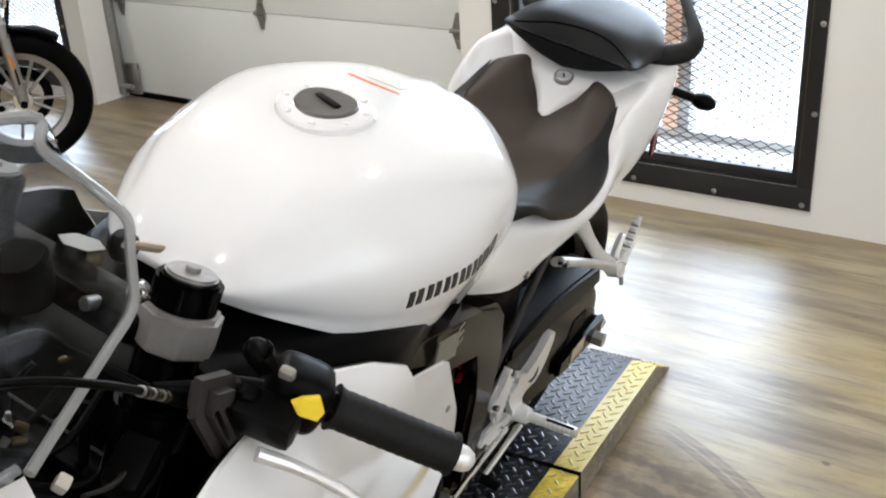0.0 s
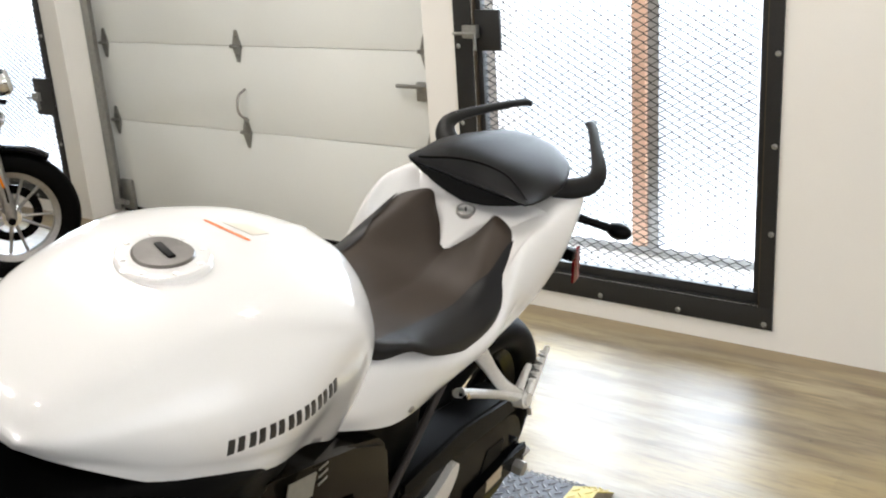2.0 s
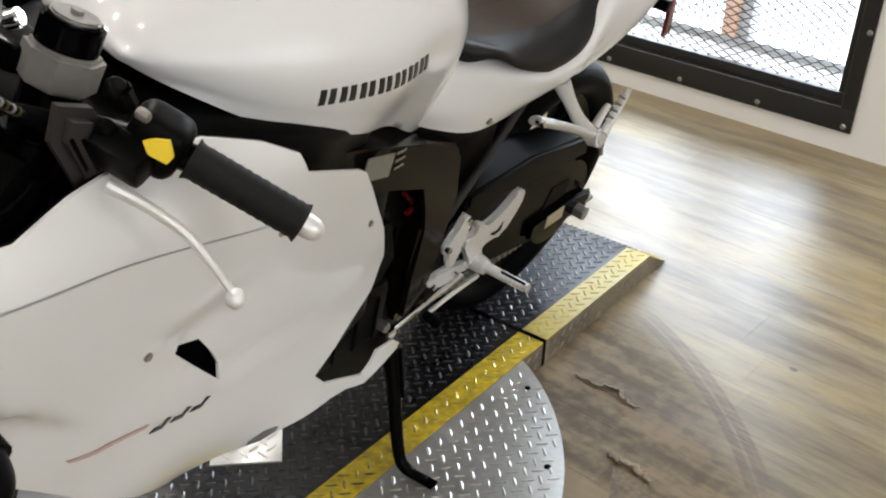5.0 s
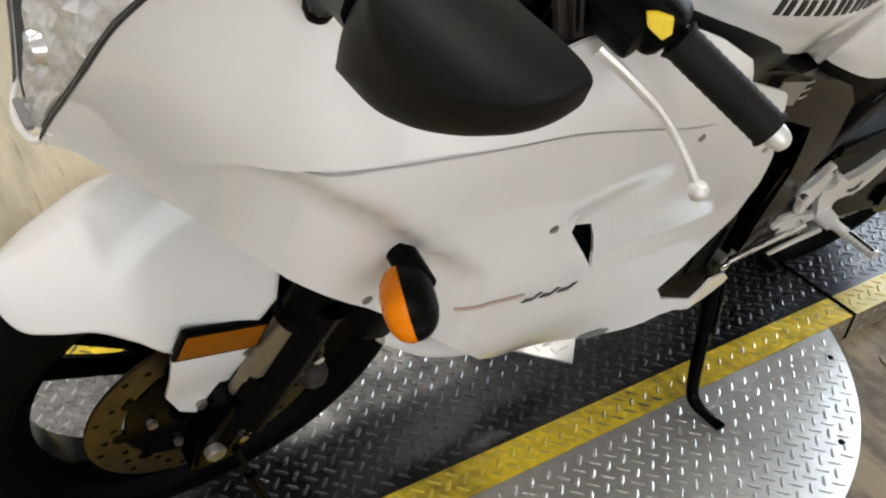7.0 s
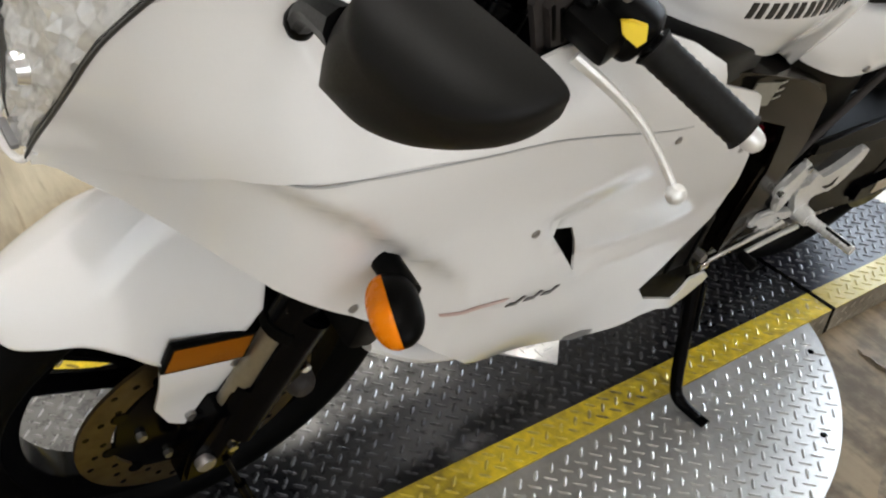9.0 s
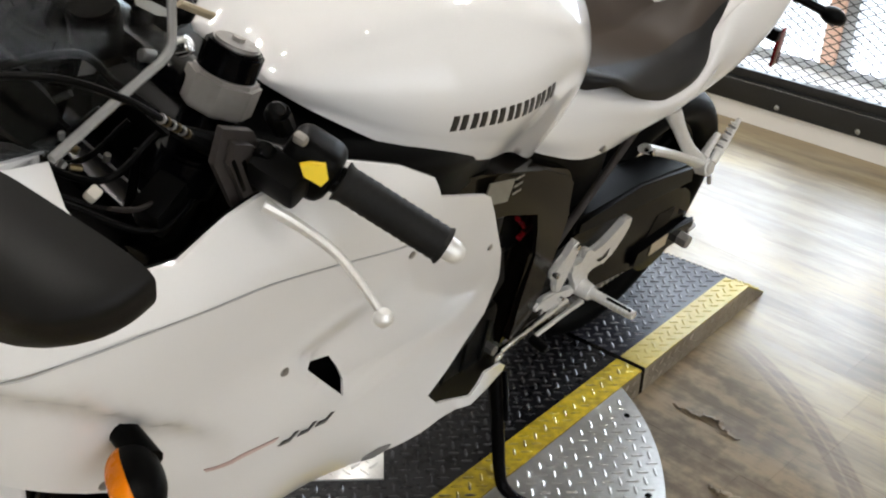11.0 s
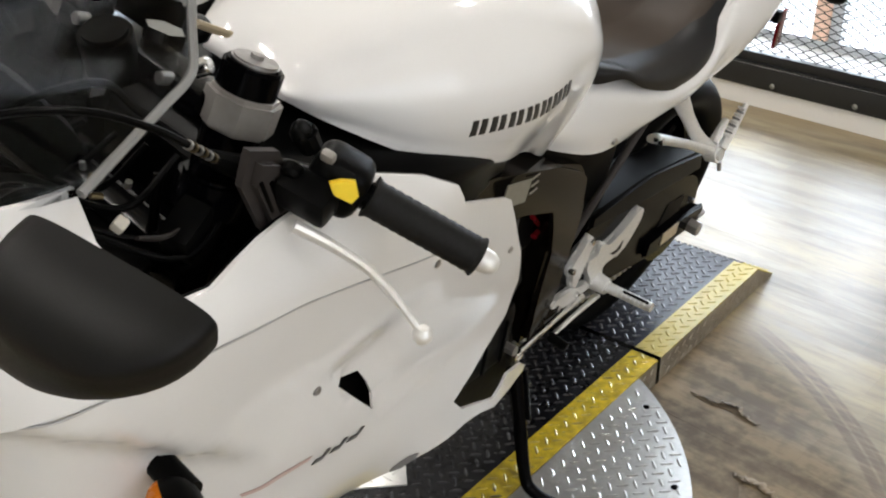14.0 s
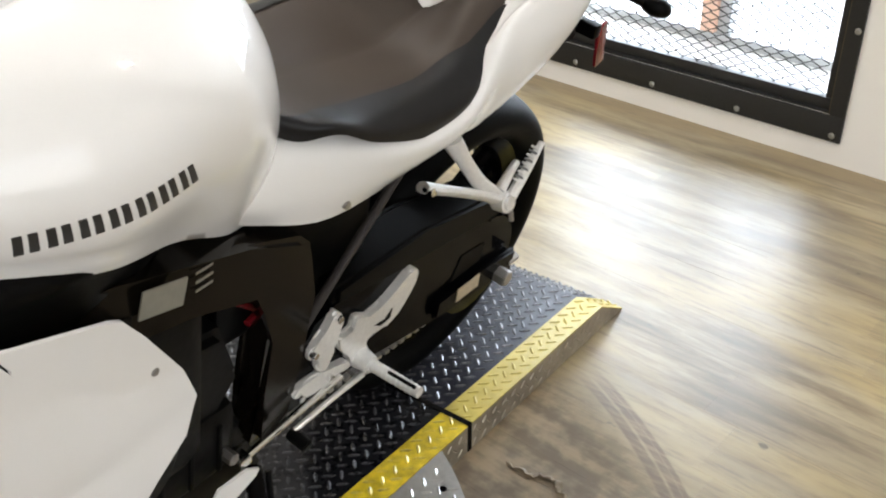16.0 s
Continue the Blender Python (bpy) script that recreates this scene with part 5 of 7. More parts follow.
# ---- clip-on bars ----
for s in (1, -1):
    g0, g1 = Vector((s * 0.239, -1.055, 0.921)), Vector((s * 0.334, -0.994, 0.874))
    d = (g1 - g0).normalized()
    root = Vector((s * 0.118, -1.118, 0.912))
    bar = part("handlebar", tube([root, root + (g0 - root) * 0.4 + Vector((0, 0, 0.008)), g0, g0 + d * 0.03], 0.013, 16, 12), BLACK_SATIN, bike, "black clip-on handlebar")
    part("bar_clamp", rod(root - FORK_DIR * 0.040, root - FORK_DIR * 0.004, 0.032, bevel=0.004, n=28), BLACK_SATIN, bar)
    gp = bmesh.new()
    n = 26
    prof = []
    for i in range(n):
        f = i / (n - 1)
        prof.append((0.0165 + 0.0007 * (i % 2) + (0.0030 if i == 0 else 0.0016 if i == n - 1 else 0), f * 0.108))
    m = Matrix.Translation(g0) @ d.to_track_quat("Z", "Y").to_matrix().to_4x4()
    part("grip", lathe([(0.012, 0)] + prof + [(0.012, 0.108)], m, 24), GRIP_M, bar, "ribbed black rubber grip")
    part("bar_end", lathe([(0.0112, 0.108), (0.0114, 0.114), (0.0106, 0.120), (0.0080, 0.1255), (0.004, 0.128), (0.0, 0.1285)], m, 24), ALU, bar, "silver bar-end weight")
    sw_m = Matrix.Translation(g0 - d * 0.03) @ d.to_track_quat("Z", "Y").to_matrix().to_4x4()
    sw = part("switch_box", box(0.046, 0.054, 0.052, sw_m, 0.018, seg=4), BLACK_PL, bar, "black switch box")
    part("switch_cover", box(0.040, 0.040, 0.042, sw_m @ pose(0.012, -0.012, -0.004), 0.008), BLACK_PL, sw)
    e = Vector((s * 0.6, -0.75, 0.25)).normalized()
    up = Vector((0, -0.35, 0.93))
    side = d.cross(up).normalized()
    out = -side if side.y > 0 else side
    bpos = g0 - d * 0.018 + out * 0.030 + up * 0.006
    ym = Matrix.Translation(bpos) @ Matrix((( *(d),), (*up,), (*out,))).transposed().to_4x4()
    if s > 0:
        face = (out * 0.62 + up * 0.62 + d * 0.48).normalized()
        long = (up - face * up.dot(face)).normalized()
        bm = Matrix.Translation(g0 - d * 0.027 + face * 0.030 + up * 0.004) @ Matrix(((*long.cross(face),), (*long,), (*face,))).transposed().to_4x4()
        button = plate([(-0.0105, 0.010), (-0.010, -0.001), (0.002, -0.0125), (0.0095, -0.008), (0.0105, 0.005), (-0.001, 0.0095)], -0.005, 0.004, 0.0012)
        button.transform(bm @ Matrix(((0, 1, 0, 0), (0, 0, 1, 0), (1, 0, 0, 0), (0, 0, 0, 1))))
        part("turn_switch", button, YELLOW_PL, sw, "bright yellow switch button")
        part("horn_button", lathe([(0.0, 0.008), (0.005, 0.0075), (0.0085, 0.004), (0.009, -0.004)], Matrix.Translation(g0 - d * 0.062 + out * 0.022 + up * 0.010) @ out.to_track_quat("Z", "Y").to_matrix().to_4x4(), 18), BLACK_PL, sw, "round black button")
        part("choke_lever", tube([g0 - d * 0.050 + up * 0.024, g0 - d * 0.054 + up * 0.040, g0 - d * 0.050 + up * 0.048], [0.010, 0.012, 0.006], 10, 10), BLACK_PL, sw, "black lever knob")
        part("beam_switch", box(0.013, 0.012, 0.009, Matrix.Translation(g0 - d * 0.03 + up * 0.034 + out * 0.006) @ ym.to_quaternion().to_matrix().to_4x4(), 0.004), GREY_CLAMP, sw, "pale grey beam switch")
    else:
        part("kill_switch", box(0.020, 0.018, 0.012, ym, 0.004), RED_LENS, sw, "red kill switch")
    # lever bracket and lever
    lr = Vector((s * 0.2215, -1.125, 0.912))
    part("lever_perch", box(0.05, 0.034, 0.03, Matrix.Translation(Vector((s * 0.213, -1.103, 0.928))) @ ym.to_quaternion().to_matrix().to_4x4(), 0.008), BLACK_PL, bar, "black lever bracket")
    perch = part("perch_body", plate([(-1.140, 0.970), (-1.108, 0.958), (-1.082, 0.896), (-1.100, 0.878), (-1.124, 0.884), (-1.148, 0.938)], s * 0.166, s * 0.192, 0.009), BOOT, bar, "dark grey ribbed lever boot")
    for k in range(3):
        part("boot_rib", box(0.002, 0.004, 0.038, pose(s * 0.1925, -1.129 + 0.011 * k, 0.926 - 0.004 * k, 22), 0.0008), BLACK_PL, perch)
    tip = Vector((s * 0.342, -1.092, 0.855))
    pts = [lr, Vector((s * 0.248, -1.107, 0.899)), Vector((s * 0.285, -1.096, 0.887)), Vector((s * 0.318, -1.094, 0.872)), tip]
    lv = part("lever", tube(pts, [0.0062, 0.0052, 0.0044, 0.0036, 0.0036], 32, 10, flat=1.35), ALU, bar, "silver alloy lever")
    part("lever_ball", lathe([(0.0, -0.009), (0.005, -0.0076), (0.0083, -0.0035), (0.009, 0), (0.0083, 0.0035), (0.005, 0.0076), (0.0, 0.009)], Matrix.Translation(tip), 18), ALU, lv)
    gb = g0 - d * 0.075 + Vector((0, -0.005, -0.02))
    part("cable_boot", tube([gb, (s * 0.158, -1.128, 0.938), (s * 0.150, -1.160, 0.958)], [0.013, 0.0115, 0.006], 14, 10), RUBBER, bar, "ribbed rubber cable boot")
    part("cable", tube([(s * 0.150, -1.158, 0.957), (s * 0.120, -1.196, 0.996), (s * 0.115, -1.228, 1.028), (s * 0.10, -1.29, 1.02), (s * 0.03, -1.28, 0.95), (0, -1.18, 0.85)], 0.0036, 40, 8), CABLE, bar)
for k in range(7):
    a = rnd.random()
    part("wiring", tube([(0.13 - 0.03 * k, -1.10 - 0.01 * k, 0.90), (0.15 - 0.04 * k, -1.18, 0.86 + 0.02 * a), (0.10 - 0.03 * k, -1.25, 0.88 + 0.05 * a), (0.12 - 0.03 * k, -1.32, 0.90)], 0.0028 + 0.002 * a, 24, 7), CABLE, bike)
part("connector", box(0.011, 0.013, 0.010, pose(0.138, -1.232, 0.915, 10, 35, 30), 0.003), PALE_ST, bike, "white wiring connector")
part("lamp_bracket", tube([(0.150, -1.225, 0.905), (0.148, -1.200, 0.893), (0.140, -1.178, 0.888), (0.120, -1.165, 0.885)], [0.003, 0.005, 0.004, 0.003], 14, 8, flat=0.5), BOOT, bike, "bent grey metal bracket")
part("relay", box(0.030, 0.045, 0.040, pose(0.135, -1.165, 0.878, 25, 10, 20), 0.006), BLACK_PL, bike, "black relay box")
line = [(0.176, -1.166, 0.968), (0.182, -1.200, 0.998), (0.187, -1.234, 1.026), (0.170, -1.275, 1.045), (0.120, -1.310, 1.030), (0.060, -1.320, 0.980)]
hose = part("clutch_line", tube(line, 0.0030, 40, 8), CABLE, bike, "thin black clutch line")
for k in range(6):
    a, b = Vector(line[0]).lerp(Vector(line[1]), 0.12 + 0.16 * k), Vector(line[0]).lerp(Vector(line[1]), 0.18 + 0.16 * k)
    part("ferrule", rod(a, b, 0.0042, n=10), STEEL if k % 2 else BRASS, hose)
r3 = random.Random(11)
for k in range(16):
    p = Vector((r3.uniform(0.02, 0.13), r3.uniform(-1.30, -1.15), r3.uniform(0.84, 0.93)))
    q = p + Vector((r3.uniform(-0.010, 0.010), r3.uniform(-0.012, 0.012), r3.uniform(0.002, 0.012)))
    part("terminal", rod(p, q, r3.uniform(0.0022, 0.0045), n=8, bevel=0.0006), (STEEL, BRASS, STEEL, ORANGE_LENS)[k % 4], bike)

# mirrors: a flat glass in a rounded shell, on a short pivot arm
MIRROR_RIM = [(-0.0796, -0.0485), (-0.066, -0.008), (-0.044, 0.026), (-0.0252, 0.0458), (0.022, 0.040), (0.0785, 0.026), (0.0835, 0.010), (0.069, -0.0125), (0.018, -0.045), (-0.0328, -0.060)]
for s in (1, -1):
    mc = Vector((0.3464, -1.3880, 1.0543))
    mu, mv, mn = Vector((0.9795, 0.1726, 0.1041)), Vector((-0.0626, -0.2303, 0.9711)), Vector((0.1916, -0.9577, -0.2147))
    rim = [p * 0.962 for p in curve_points([(*q, 0) for q in MIRROR_RIM + MIRROR_RIM[:1]], 61)][:-1]
    bm = bmesh.new()
    rows = []
    for k in range(-2, 11):
        a = max(k, 0) / 10 * math.pi / 2
        f = math.cos(a) ** 0.7 if k < 10 else 0.0
        f = f * (0.97 if k == -2 else 1.0)
        h = 0.047 * math.sin(a) - (0.006 if k < 0 else 0.0)
        rows.append([bm.verts.new(mirrored(mc + mu * (0.004 + (p.x - 0.004) * f) + mv * (0.0045 + (p.y - 0.0045) * f) + mn * h, s)) for p in rim])
    for a, b in zip(rows, rows[1:]):
        for j in range(60):
            bm.faces.new((a[j], a[(j + 1) % 60], b[(j + 1) % 60], b[j]))
    mr = part("mirror", bm, MIRROR_PL, bike, "matt black mirror shell", sharp=60)
    glass_bm = bmesh.new()
    glass_bm.faces.new([glass_bm.verts.new(mirrored(mc + mu * p.x * 0.96 + mv * p.y * 0.96 - mn * 0.003, s)) for p in rim])
    part("mirror_glass", glass_bm, CHROME, mr, "silvered mirror glass")
    pivot, foot_p = Vector((s * 0.190, -1.368, 0.968)), mirrored(mc - mu * 0.045 + mn * 0.020, s)
    part("pivot_arm", tube([pivot, pivot + Vector((s * 0.03, -0.012, 0.03)), foot_p], [0.010, 0.010, 0.014], 14, 10), BLACK_PL, mr, "black mirror arm")
    part("pivot_knob", lathe([(0.0, -0.012), (0.008, -0.010), (0.0115, -0.003), (0.0115, 0.003), (0.008, 0.010), (0.0, 0.012)], Matrix.Translation(pivot), 20), BLACK_PL, mr, "round black pivot knob")


# indicators
def indicator(name, base, direction, length, parent, forward, size=(0.037, 0.0215, 0.027, 0.017), stem=0.0150, pod=None):
    """Stem along direction and a pod on its end (or along pod: middle and long axis): half length, half height, depth of body and of lens."""
    base, direction = Vector(base), Vector(direction).normalized()
    st = part(name, tube([base - direction * 0.01, base + direction * length * 0.35, base + direction * (length + size[0] * 0.4)], [stem * 1.25, stem * 0.95, stem], 12, 12), BLACK_PL, parent, "black rubber indicator stem")
    c, axis = base + direction * (length + size[0] * 0.8), direction
    if pod:
        c, axis = Vector(pod[0]), Vector(pod[1]).normalized()
    fwd = Vector(forward)
    fwd = (fwd - axis * fwd.dot(axis)).normalized()
    m = Matrix.Translation(c) @ Matrix(((*axis,), (*fwd.cross(axis),), (*fwd,))).transposed().to_4x4() @ Matrix.Diagonal((size[0], size[1], 1, 1))
    body = [(math.sin(a) ** 0.8 if a else 0.0, -size[2] * math.cos(a)) for a in (math.pi / 2 * k / 9 for k in range(10))]
    part("indicator_body", lathe(body + [(0.99, 0.003)], m, 32), BLACK_PL, st, "black indicator housing")
    lens = [(0.985, 0.002)] + [(math.cos(a) ** 0.8, 0.004 + size[3] * math.sin(a)) for a in (math.pi / 2 * k / 8 for k in range(8))] + [(0.0, 0.004 + size[3])]
    part("indicator_lens", lathe(lens, m, 32), ORANGE_LENS, st, "amber indicator lens")


for s in (1, -1):
    indicator("front_indicator", (s * 0.180, -1.246, 0.699), (s * 0.93, -0.05, -0.06), 0.042, bike, (-s * 0.25, -0.9, -0.42), (0.042, 0.0215, 0.0235, 0.021), 0.0145, ((s * 0.2480, -1.2675, 0.6940), (s * 0.078, -0.030, 0.006)))

from mathutils.bvhtree import BVHTree

# ---- tank, seats, tail ----
TANK = [(-0.984, [(0.0, 0.919), (0.031, 0.922), (0.052, 0.918), (0.060, 0.914), (0.055, 0.907)]),
        (-0.944, [(0.0, 0.955), (0.052, 0.952), (0.084, 0.934), (0.102, 0.910), (0.096, 0.881)]),
        (-0.853, [(0.0, 0.994), (0.081, 0.987), (0.134, 0.952), (0.160, 0.903), (0.145, 0.834)]),
        (-0.727, [(0.0, 1.005), (0.097, 0.994), (0.170, 0.953), (0.194, 0.887), (0.153, 0.786)]),
        (-0.618, [(0.0, 0.997), (0.099, 0.985), (0.172, 0.939), (0.179, 0.871), (0.121, 0.744)]),
        (-0.529, [(0.0, 0.982), (0.085, 0.965), (0.140, 0.908), (0.148, 0.833), (0.099, 0.691)]),
        (-0.469, [(0.0, 0.952), (0.056, 0.932), (0.096, 0.885), (0.109, 0.804), (0.081, 0.669)]),
        (-0.445, [(0.0, 0.874), (0.038, 0.859), (0.074, 0.826), (0.084, 0.764), (0.075, 0.661)])]
tank_bm = loft(TANK, 44, 64)
# knee dent with a soft upper crease, and a rolled seam along the lower edge
for v in tank_bm.verts:
    x, y, z = v.co
    crest = 0.981 - 1.3 * (y + 0.79) ** 2
    dent = step01(crest - z, -0.004, 0.022) * (1 - step01(crest - z, 0.035, 0.13)) * step01(y, -0.99, -0.90) * (1 - step01(y, -0.68, -0.52)) * step01(abs(x), 0.045, 0.09)
    edge = lerp_table(y, [(-1.0, 0.880), (-0.95, 0.866), (-0.86, 0.834), (-0.74, 0.798), (-0.62, 0.752)])
    seam = math.exp(-((z - edge - 0.022) / 0.006) ** 2) * (1 - step01(y, -0.72, -0.62)) * step01(abs(x), 0.04, 0.08)
    v.co.x -= math.copysign(0.0085 * dent + 0.0018 * seam, x)
tank = part("fuel_tank", tank_bm, WHITE, bike, "rounded white fuel tank", sharp=70)
cap_m = pose(0.002, -0.742, 1.0065, 2.0, 0, 0)
cap = part("fuel_cap", lathe([(0.0, 0.006), (0.036, 0.006), (0.039, 0.004), (0.051, 0.0035), (0.0535, 0.001), (0.0545, -0.006)], cap_m, 48), WHITE, tank, "fuel cap with a white ring and grey flap")
part("cap_flap", lathe([(0.0, 0.0095), (0.033, 0.009), (0.0355, 0.006)], cap_m, 40), FLAP_M, cap, "dark grey cap flap")
part("key_flap", box(0.009, 0.036, 0.004, cap_m @ pose(0, 0.002, 0.0095, 0, 0, 73), 0.0015), BLACK_PL, cap, "black key cover")
for k in range(8):
    a = 2 * math.pi * k / 8 + 0.3
    part("cap_bolt", lathe([(0.0, 0.0022), (0.003, 0.0018), (0.0042, 0)], cap_m @ pose(0.0455 * math.cos(a), 0.0455 * math.sin(a), 0.0037), 12), ALU, cap)


TANK_TREE = BVHTree.FromPolygons([v.co for v in tank.data.vertices], [p.vertices for p in tank.data.polygons])


def on_tank(y, z):
    """Point of the tank's left flank at that place, a hair proud of the paint."""
    hit = TANK_TREE.ray_cast(Vector((1, y, z)), Vector((-1, 0, 0)))[0]
    return Vector(((hit.x if hit else 0.2) + 0.0012, y, z))


def tank_top(x, y):
    hit = TANK_TREE.ray_cast(Vector((x, y, 2)), Vector((0, 0, -1)))[0]
    return Vector((x, y, hit.z + 0.0008))


BODY["splayed"] = False
# maker's mark on each side: a row of plain slanted bars, two to a place
for s in (1, -1):
    for k in range(14):
        f0 = (k // 2 + 0.46 * (k % 2)) / 7
        f1 = f0 + 0.28 / 7

        def slot(f, h):
            return (-0.815 + 0.180 * f - h * (0.002 + 0.010 * f), 0.8905 + 0.003 * f + h * (0.0215 + 0.004 * f))
        part("tank_mark", skin([slot(f0, 0), slot(f1, 0), slot(f1, 1), slot(f0, 1)], on_tank, 0.001, 0.006, (), s), DECAL, tank, "plain black bar")
part("tank_sticker", skin([(-0.051, -0.6195), (-0.050, -0.6245), (0.021, -0.6215), (0.020, -0.6165)], tank_top, -0.0004, 0.006), ORANGE_ST, tank, "thin orange warning strip")
part("tank_label", skin([(-0.034, -0.606), (0.012, -0.604), (0.016, -0.578), (-0.016, -0.582)], tank_top, -0.0004, 0.006), PALE_ST, tank, "pale information label")
BODY["splayed"] = True
TAIL = [(-0.535, [(0.0, 0.800), (0.060, 0.800), (0.094, 0.775), (0.104, 0.740), (0.096, 0.708)]),
        (-0.474, [(0.0, 0.791), (0.060, 0.790), (0.094, 0.762), (0.106, 0.712), (0.098, 0.676)]),
        (-0.378, [(0.0, 0.771), (0.070, 0.770), (0.112, 0.749), (0.118, 0.699), (0.110, 0.646)]),
        (-0.248, [(0.0, 0.751), (0.080, 0.750), (0.134, 0.719), (0.131, 0.687), (0.107, 0.641)]),
        (-0.147, [(0.0, 0.762), (0.090, 0.761), (0.143, 0.740), (0.140, 0.700), (0.104, 0.654)]),
        (-0.099, [(0.0, 0.780), (0.105, 0.800), (0.136, 0.834), (0.150, 0.768), (0.106, 0.656)]),
        (-0.049, [(0.0, 0.795), (0.110, 0.846), (0.145, 0.856), (0.156, 0.760), (0.108, 0.661)]),
        (0.035, [(0.0, 0.850), (0.111, 0.872), (0.149, 0.852), (0.151, 0.773), (0.110, 0.696)]),
        (0.111, [(0.0, 0.872), (0.101, 0.880), (0.144, 0.864), (0.140, 0.800), (0.104, 0.753)]),
        (0.196, [(0.0, 0.885), (0.080, 0.886), (0.118, 0.869), (0.111, 0.833), (0.084, 0.801)]),
        (0.274, [(0.0, 0.879), (0.030, 0.878), (0.055, 0.864), (0.052, 0.845), (0.031, 0.834)])]
tail = part("tail_cowl", loft(TAIL, 26, 44), WHITE, bike, "white tail cowl sweeping up to the rear", sharp=60)
SEAT = [(-0.485, [(0.0, 0.850), (0.038, 0.848), (0.060, 0.838), (0.070, 0.822), (0.070, 0.805)]),
        (-0.430, [(0.0, 0.805), (0.050, 0.806), (0.082, 0.803), (0.098, 0.793), (0.096, 0.774)]),
        (-0.385, [(0.0, 0.786), (0.060, 0.789), (0.096, 0.789), (0.117, 0.788), (0.118, 0.778)]),
        (-0.325, [(0.0, 0.778), (0.069, 0.783), (0.107, 0.778), (0.126, 0.764), (0.127, 0.748)]),
        (-0.230, [(0.0, 0.768), (0.078, 0.780), (0.114, 0.773), (0.132, 0.745), (0.131, 0.720)]),
        (-0.158, [(0.0, 0.764), (0.056, 0.781), (0.103, 0.791), (0.135, 0.757), (0.134, 0.726)]),
        (-0.104, [(0.0, 0.781), (0.038, 0.799), (0.084, 0.826), (0.124, 0.794), (0.130, 0.743)]),
        (-0.057, [(0.0, 0.793), (0.027, 0.811), (0.066, 0.854), (0.110, 0.834), (0.123, 0.788)]),
        (-0.029, [(0.0, 0.796), (0.041, 0.830), (0.058, 0.864), (0.088, 0.850), (0.106, 0.816)])]
for s in (1, -1):
    part("tail_screw", rod((s * 0.108, -0.349, 0.658), (s * 0.1175, -0.349, 0.658), 0.006, n=12, bevel=0.001), STEEL, tail)
seat = part("rider_seat", loft(SEAT, 26, 40), VINYL, bike, "dark grey vinyl rider seat", sharp=60)


def side_panel(sections, start, n_along, n_across, off, s):
    """Thin sheet over a loft's side, from the height that start gives along its length down to the lower edge, a little proud of it."""
    rings = [curve_points([(x, y, z) for x, z in half], 61) for y, half in sections]
    cols = [curve_points([r[j] for r in rings], n_along) for j in range(61)]

    def at(i, u):
        k = min(int(u * 60), 59)
        return cols[k][i].lerp(cols[k + 1][i], u * 60 - k)
    b = bmesh.new()
    rows = []
    for i in range(n_along):
        u0 = smooth_table(i / (n_along - 1), start)
        row = []
        for k in range(n_across):
            u = u0 + (1 - u0) * k / (n_across - 1)
            du = at(i, min(u + 0.02, 1)) - at(i, max(u - 0.02, 0))
            dv = at(min(i + 1, n_along - 1), u) - at(max(i - 1, 0), u)
            nrm = dv.cross(du).normalized()
            if nrm.x + nrm.z < 0:
                nrm = -nrm
            p = at(i, u) + nrm * off
            row.append(b.verts.new((s * p.x, p.y, p.z)))
        rows.append(row)
    for r, q in zip(rows, rows[1:]):
        for k in range(len(r) - 1):
            b.faces.new((r[k], r[k + 1], q[k + 1], q[k]))
    return b


SEAT_LINE = [(0.0, 0.75), (0.13, 0.60), (0.25, 0.42), (0.40, 0.36), (0.50, 0.36), (0.62, 0.46), (0.70, 0.57), (0.85, 0.68), (0.95, 0.80), (1.0, 0.84)]
for s in (1, -1):
    part("seat_side", side_panel(SEAT, SEAT_LINE, 60, 16, 0.0032, s), VINYL_SIDE, seat, "black vinyl side panel of the seat", sharp=60)
HUMP = [(-0.068, [(0.0, 0.800), (0.004, 0.800), (0.008, 0.797), (0.010, 0.780), (0.010, 0.750)]),
        (-0.050, [(0.0, 0.817), (0.010, 0.817), (0.018, 0.814), (0.022, 0.795), (0.022, 0.755)]),
        (-0.030, [(0.0, 0.836), (0.024, 0.838), (0.038, 0.836), (0.044, 0.815), (0.044, 0.77)]),
        (-0.014, [(0.0, 0.852), (0.060, 0.855), (0.092, 0.853), (0.106, 0.835), (0.106, 0.79)]),
        (0.030, [(0.0, 0.876), (0.080, 0.878), (0.120, 0.874), (0.134, 0.856), (0.134, 0.81)])]
part("seat_cowl", loft(HUMP, 16, 22), WHITE, tail, "white cowl tongue between the two seats", sharp=60)
lk = part("seat_lock", lathe([(0.0, 0.004), (0.0075, 0.004), (0.008, 0.002), (0.013, 0.001), (0.014, -0.004)], pose(0.002, -0.017, 0.849, 24, 0, 0), 24), ALU, tail, "round chrome seat lock")
part("lock_ring", lathe([(0.0125, 0.003), (0.0135, 0.0042), (0.0155, 0.003), (0.0165, -0.004)], pose(0.002, -0.017, 0.850, 24, 0, 0), 24), STEEL, lk, "dark steel lock ring")
part("keyhole", box(0.003, 0.010, 0.002, pose(0.002, -0.017, 0.850, 24, 0, 0) @ pose(0, 0, 0.0042, 0, 0, 30), 0.0006), BLACK_PL, lk)
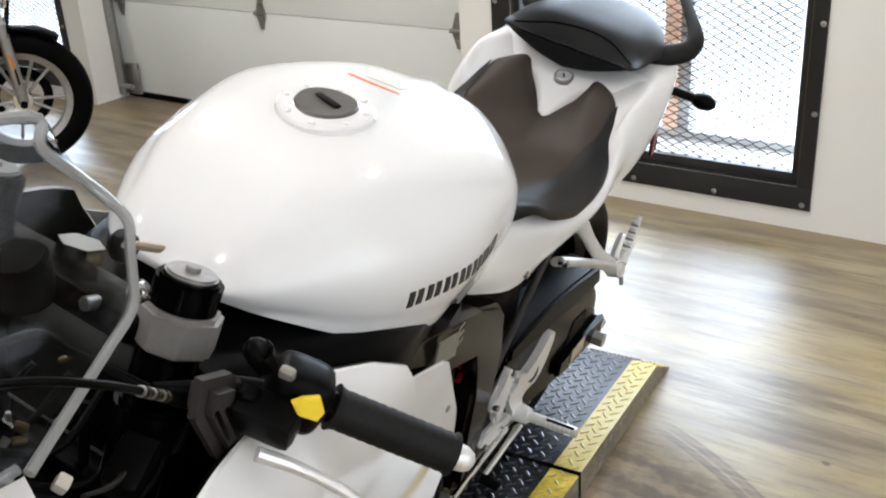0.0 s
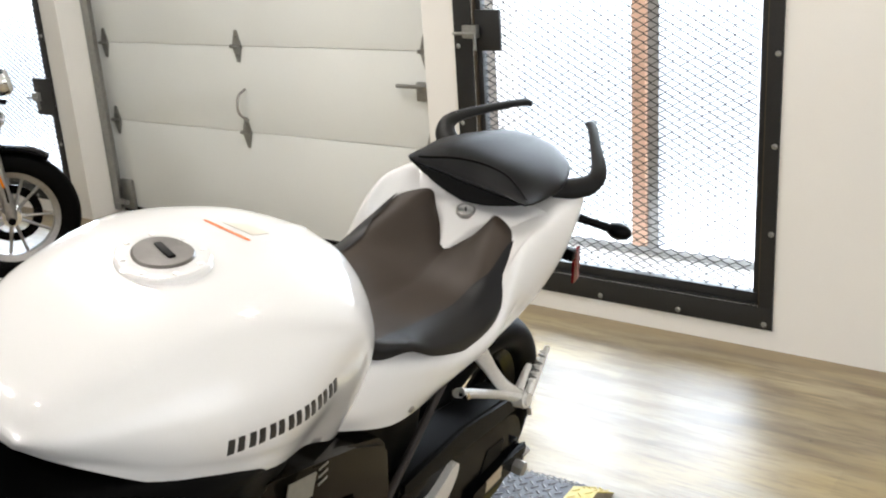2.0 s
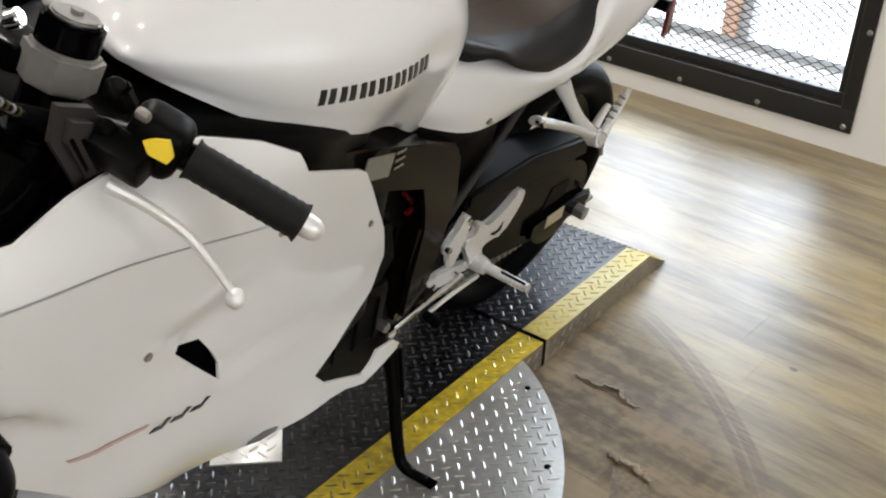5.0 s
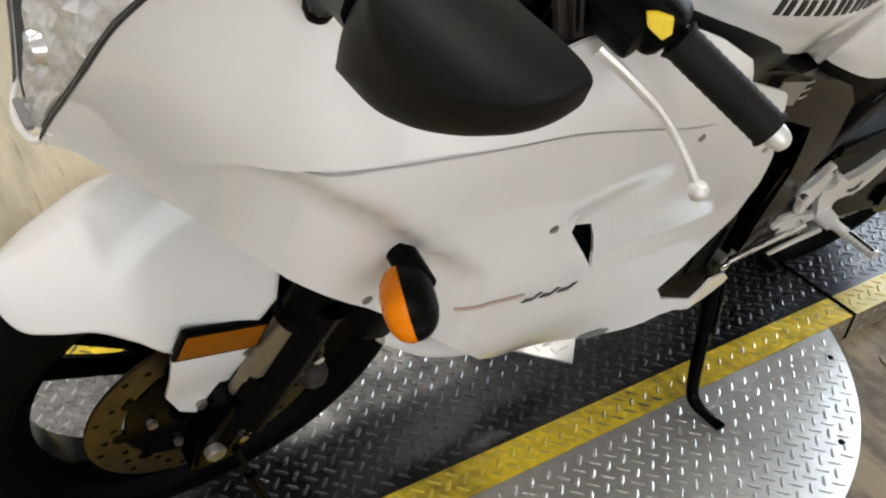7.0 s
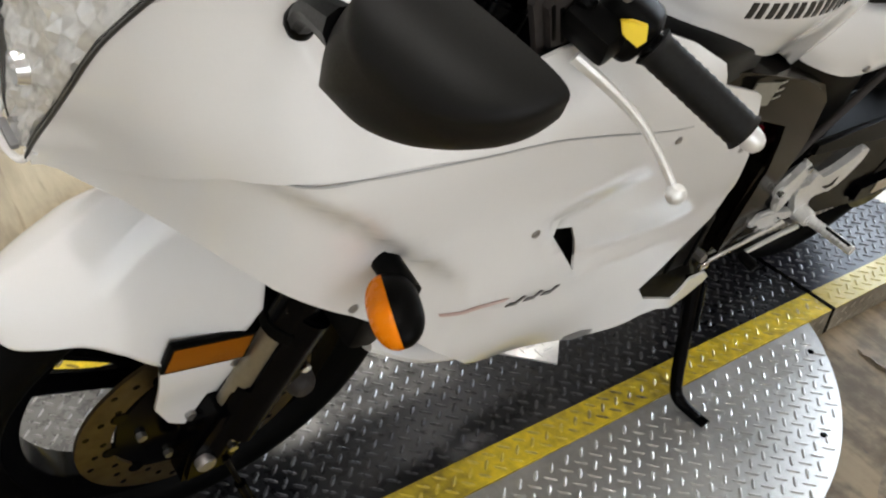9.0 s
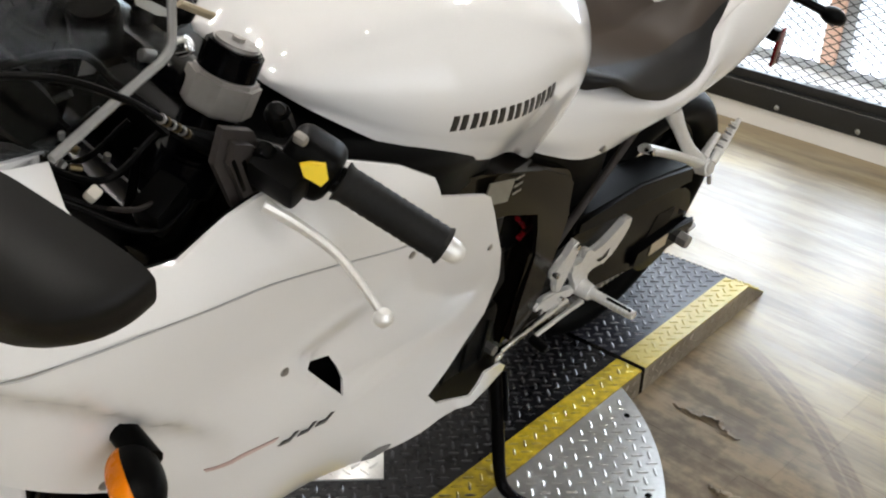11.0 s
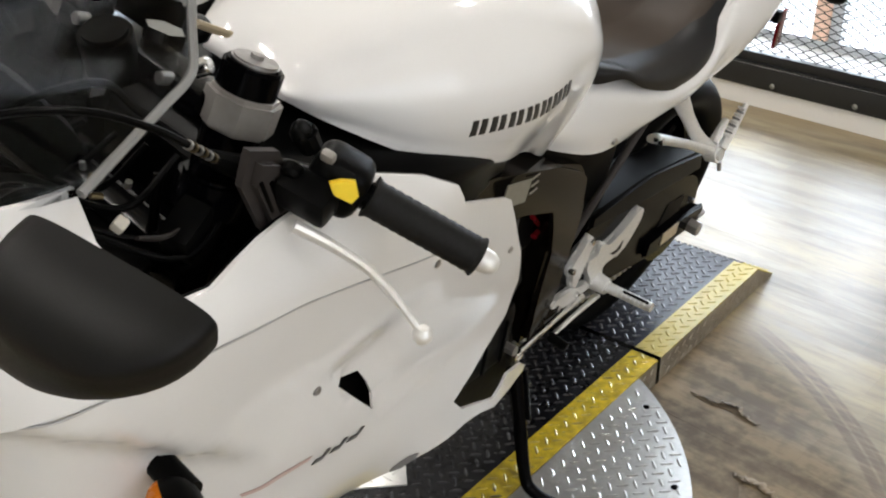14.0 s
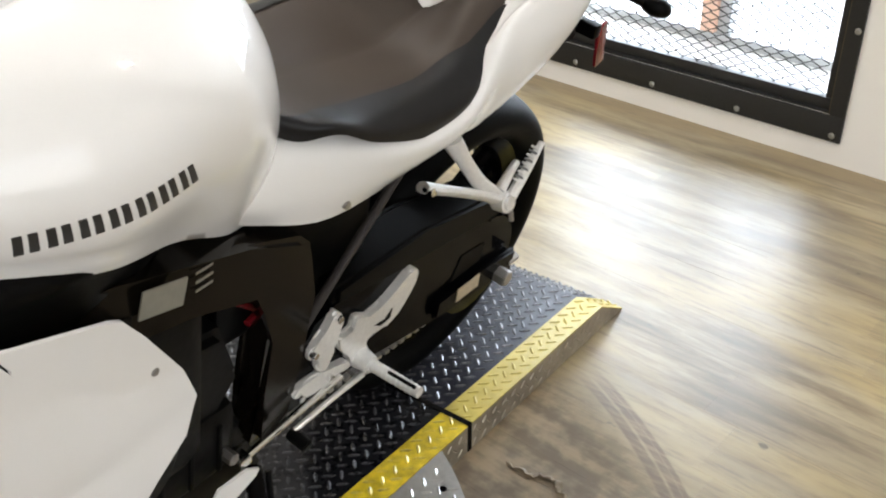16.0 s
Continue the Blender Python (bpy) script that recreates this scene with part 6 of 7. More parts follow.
PILLION = [(-0.034, [(0.0, 0.873), (0.040, 0.878), (0.080, 0.890), (0.108, 0.901), (0.108, 0.899)]),
           (-0.027, [(0.0, 0.889), (0.050, 0.893), (0.092, 0.902), (0.116, 0.905), (0.111, 0.899)]),
           (0.000, [(0.0, 0.915), (0.060, 0.915), (0.102, 0.910), (0.120, 0.904), (0.110, 0.893)]),
           (0.032, [(0.0, 0.934), (0.072, 0.929), (0.112, 0.913), (0.120, 0.902), (0.108, 0.890)]),
           (0.085, [(0.0, 0.942), (0.069, 0.936), (0.114, 0.915), (0.118, 0.899), (0.106, 0.888)]),
           (0.148, [(0.0, 0.945), (0.058, 0.938), (0.098, 0.915), (0.103, 0.897), (0.092, 0.887)]),
           (0.204, [(0.0, 0.943), (0.044, 0.935), (0.076, 0.914), (0.081, 0.899), (0.074, 0.885)]),
           (0.230, [(0.0, 0.930), (0.025, 0.925), (0.046, 0.909), (0.052, 0.897), (0.048, 0.885)])]
pil = part("pillion_seat", loft(PILLION, 26, 40), VINYL_PAD, bike, "black domed vinyl pillion pad", sharp=60)
PIL_TREE = BVHTree.FromPolygons([v.co for v in pil.data.vertices], [p.vertices for p in pil.data.polygons])
pipe = []
for x, y in ((-0.110, -0.018), (-0.09, -0.006), (-0.05, 0.010), (0.0, 0.020), (0.05, 0.014), (0.09, -0.004), (0.110, -0.020)):
    hit = PIL_TREE.ray_cast(Vector((x, y, 2)), Vector((0, 0, -1)))[0]
    pipe.append((x, y, hit.z + 0.0004 if hit else 0.925))
BODY["splayed"] = False
part("seat_piping", tube(pipe, 0.0018, 40, 6), RUBBER, pil, "stitched seam")
BODY["splayed"] = True
for s in (1, -1):
    gr = part("grab_rail", tube([(s * 0.095, 0.100, 0.890), (s * 0.122, 0.125, 0.893), (s * 0.146, 0.146, 0.902), (s * 0.149, 0.172, 0.921), (s * 0.112, 0.235, 0.944), (s * 0.074, 0.300, 0.960), (s * 0.062, 0.313, 0.959)], [0.017, 0.021, 0.020, 0.015, 0.0105, 0.0095, 0.0085], 40, 12, flat=0.7), MIRROR_PL, bike, "matt black pillion grab rail")
    indicator("rear_indicator", (s * 0.085, 0.265, 0.785), (s * 0.75, 0.62, -0.28), 0.075, bike, (-s * 0.67, 0.69, -0.26), (0.027, 0.017, 0.022, 0.008), 0.009)
ph = part("plate_hanger", plate([(0.16, 0.76), (0.24, 0.77), (0.31, 0.70), (0.29, 0.655), (0.17, 0.67)], -0.05, 0.06, 0.008), BLACK_PL, bike, "black plate hanger under the tail")
part("side_reflector", box(0.006, 0.028, 0.085, pose(0.085, 0.330, 0.655, 18), 0.003), RED_LENS, ph, "red rear reflector")
part("hanger_arm", box(0.08, 0.02, 0.025, pose(0.05, 0.295, 0.69), 0.004), BLACK_PL, ph)
part("rear_hugger", box(0.14, 0.34, 0.02, pose(0, 0.04, 0.70, 20), 0.008), BLACK_PL, bike, "black inner mudguard")

# ---- frame, engine side, swing arm ----
for s in (1, -1):
    x1, x0 = s * 0.142, s * 0.10
    spar_bm = plate([(-1.02, 0.86), (-0.9, 0.8), (-0.78, 0.755), (-0.7, 0.748), (-0.55, 0.712), (-0.467, 0.682), (-0.448, 0.662), (-0.432, 0.58), (-0.454, 0.467), (-0.468, 0.36), (-0.529, 0.358), (-0.511, 0.451), (-0.511, 0.539), (-0.518, 0.597), (-0.534, 0.638), (-0.618, 0.656), (-0.72, 0.672), (-0.8, 0.69), (-0.95, 0.745), (-1.05, 0.8)], x0, x1, 0.008)
    # the spar draws in towards the swing-arm pivot
    for v in spar_bm.verts:
        f = step01(v.co.y, -0.68, -0.47)
        v.co += Vector((-s * 0.030 * f, 0.054 * f, -0.047 * f))
    spar = part("frame_spar", spar_bm, FRAME_M, bike, "dark bronze perimeter frame spar")
    lb = part("frame_label", box(0.002, 0.056, 0.034, pose(s * 0.1437, -0.655, 0.706, -11.5), 0), LABEL_G, spar, "grey printed frame label")
    for k in range(3):
        part("label_line", box(0.001, 0.03, 0.003, pose(s * 0.1300, -0.590, 0.700 - 0.012 * k, -11.5, 0, s * 13)), LABEL_G, spar)
    part("seat_strut", rod((s * 0.10, -0.44, 0.40), (s * 0.105, -0.22, 0.66), 0.0055), BOOT, bike, "dark tubular subframe strut")
    part("subframe_rail", tube([(s * 0.085, -0.40, 0.66), (s * 0.085, -0.25, 0.665), (s * 0.09, 0.05, 0.74)], 0.016, 20, 10), BLACK_SATIN, bike)
part("under_tank_trim", loft([(-1.03, [(0.0, 0.88), (0.08, 0.87), (0.10, 0.85), (0.10, 0.82), (0.09, 0.78)]), (-0.86, [(0.0, 0.86), (0.12, 0.85), (0.165, 0.832), (0.165, 0.80), (0.15, 0.75)]),
                              (-0.70, [(0.0, 0.83), (0.10, 0.81), (0.142, 0.79), (0.140, 0.77), (0.13, 0.72)]), (-0.62, [(0.0, 0.78), (0.08, 0.77), (0.105, 0.76), (0.10, 0.74), (0.10, 0.69)])], 14, 20), BLACK_PL, bike, "black rubber trim under the tank")
part("battery_box", box(0.17, 0.28, 0.20, pose(0, -0.38, 0.58), 0.02), BLACK_PL, bike)
part("red_wire", tube([(0.095, -0.5, 0.569), (0.09, -0.46, 0.529), (0.095, -0.483, 0.525)], 0.0042, 12, 8), RED_LENS, bike)
for s in (1, -1):
    sa = part("swing_arm", plate([(-0.44, 0.36), (-0.38, 0.47), (-0.29, 0.50), (-0.15, 0.475), (0.02, 0.455), (0.055, 0.43), (0.06, 0.36), (0.128, 0.340), (0.130, 0.283), (0.06, 0.272), (-0.06, 0.285), (-0.28, 0.325), (-0.42, 0.315)], s * 0.072, s * 0.108, 0.006), BLACK_SATIN, bike, "black box-section swing arm")
    hole = plate([(-0.03, 0.40), (0.035, 0.395), (0.03, 0.36), (-0.05, 0.355)], s * 0.1085, s * 0.1092, 0)
    part("swing_arm_recess", hole, BLACK_PL, sa)
    part("axle_plate", plate([(-0.09, 0.306), (0.128, 0.292), (0.132, 0.336), (0.04, 0.343), (-0.09, 0.342)], s * 0.108, s * 0.117, 0.003), BLACK_SATIN, sa, "black chain adjuster plate")
    part("axle_nut", rod((s * 0.115, 0.084, 0.308), (s * 0.138, 0.084, 0.308), 0.016, n=6, bevel=0.002), STEEL, sa, "bright axle nut")
    part("adjuster_bolt", rod((s * 0.112, 0.118, 0.312), (s * 0.112, 0.146, 0.312), 0.007, n=6), STEEL, sa)
    part("warning_label", box(0.001, 0.060, 0.028, pose(s * 0.1178, -0.010, 0.330, 2), 0), LABEL_M, sa, "pale printed warning label")
part("chain_guard", plate([(-0.34, 0.51), (-0.15, 0.515), (0.05, 0.49), (0.07, 0.44), (0.0, 0.46), (-0.2, 0.47), (-0.34, 0.48)], 0.055, 0.112, 0.006), BLACK_PL, bike, "glossy black chain guard")
ch = bmesh.new()
for k in range(34):
    f = k / 33
    p = Vector((0.088, -0.50 + 0.62 * f, 0.285 - 0.04 * math.sin(math.pi * f) * 0.4 - 0.02 * f))
    box(0.014, 0.013, 0.010, Matrix.Translation(p), 0.002, ch, 1)
part("drive_chain", ch, STEEL, bike, "oily drive chain")
part("rear_sprocket", lathe([(0.05, -0.003), (0.098, -0.003), (0.098, 0.003), (0.05, 0.003)], Matrix.Translation(RA + Vector((0.088, 0, 0))) @ Matrix.Rotation(radians(90), 4, "Y"), 44, closed=True), BLACK_SATIN, bike)

# pillion footrest hangers: a cast Y with a stub and a ribbed folding peg
GUARD = [(-0.177, 0.463), (-0.169, 0.457), (-0.164, 0.447), (-0.182, 0.413), (-0.211, 0.384), (-0.231, 0.38), (-0.26, 0.387), (-0.274, 0.372), (-0.243, 0.329), (-0.251, 0.312), (-0.292, 0.344), (-0.302, 0.363), (-0.327, 0.397), (-0.335, 0.421), (-0.314, 0.417), (-0.3, 0.423), (-0.303, 0.44), (-0.292, 0.441), (-0.27, 0.423), (-0.225, 0.439), (-0.189, 0.46)]
TOE_ARM = [(-0.34, 0.476), (-0.328, 0.462), (-0.329, 0.448), (-0.337, 0.425), (-0.34, 0.406), (-0.353, 0.38), (-0.362, 0.375), (-0.373, 0.392), (-0.371, 0.412), (-0.386, 0.413), (-0.39, 0.431), (-0.369, 0.447), (-0.353, 0.469), (-0.346, 0.479)]
LINK = [(-0.306, 0.36), (-0.295, 0.341), (-0.337, 0.348), (-0.355, 0.338), (-0.402, 0.35), (-0.413, 0.361), (-0.412, 0.369), (-0.379, 0.377), (-0.344, 0.369)]
for s in (1, -1):
    def at(x, y, z):
        return Vector((s * x, y, z))
    hub = at(0.158, -0.040, 0.545)
    ha = part("pillion_hanger", tube([at(0.097, -0.154, 0.583), at(0.122, -0.110, 0.573), at(0.140, -0.073, 0.560), hub], [0.0155, 0.0135, 0.0135, 0.016], 20, 12, flat=0.55), ALU, bike, "cast aluminium pillion footrest hanger")
    part("hanger_arm", tube([at(0.105, -0.118, 0.652), at(0.118, -0.098, 0.617), at(0.135, -0.075, 0.580), hub], [0.0145, 0.011, 0.012, 0.015], 20, 12, flat=0.55), ALU, ha)
    part("hanger_bolt", rod(at(0.099, -0.152, 0.583), at(0.113, -0.152, 0.585), 0.007, n=12, bevel=0.001), CHROME, ha)
    part("hanger_hub", rod(hub - at(0.014, 0, 0.004), hub + at(0.016, 0, 0.004), 0.0165, bevel=0.005), ALU, ha)
    part("hub_pin", rod(hub + at(0.012, 0.012, -0.018), hub + at(0.016, 0.014, -0.034), 0.004, n=8), STEEL, ha)
    part("hanger_stub", tube([at(0.155, -0.048, 0.566), at(0.152, -0.028, 0.583), at(0.150, -0.008, 0.597)], [0.012, 0.010, 0.008], 12, 10, flat=0.7), ALU, ha)
    p0, p1 = at(0.168, -0.034, 0.556), at(0.163, 0.032, 0.622)
    pg = part("pillion_peg", tube([p0, p0.lerp(p1, 0.5), p1], [0.0105, 0.0095, 0.006], 12, 10, flat=0.8), ALU, bike, "folded pillion footpeg with a ribbed top")
    for k in range(9):
        p = p0.lerp(p1, 0.25 + 0.075 * k) + at(-0.001, -0.006, 0.006)
        part("peg_rib", box(0.014, 0.0035, 0.004, Matrix.Translation(p) @ pose(0, 0, 0, 45), 0.001), SLOT_M if k % 2 else ALU, pg)
    # rider footrest: cast arms, heel guard, folding peg
    rh = part("footrest_plate", plate(LINK, s * 0.106, s * 0.116, 0.003, rounded=3), ALU, bike, "cast aluminium rider footrest plate")
    part("toe_arm", plate(TOE_ARM, s * 0.107, s * 0.117, 0.003, rounded=3), ALU, rh)
    hg = part("heel_guard", plate(GUARD, s * 0.108, s * 0.118, 0.003, rounded=3), ALU, rh, "polished heel guard casting")
    part("guard_slot", plate([(-0.258, 0.402), (-0.235, 0.400), (-0.220, 0.413), (-0.222, 0.395), (-0.243, 0.392)], s * 0.1178, s * 0.1186, 0), BLACK_PL, hg)
    for y, z in ((-0.341, 0.466), (-0.384, 0.426), (-0.404, 0.358), (-0.345, 0.356)):
        part("plate_bolt", rod((s * 0.112, y, z), (s * 0.122, y, z), 0.006, n=10, bevel=0.001), CHROME, rh)
    pv, pegtip = at(0.120, -0.281, 0.352), at(0.226, -0.278, 0.360)
    part("peg_mount", rod(pv - at(0.012, 0, 0), pv + at(0.022, 0, 0.001), 0.019, 0.014, bevel=0.003), ALU, rh)
    pg = part("footpeg", tube([pv, pv.lerp(pegtip, 0.3), pegtip], [0.0105, 0.0092, 0.0085], 14, 12), ALU, rh, "knurled aluminium footpeg")
    part("peg_slot", box(0.050, 0.006, 0.005, between(pv.lerp(pegtip, 0.42) + Vector((0, -0.003, 0.0075)), pegtip + Vector((0, -0.003, 0.007)))[0] @ pose(0, 0, 0, 0, 90, 0), 0.002), BLACK_PL, pg, "black slot along the peg")
    for k in range(9):
        p = pv + (pegtip - pv) * (0.25 + 0.08 * k)
        part("peg_knurl", lathe([(0.0090, -0.0012), (0.0098, 0.0), (0.0090, 0.0012)], Matrix.Translation(p) @ (pegtip - pv).to_track_quat("Z", "Y").to_matrix().to_4x4(), 16), ALU, pg)
sr = part("shift_rod", rod((0.118, -0.507, 0.318), (0.118, -0.320, 0.342), 0.0042, bevel=0.001), CHROME, bike, "bright gear-shift rod")
part("rod_end", box(0.016, 0.020, 0.016, pose(0.118, -0.510, 0.318, 7), 0.003), CHROME, sr)
part("rod_nut", rod((0.110, -0.536, 0.348), (0.130, -0.536, 0.350), 0.009, n=6, bevel=0.001), STEEL, sr)
gl = part("shift_lever", tube([(0.125, -0.284, 0.325), (0.132, -0.350, 0.332), (0.138, -0.438, 0.334)], [0.009, 0.0065, 0.006], 18, 10, flat=0.6), ALU, bike, "aluminium gear lever")
part("toe_peg", rod((0.134, -0.440, 0.330), (0.168, -0.438, 0.326), 0.0095, bevel=0.002), RUBBER, gl, "black rubber toe peg")

BODY["splayed"] = False
# side stand: a black bent bar down to the deck
INV = BIKE.inverted()
foot = INV @ Vector((0.076, -0.498, H + 0.007))
bend = INV @ Vector((0.024, -0.508, H + 0.022))
piv = Vector((0.160, -0.475, 0.285))
st = part("side_stand", tube([piv, piv + (bend - piv) * 0.5, piv + (bend - piv) * 0.9, bend + (foot - bend) * 0.25, foot], [0.014, 0.012, 0.011, 0.011, 0.008], 34, 12), BLACK_SATIN, bike, "black side stand, folded out")
part("stand_foot", box(0.034, 0.022, 0.007, Matrix.Translation(foot) @ Matrix.Rotation(-math.atan(0.28), 4, "Y"), 0.003), BLACK_SATIN, st)
part("stand_spring", tube([piv + Vector((0.012, 0.02, -0.01)), piv + (bend - piv) * 0.42 + Vector((0.012, 0.012, 0))], 0.005, 10, 8), BLACK_SATIN, st)
part("stand_bracket", plate([(-0.53, 0.28), (-0.44, 0.29), (-0.45, 0.34), (-0.54, 0.35)], 0.130, 0.145, 0.004), BLACK_SATIN, bike)

BODY["splayed"] = True
# model mark on the flank: plain slanted shapes and a faint red swash, and a slot low on the panel
for s in (1, -1):
    def proud(y, z):
        return lower_surface(y, z) + Vector((0.0016, 0, 0))
    for k in range(3):
        y0, z0 = -1.056 + 0.030 * k, 0.5515 - 0.006 * k
        part("flank_mark", skin([(y0, z0 - 0.004), (y0 + 0.018, z0 - 0.010), (y0 + 0.030, z0 + 0.001), (y0 + 0.024, z0 + 0.004), (y0 + 0.017, z0 - 0.0035), (y0 + 0.006, z0 + 0.001)], proud, 0.001, 0.01, (), s), DECAL, bike, "small dark slanted bar")
    part("flank_swash", skin([(-1.159, 0.586), (-1.115, 0.583), (-1.060, 0.568), (-1.064, 0.564), (-1.116, 0.576), (-1.156, 0.581)], proud, 0.001, 0.01, (), s), SWASH, bike, "faint reddish swash")
    part("flank_slot", skin([(-0.862, 0.362), (-0.836, 0.366), (-0.812, 0.358), (-0.815, 0.349), (-0.84, 0.345), (-0.862, 0.352)], proud, 0.001, 0.01, (), s), SLOT_M, bike, "small grey oval slot")


BODY["splayed"] = False
# ---- parked cruiser behind, seen in part ----
CR = pose(-2.98, 1.085, 0, 0, 0, 54) @ Matrix.Scale(0.865, 4)
cru = empty("cruiser_motorcycle", CR, "black and chrome cruiser motorcycle parked on the shop floor", "motorcycle")
CH = 0.325
cm = Matrix.Translation((0, 0, CH)) @ Matrix.Rotation(radians(90), 4, "X")
cw_ = part("front_wheel", lathe([(0.02, -0.05), (0.045, -0.05), (0.045, 0.05), (0.02, 0.05)], cm, 24, closed=True), CHROME, cru, "cruiser front wheel with bright spokes")
part("tyre", lathe([(p.x, p.z) for p in curve_points([(0.222, 0, -0.035), (0.255, 0, -0.05), (0.305, 0, -0.045), (0.325, 0, -0.015), (0.325, 0, 0.015), (0.305, 0, 0.045), (0.255, 0, 0.05), (0.222, 0, 0.035)], 24)], cm, 60, closed=True), RUBBER, cw_)
part("rim", lathe([(0.228, -0.04), (0.230, -0.03), (0.210, -0.022), (0.204, 0), (0.210, 0.022), (0.230, 0.03), (0.228, 0.04), (0.198, 0.03), (0.192, 0), (0.198, -0.03)], cm, 60, closed=True), STEEL, cw_, "bright alloy rim")
for k in range(10):
    a = 2 * math.pi * k / 10 + (0.10 if k % 2 else -0.10)
    part("spoke", tube([(0.035 * math.cos(a), 0, CH + 0.035 * math.sin(a)), (0.13 * math.cos(a), 0, CH + 0.13 * math.sin(a)), (0.202 * math.cos(a), 0, CH + 0.202 * math.sin(a))], [0.011, 0.007, 0.009], 8, 8), STEEL, cw_)
cd = part("brake_disc", lathe([(0.10, -0.058), (0.145, -0.058), (0.145, -0.053), (0.10, -0.053)], cm, 44, closed=True), BLACK_SATIN, cw_)
# arc of the mudguard over the back half of the wheel
bm = bmesh.new()
rows = []
for i in range(25):
    a = radians(52 + 74 * i / 24)
    rows.append([bm.verts.new((r * math.cos(a), yy, CH + r * math.sin(a))) for r, yy in ((0.338, -0.068), (0.352, -0.06), (0.360, -0.03), (0.362, 0), (0.360, 0.03), (0.352, 0.06), (0.338, 0.068))])
for p, q in zip(rows, rows[1:]):
    for j in range(6):
        bm.faces.new((p[j], p[j + 1], q[j + 1], q[j]))
mg = part("mudguard", bm, BLACK_SATIN, cru, "glossy black front mudguard")
mg.modifiers.new("thickness", "SOLIDIFY").thickness = 0.004
for s in (1, -1):
    lo, hi = Vector((0, s * 0.095, CH)), Vector((-0.05, s * 0.095, 1.06))
    fk = part("fork_leg", rod(lo, lo + (hi - lo) * 0.52, 0.026, bevel=0.003), STEEL, cru, "silver fork slider")
    part("fork_tube", rod(lo + (hi - lo) * 0.5, hi, 0.019), CHROME, fk)
    part("side_reflector", box(0.012, 0.006, 0.07, Matrix.Translation(lo + (hi - lo) * 0.28 + Vector((0, s * 0.027, 0))) @ pose(0, 0, 0, 0, -11, 0), 0.002), ORANGE_LENS, fk, "amber reflector")
    part("axle_cap", rod(lo + Vector((0, s * 0.02, 0)), lo + Vector((0, s * 0.04, 0)), 0.018, bevel=0.004), BLACK_SATIN, fk)
part("lower_yoke", box(0.06, 0.25, 0.05, pose(-0.09, 0, 0.80, 0, -11, 0), 0.01), BLACK_SATIN, cru)
hd = part("headlamp", lathe([(0.0, 0.04), (0.045, 0.036), (0.064, 0.022), (0.068, 0.0), (0.056, -0.05), (0.026, -0.08), (0.0, -0.085)], pose(0.075, 0, 0.985, 0, 80, 0), 28), CHROME, cru, "chrome bullet headlamp")
part("lamp_glass", lathe([(0.0, 0.046), (0.040, 0.041), (0.058, 0.030)], pose(0.075, 0, 0.985, 0, 80, 0), 28), LENS_M, hd)
part("lamp_bracket", box(0.10, 0.05, 0.025, pose(0.03, 0, 0.905, 0, 20, 0), 0.006), BLACK_SATIN, cru)
for s in (1, -1):
    bl = part("indicator", lathe([(0.0, 0.04), (0.022, 0.036), (0.034, 0.02), (0.036, 0.0), (0.026, -0.035), (0.0, -0.05)], pose(0.06, s * 0.05, 1.19, 0, 80, 0), 24), BLACK_SATIN, cru, "black bullet indicator")
    part("indicator_lens", lathe([(0.0, 0.043), (0.020, 0.039), (0.031, 0.026)], pose(0.06, s * 0.05, 1.19, 0, 80, 0), 20), SLOT_M, bl)
    part("indicator_stalk", tube([(0.055, s * 0.05, 1.16), (0.02, s * 0.07, 1.13), (-0.04, s * 0.09, 1.10)], 0.012, 12, 8), BLACK_SATIN, bl)
    part("fork_shroud", rod((-0.028, s * 0.095, 0.86), (-0.044, s * 0.095, 1.02), 0.030, bevel=0.004), BLACK_SATIN, cru, "black fork shroud")
    part("brake_hose", tube([(0.0, s * 0.06, 0.95), (0.03, s * 0.10, 0.82), (-0.01, s * 0.11, 0.62), (0.0, s * 0.12, 0.42)], 0.006, 20, 6), CABLE, cru)
part("top_yoke", box(0.07, 0.26, 0.03, pose(-0.05, 0, 1.06, 0, -4, 0), 0.008), BLACK_SATIN, cru)
part("handlebar", tube([(-0.12, -0.42, 1.16), (-0.08, -0.25, 1.20), (-0.04, -0.08, 1.11), (-0.04, 0.08, 1.11), (-0.08, 0.25, 1.20), (-0.12, 0.42, 1.16)], 0.014, 30, 10), CHROME, cru, "chrome handlebar")
part("horn_cover", lathe([(0.0, 0.03), (0.05, 0.025), (0.055, 0.0), (0.05, -0.05)], pose(0.0, 0.10, 0.80, 90, 0, 0), 24), CHROME, cru, "round chrome horn cover")
part("speedometer", lathe([(0.0, 0.02), (0.045, 0.02), (0.055, 0.0), (0.04, -0.05)], pose(-0.10, 0.0, 1.12, 0, 30, 0), 24), BLACK_PL, cru, "black round instrument")
part("fuel_tank", loft([(-0.9, [(0.0, 0.86), (0.06, 0.85), (0.10, 0.82), (0.10, 0.78), (0.04, 0.74)]), (-0.6, [(0.0, 0.92), (0.10, 0.90), (0.15, 0.84), (0.14, 0.78), (0.05, 0.72)]), (-0.38, [(0.0, 0.90), (0.06, 0.88), (0.09, 0.84), (0.09, 0.80), (0.04, 0.76)])], 14, 16), BLACK_SATIN, cru, "black teardrop tank").matrix_local = pose(0, 0, 0, 0, 0, -90)
part("engine", box(0.42, 0.26, 0.42, pose(-0.72, 0, 0.45), 0.05), ENGINE, cru, "black engine block")
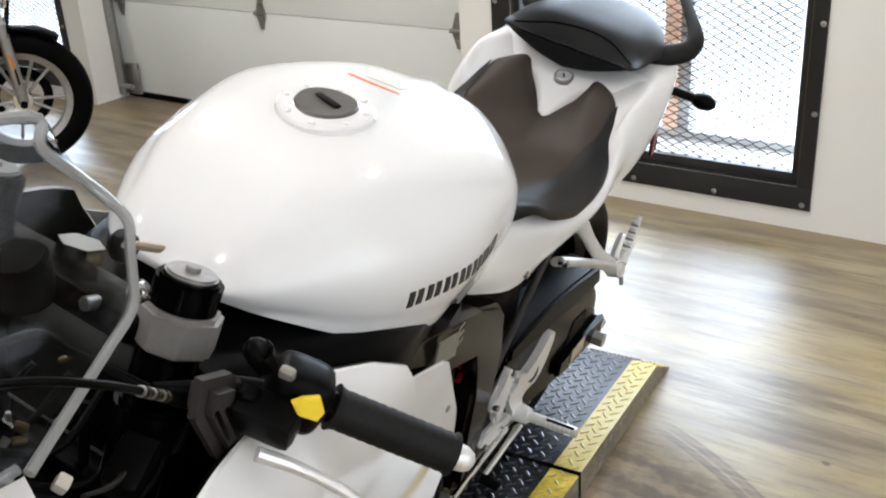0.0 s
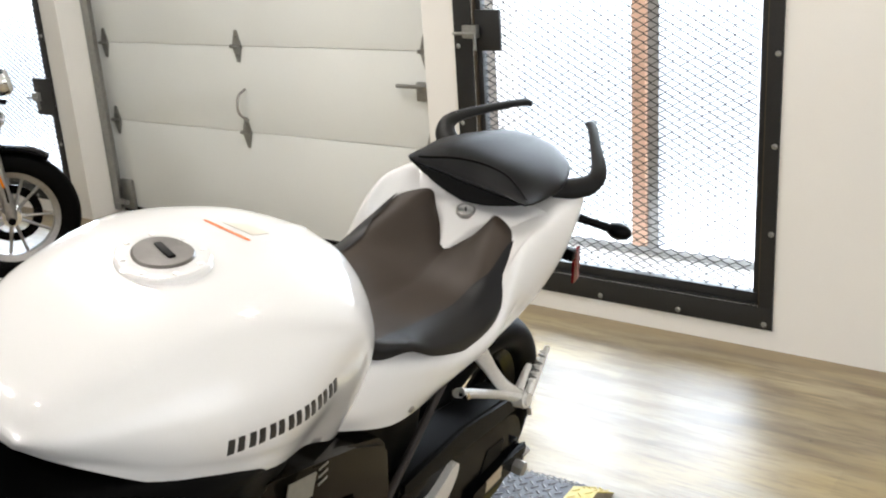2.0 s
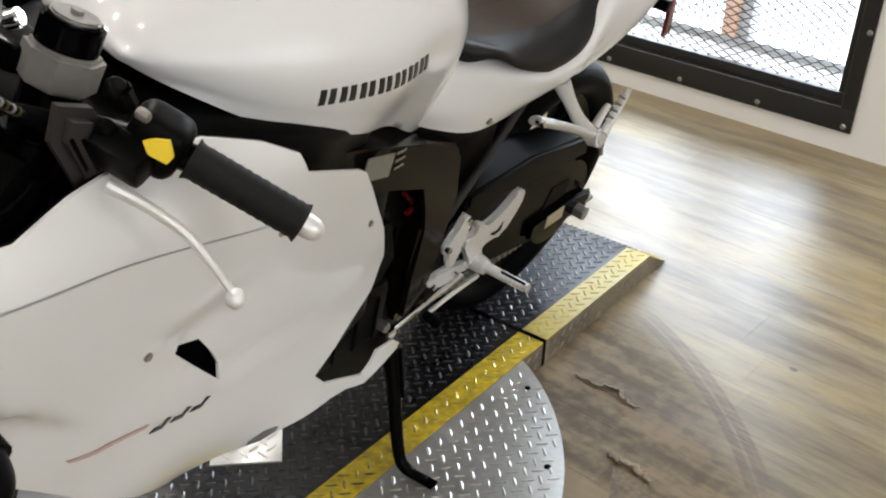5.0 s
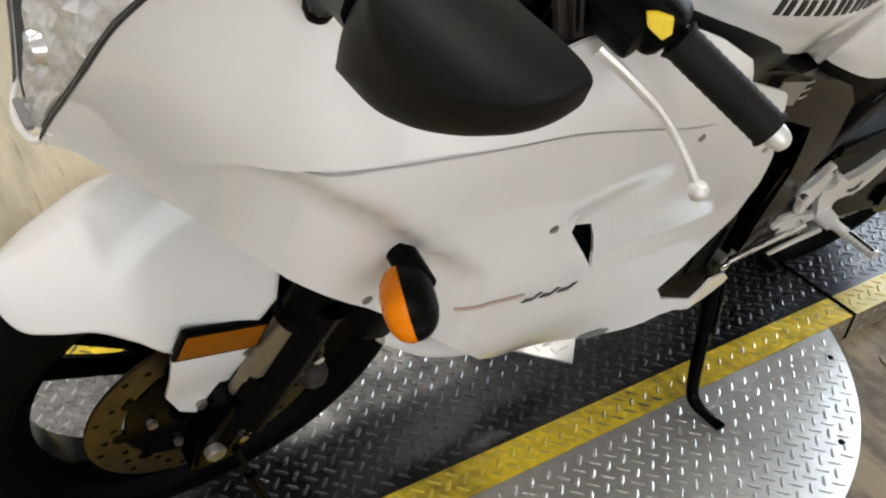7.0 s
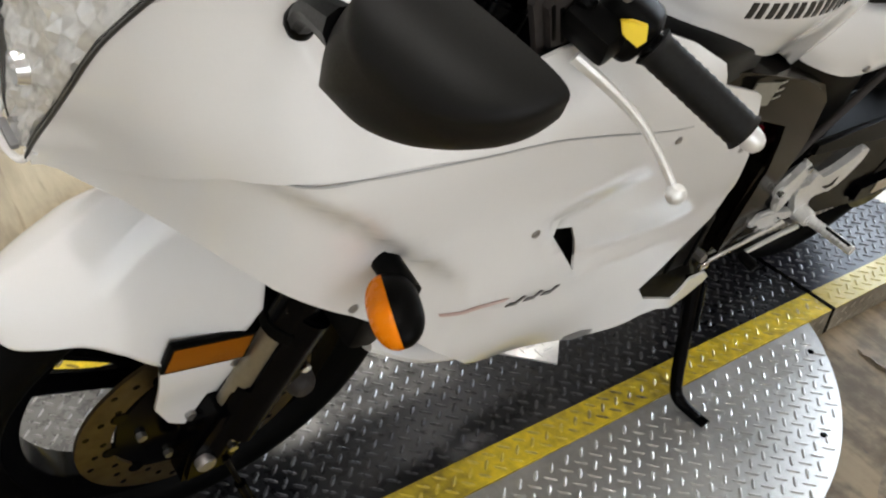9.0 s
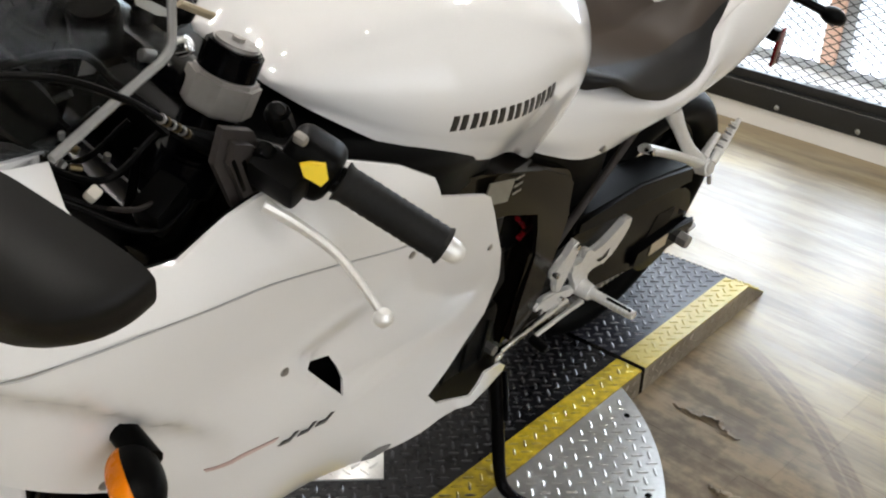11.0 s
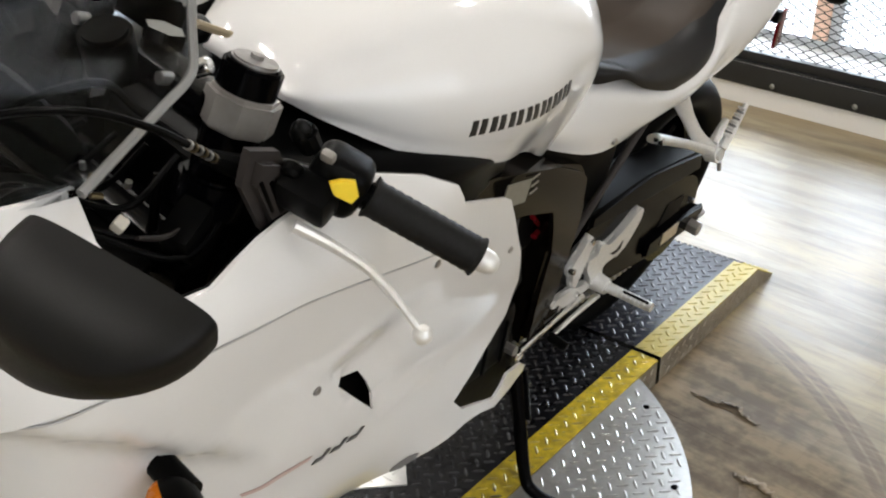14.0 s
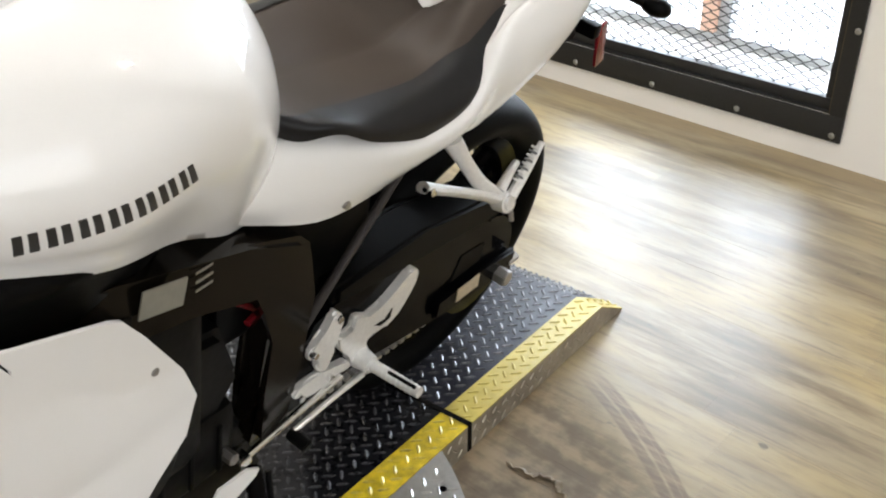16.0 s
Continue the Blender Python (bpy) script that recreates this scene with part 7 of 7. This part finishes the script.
part("frame_tube", tube([(-0.33, 0, 0.95), (-0.42, 0, 0.60), (-0.55, 0, 0.22), (-1.1, 0, 0.22)], 0.02, 24, 10), BLACK_SATIN, cru)
rm = Matrix.Translation((-1.55, 0, 0.32)) @ Matrix.Rotation(radians(90), 4, "X")
rw2 = part("rear_wheel", lathe([(0.02, -0.06), (0.20, -0.03), (0.20, 0.03), (0.02, 0.06)], rm, 40, closed=True), BLACK_SATIN, cru)
part("tyre", lathe([(p.x, p.z) for p in curve_points([(0.20, 0, -0.05), (0.25, 0, -0.075), (0.30, 0, -0.06), (0.32, 0, 0.0), (0.30, 0, 0.06), (0.25, 0, 0.075), (0.20, 0, 0.05)], 24)], rm, 48, closed=True), RUBBER, rw2)
part("seat", box(0.55, 0.26, 0.10, pose(-1.15, 0, 0.70), 0.04), VINYL_SIDE, cru)

# torn places in the vinyl: a curled lip over bare backing
BODY["splayed"] = False


def torn_lip(pts, width, lift, parent):
    b = bmesh.new()
    path = curve_points([(x, y, 0) for x, y in pts], 26)
    rows = []
    for i, p in enumerate(path):
        f = math.sin(math.pi * (i + 0.4) / (len(path) + 0.8)) ** 0.6
        d = (path[min(i + 1, 25)] - path[max(i - 1, 0)]).normalized()
        n = Vector((-d.y, d.x, 0))
        j = 0.004 * math.sin(i * 2.3) + 0.003 * math.sin(i * 5.1)
        p = p + n * j
        rows.append([b.verts.new(p + n * width * f + Vector((0, 0, 0.0006))), b.verts.new(p + n * width * 0.4 * f + Vector((0, 0, 0.0006 + lift * 0.45 * f))), b.verts.new(p + Vector((0, 0, 0.0008 + lift * f)))])
    for r, q in zip(rows, rows[1:]):
        for k in range(2):
            b.faces.new((r[k], r[k + 1], q[k + 1], q[k]))
    ob = part("curled_edge", b, WOOD, parent, "curled torn vinyl edge")
    ob.modifiers.new("thickness", "SOLIDIFY").thickness = 0.0012


def torn_patch(outline, lip, seed, width):
    t = empty("torn_vinyl", pose(0, 0, 0), "torn patch in the vinyl floor showing dark backing", "floor damage", "torn patches", "structure")
    r2 = random.Random(seed)
    pts = [(p.x + r2.uniform(-0.002, 0.002), p.y + r2.uniform(-0.002, 0.002)) for p in curve_points([(x, y, 0) for x, y in outline + outline[:1]], 56)][:-1]
    b = bmesh.new()
    top = [b.verts.new((x, y, 0.0006)) for x, y in pts]
    low = [b.verts.new((x, y, -0.002)) for x, y in pts]
    b.faces.new(top)
    for i in range(len(top)):
        j = (i + 1) % len(top)
        b.faces.new((top[i], low[i], low[j], top[j]))
    part("backing", b, TORN, t, "dark bare floor backing")
    torn_lip(lip, width, 0.005, t)


torn_patch([(0.078, 0.010), (0.128, 0.006), (0.162, 0.020), (0.19, 0.001), (0.226, -0.005), (0.20, -0.006), (0.188, -0.007), (0.16, 0.009), (0.12, 0.001)], [(0.072, 0.014), (0.128, 0.007), (0.162, 0.022), (0.191, 0.002), (0.230, -0.004)], 3, 0.012)
torn_patch([(0.275, -0.185), (0.30, -0.178), (0.345, -0.186), (0.378, -0.233), (0.398, -0.29), (0.38, -0.335), (0.345, -0.325), (0.30, -0.24)], [(0.250, -0.160), (0.275, -0.176), (0.295, -0.170), (0.325, -0.180), (0.352, -0.182)], 8, 0.020)


lay_planks()
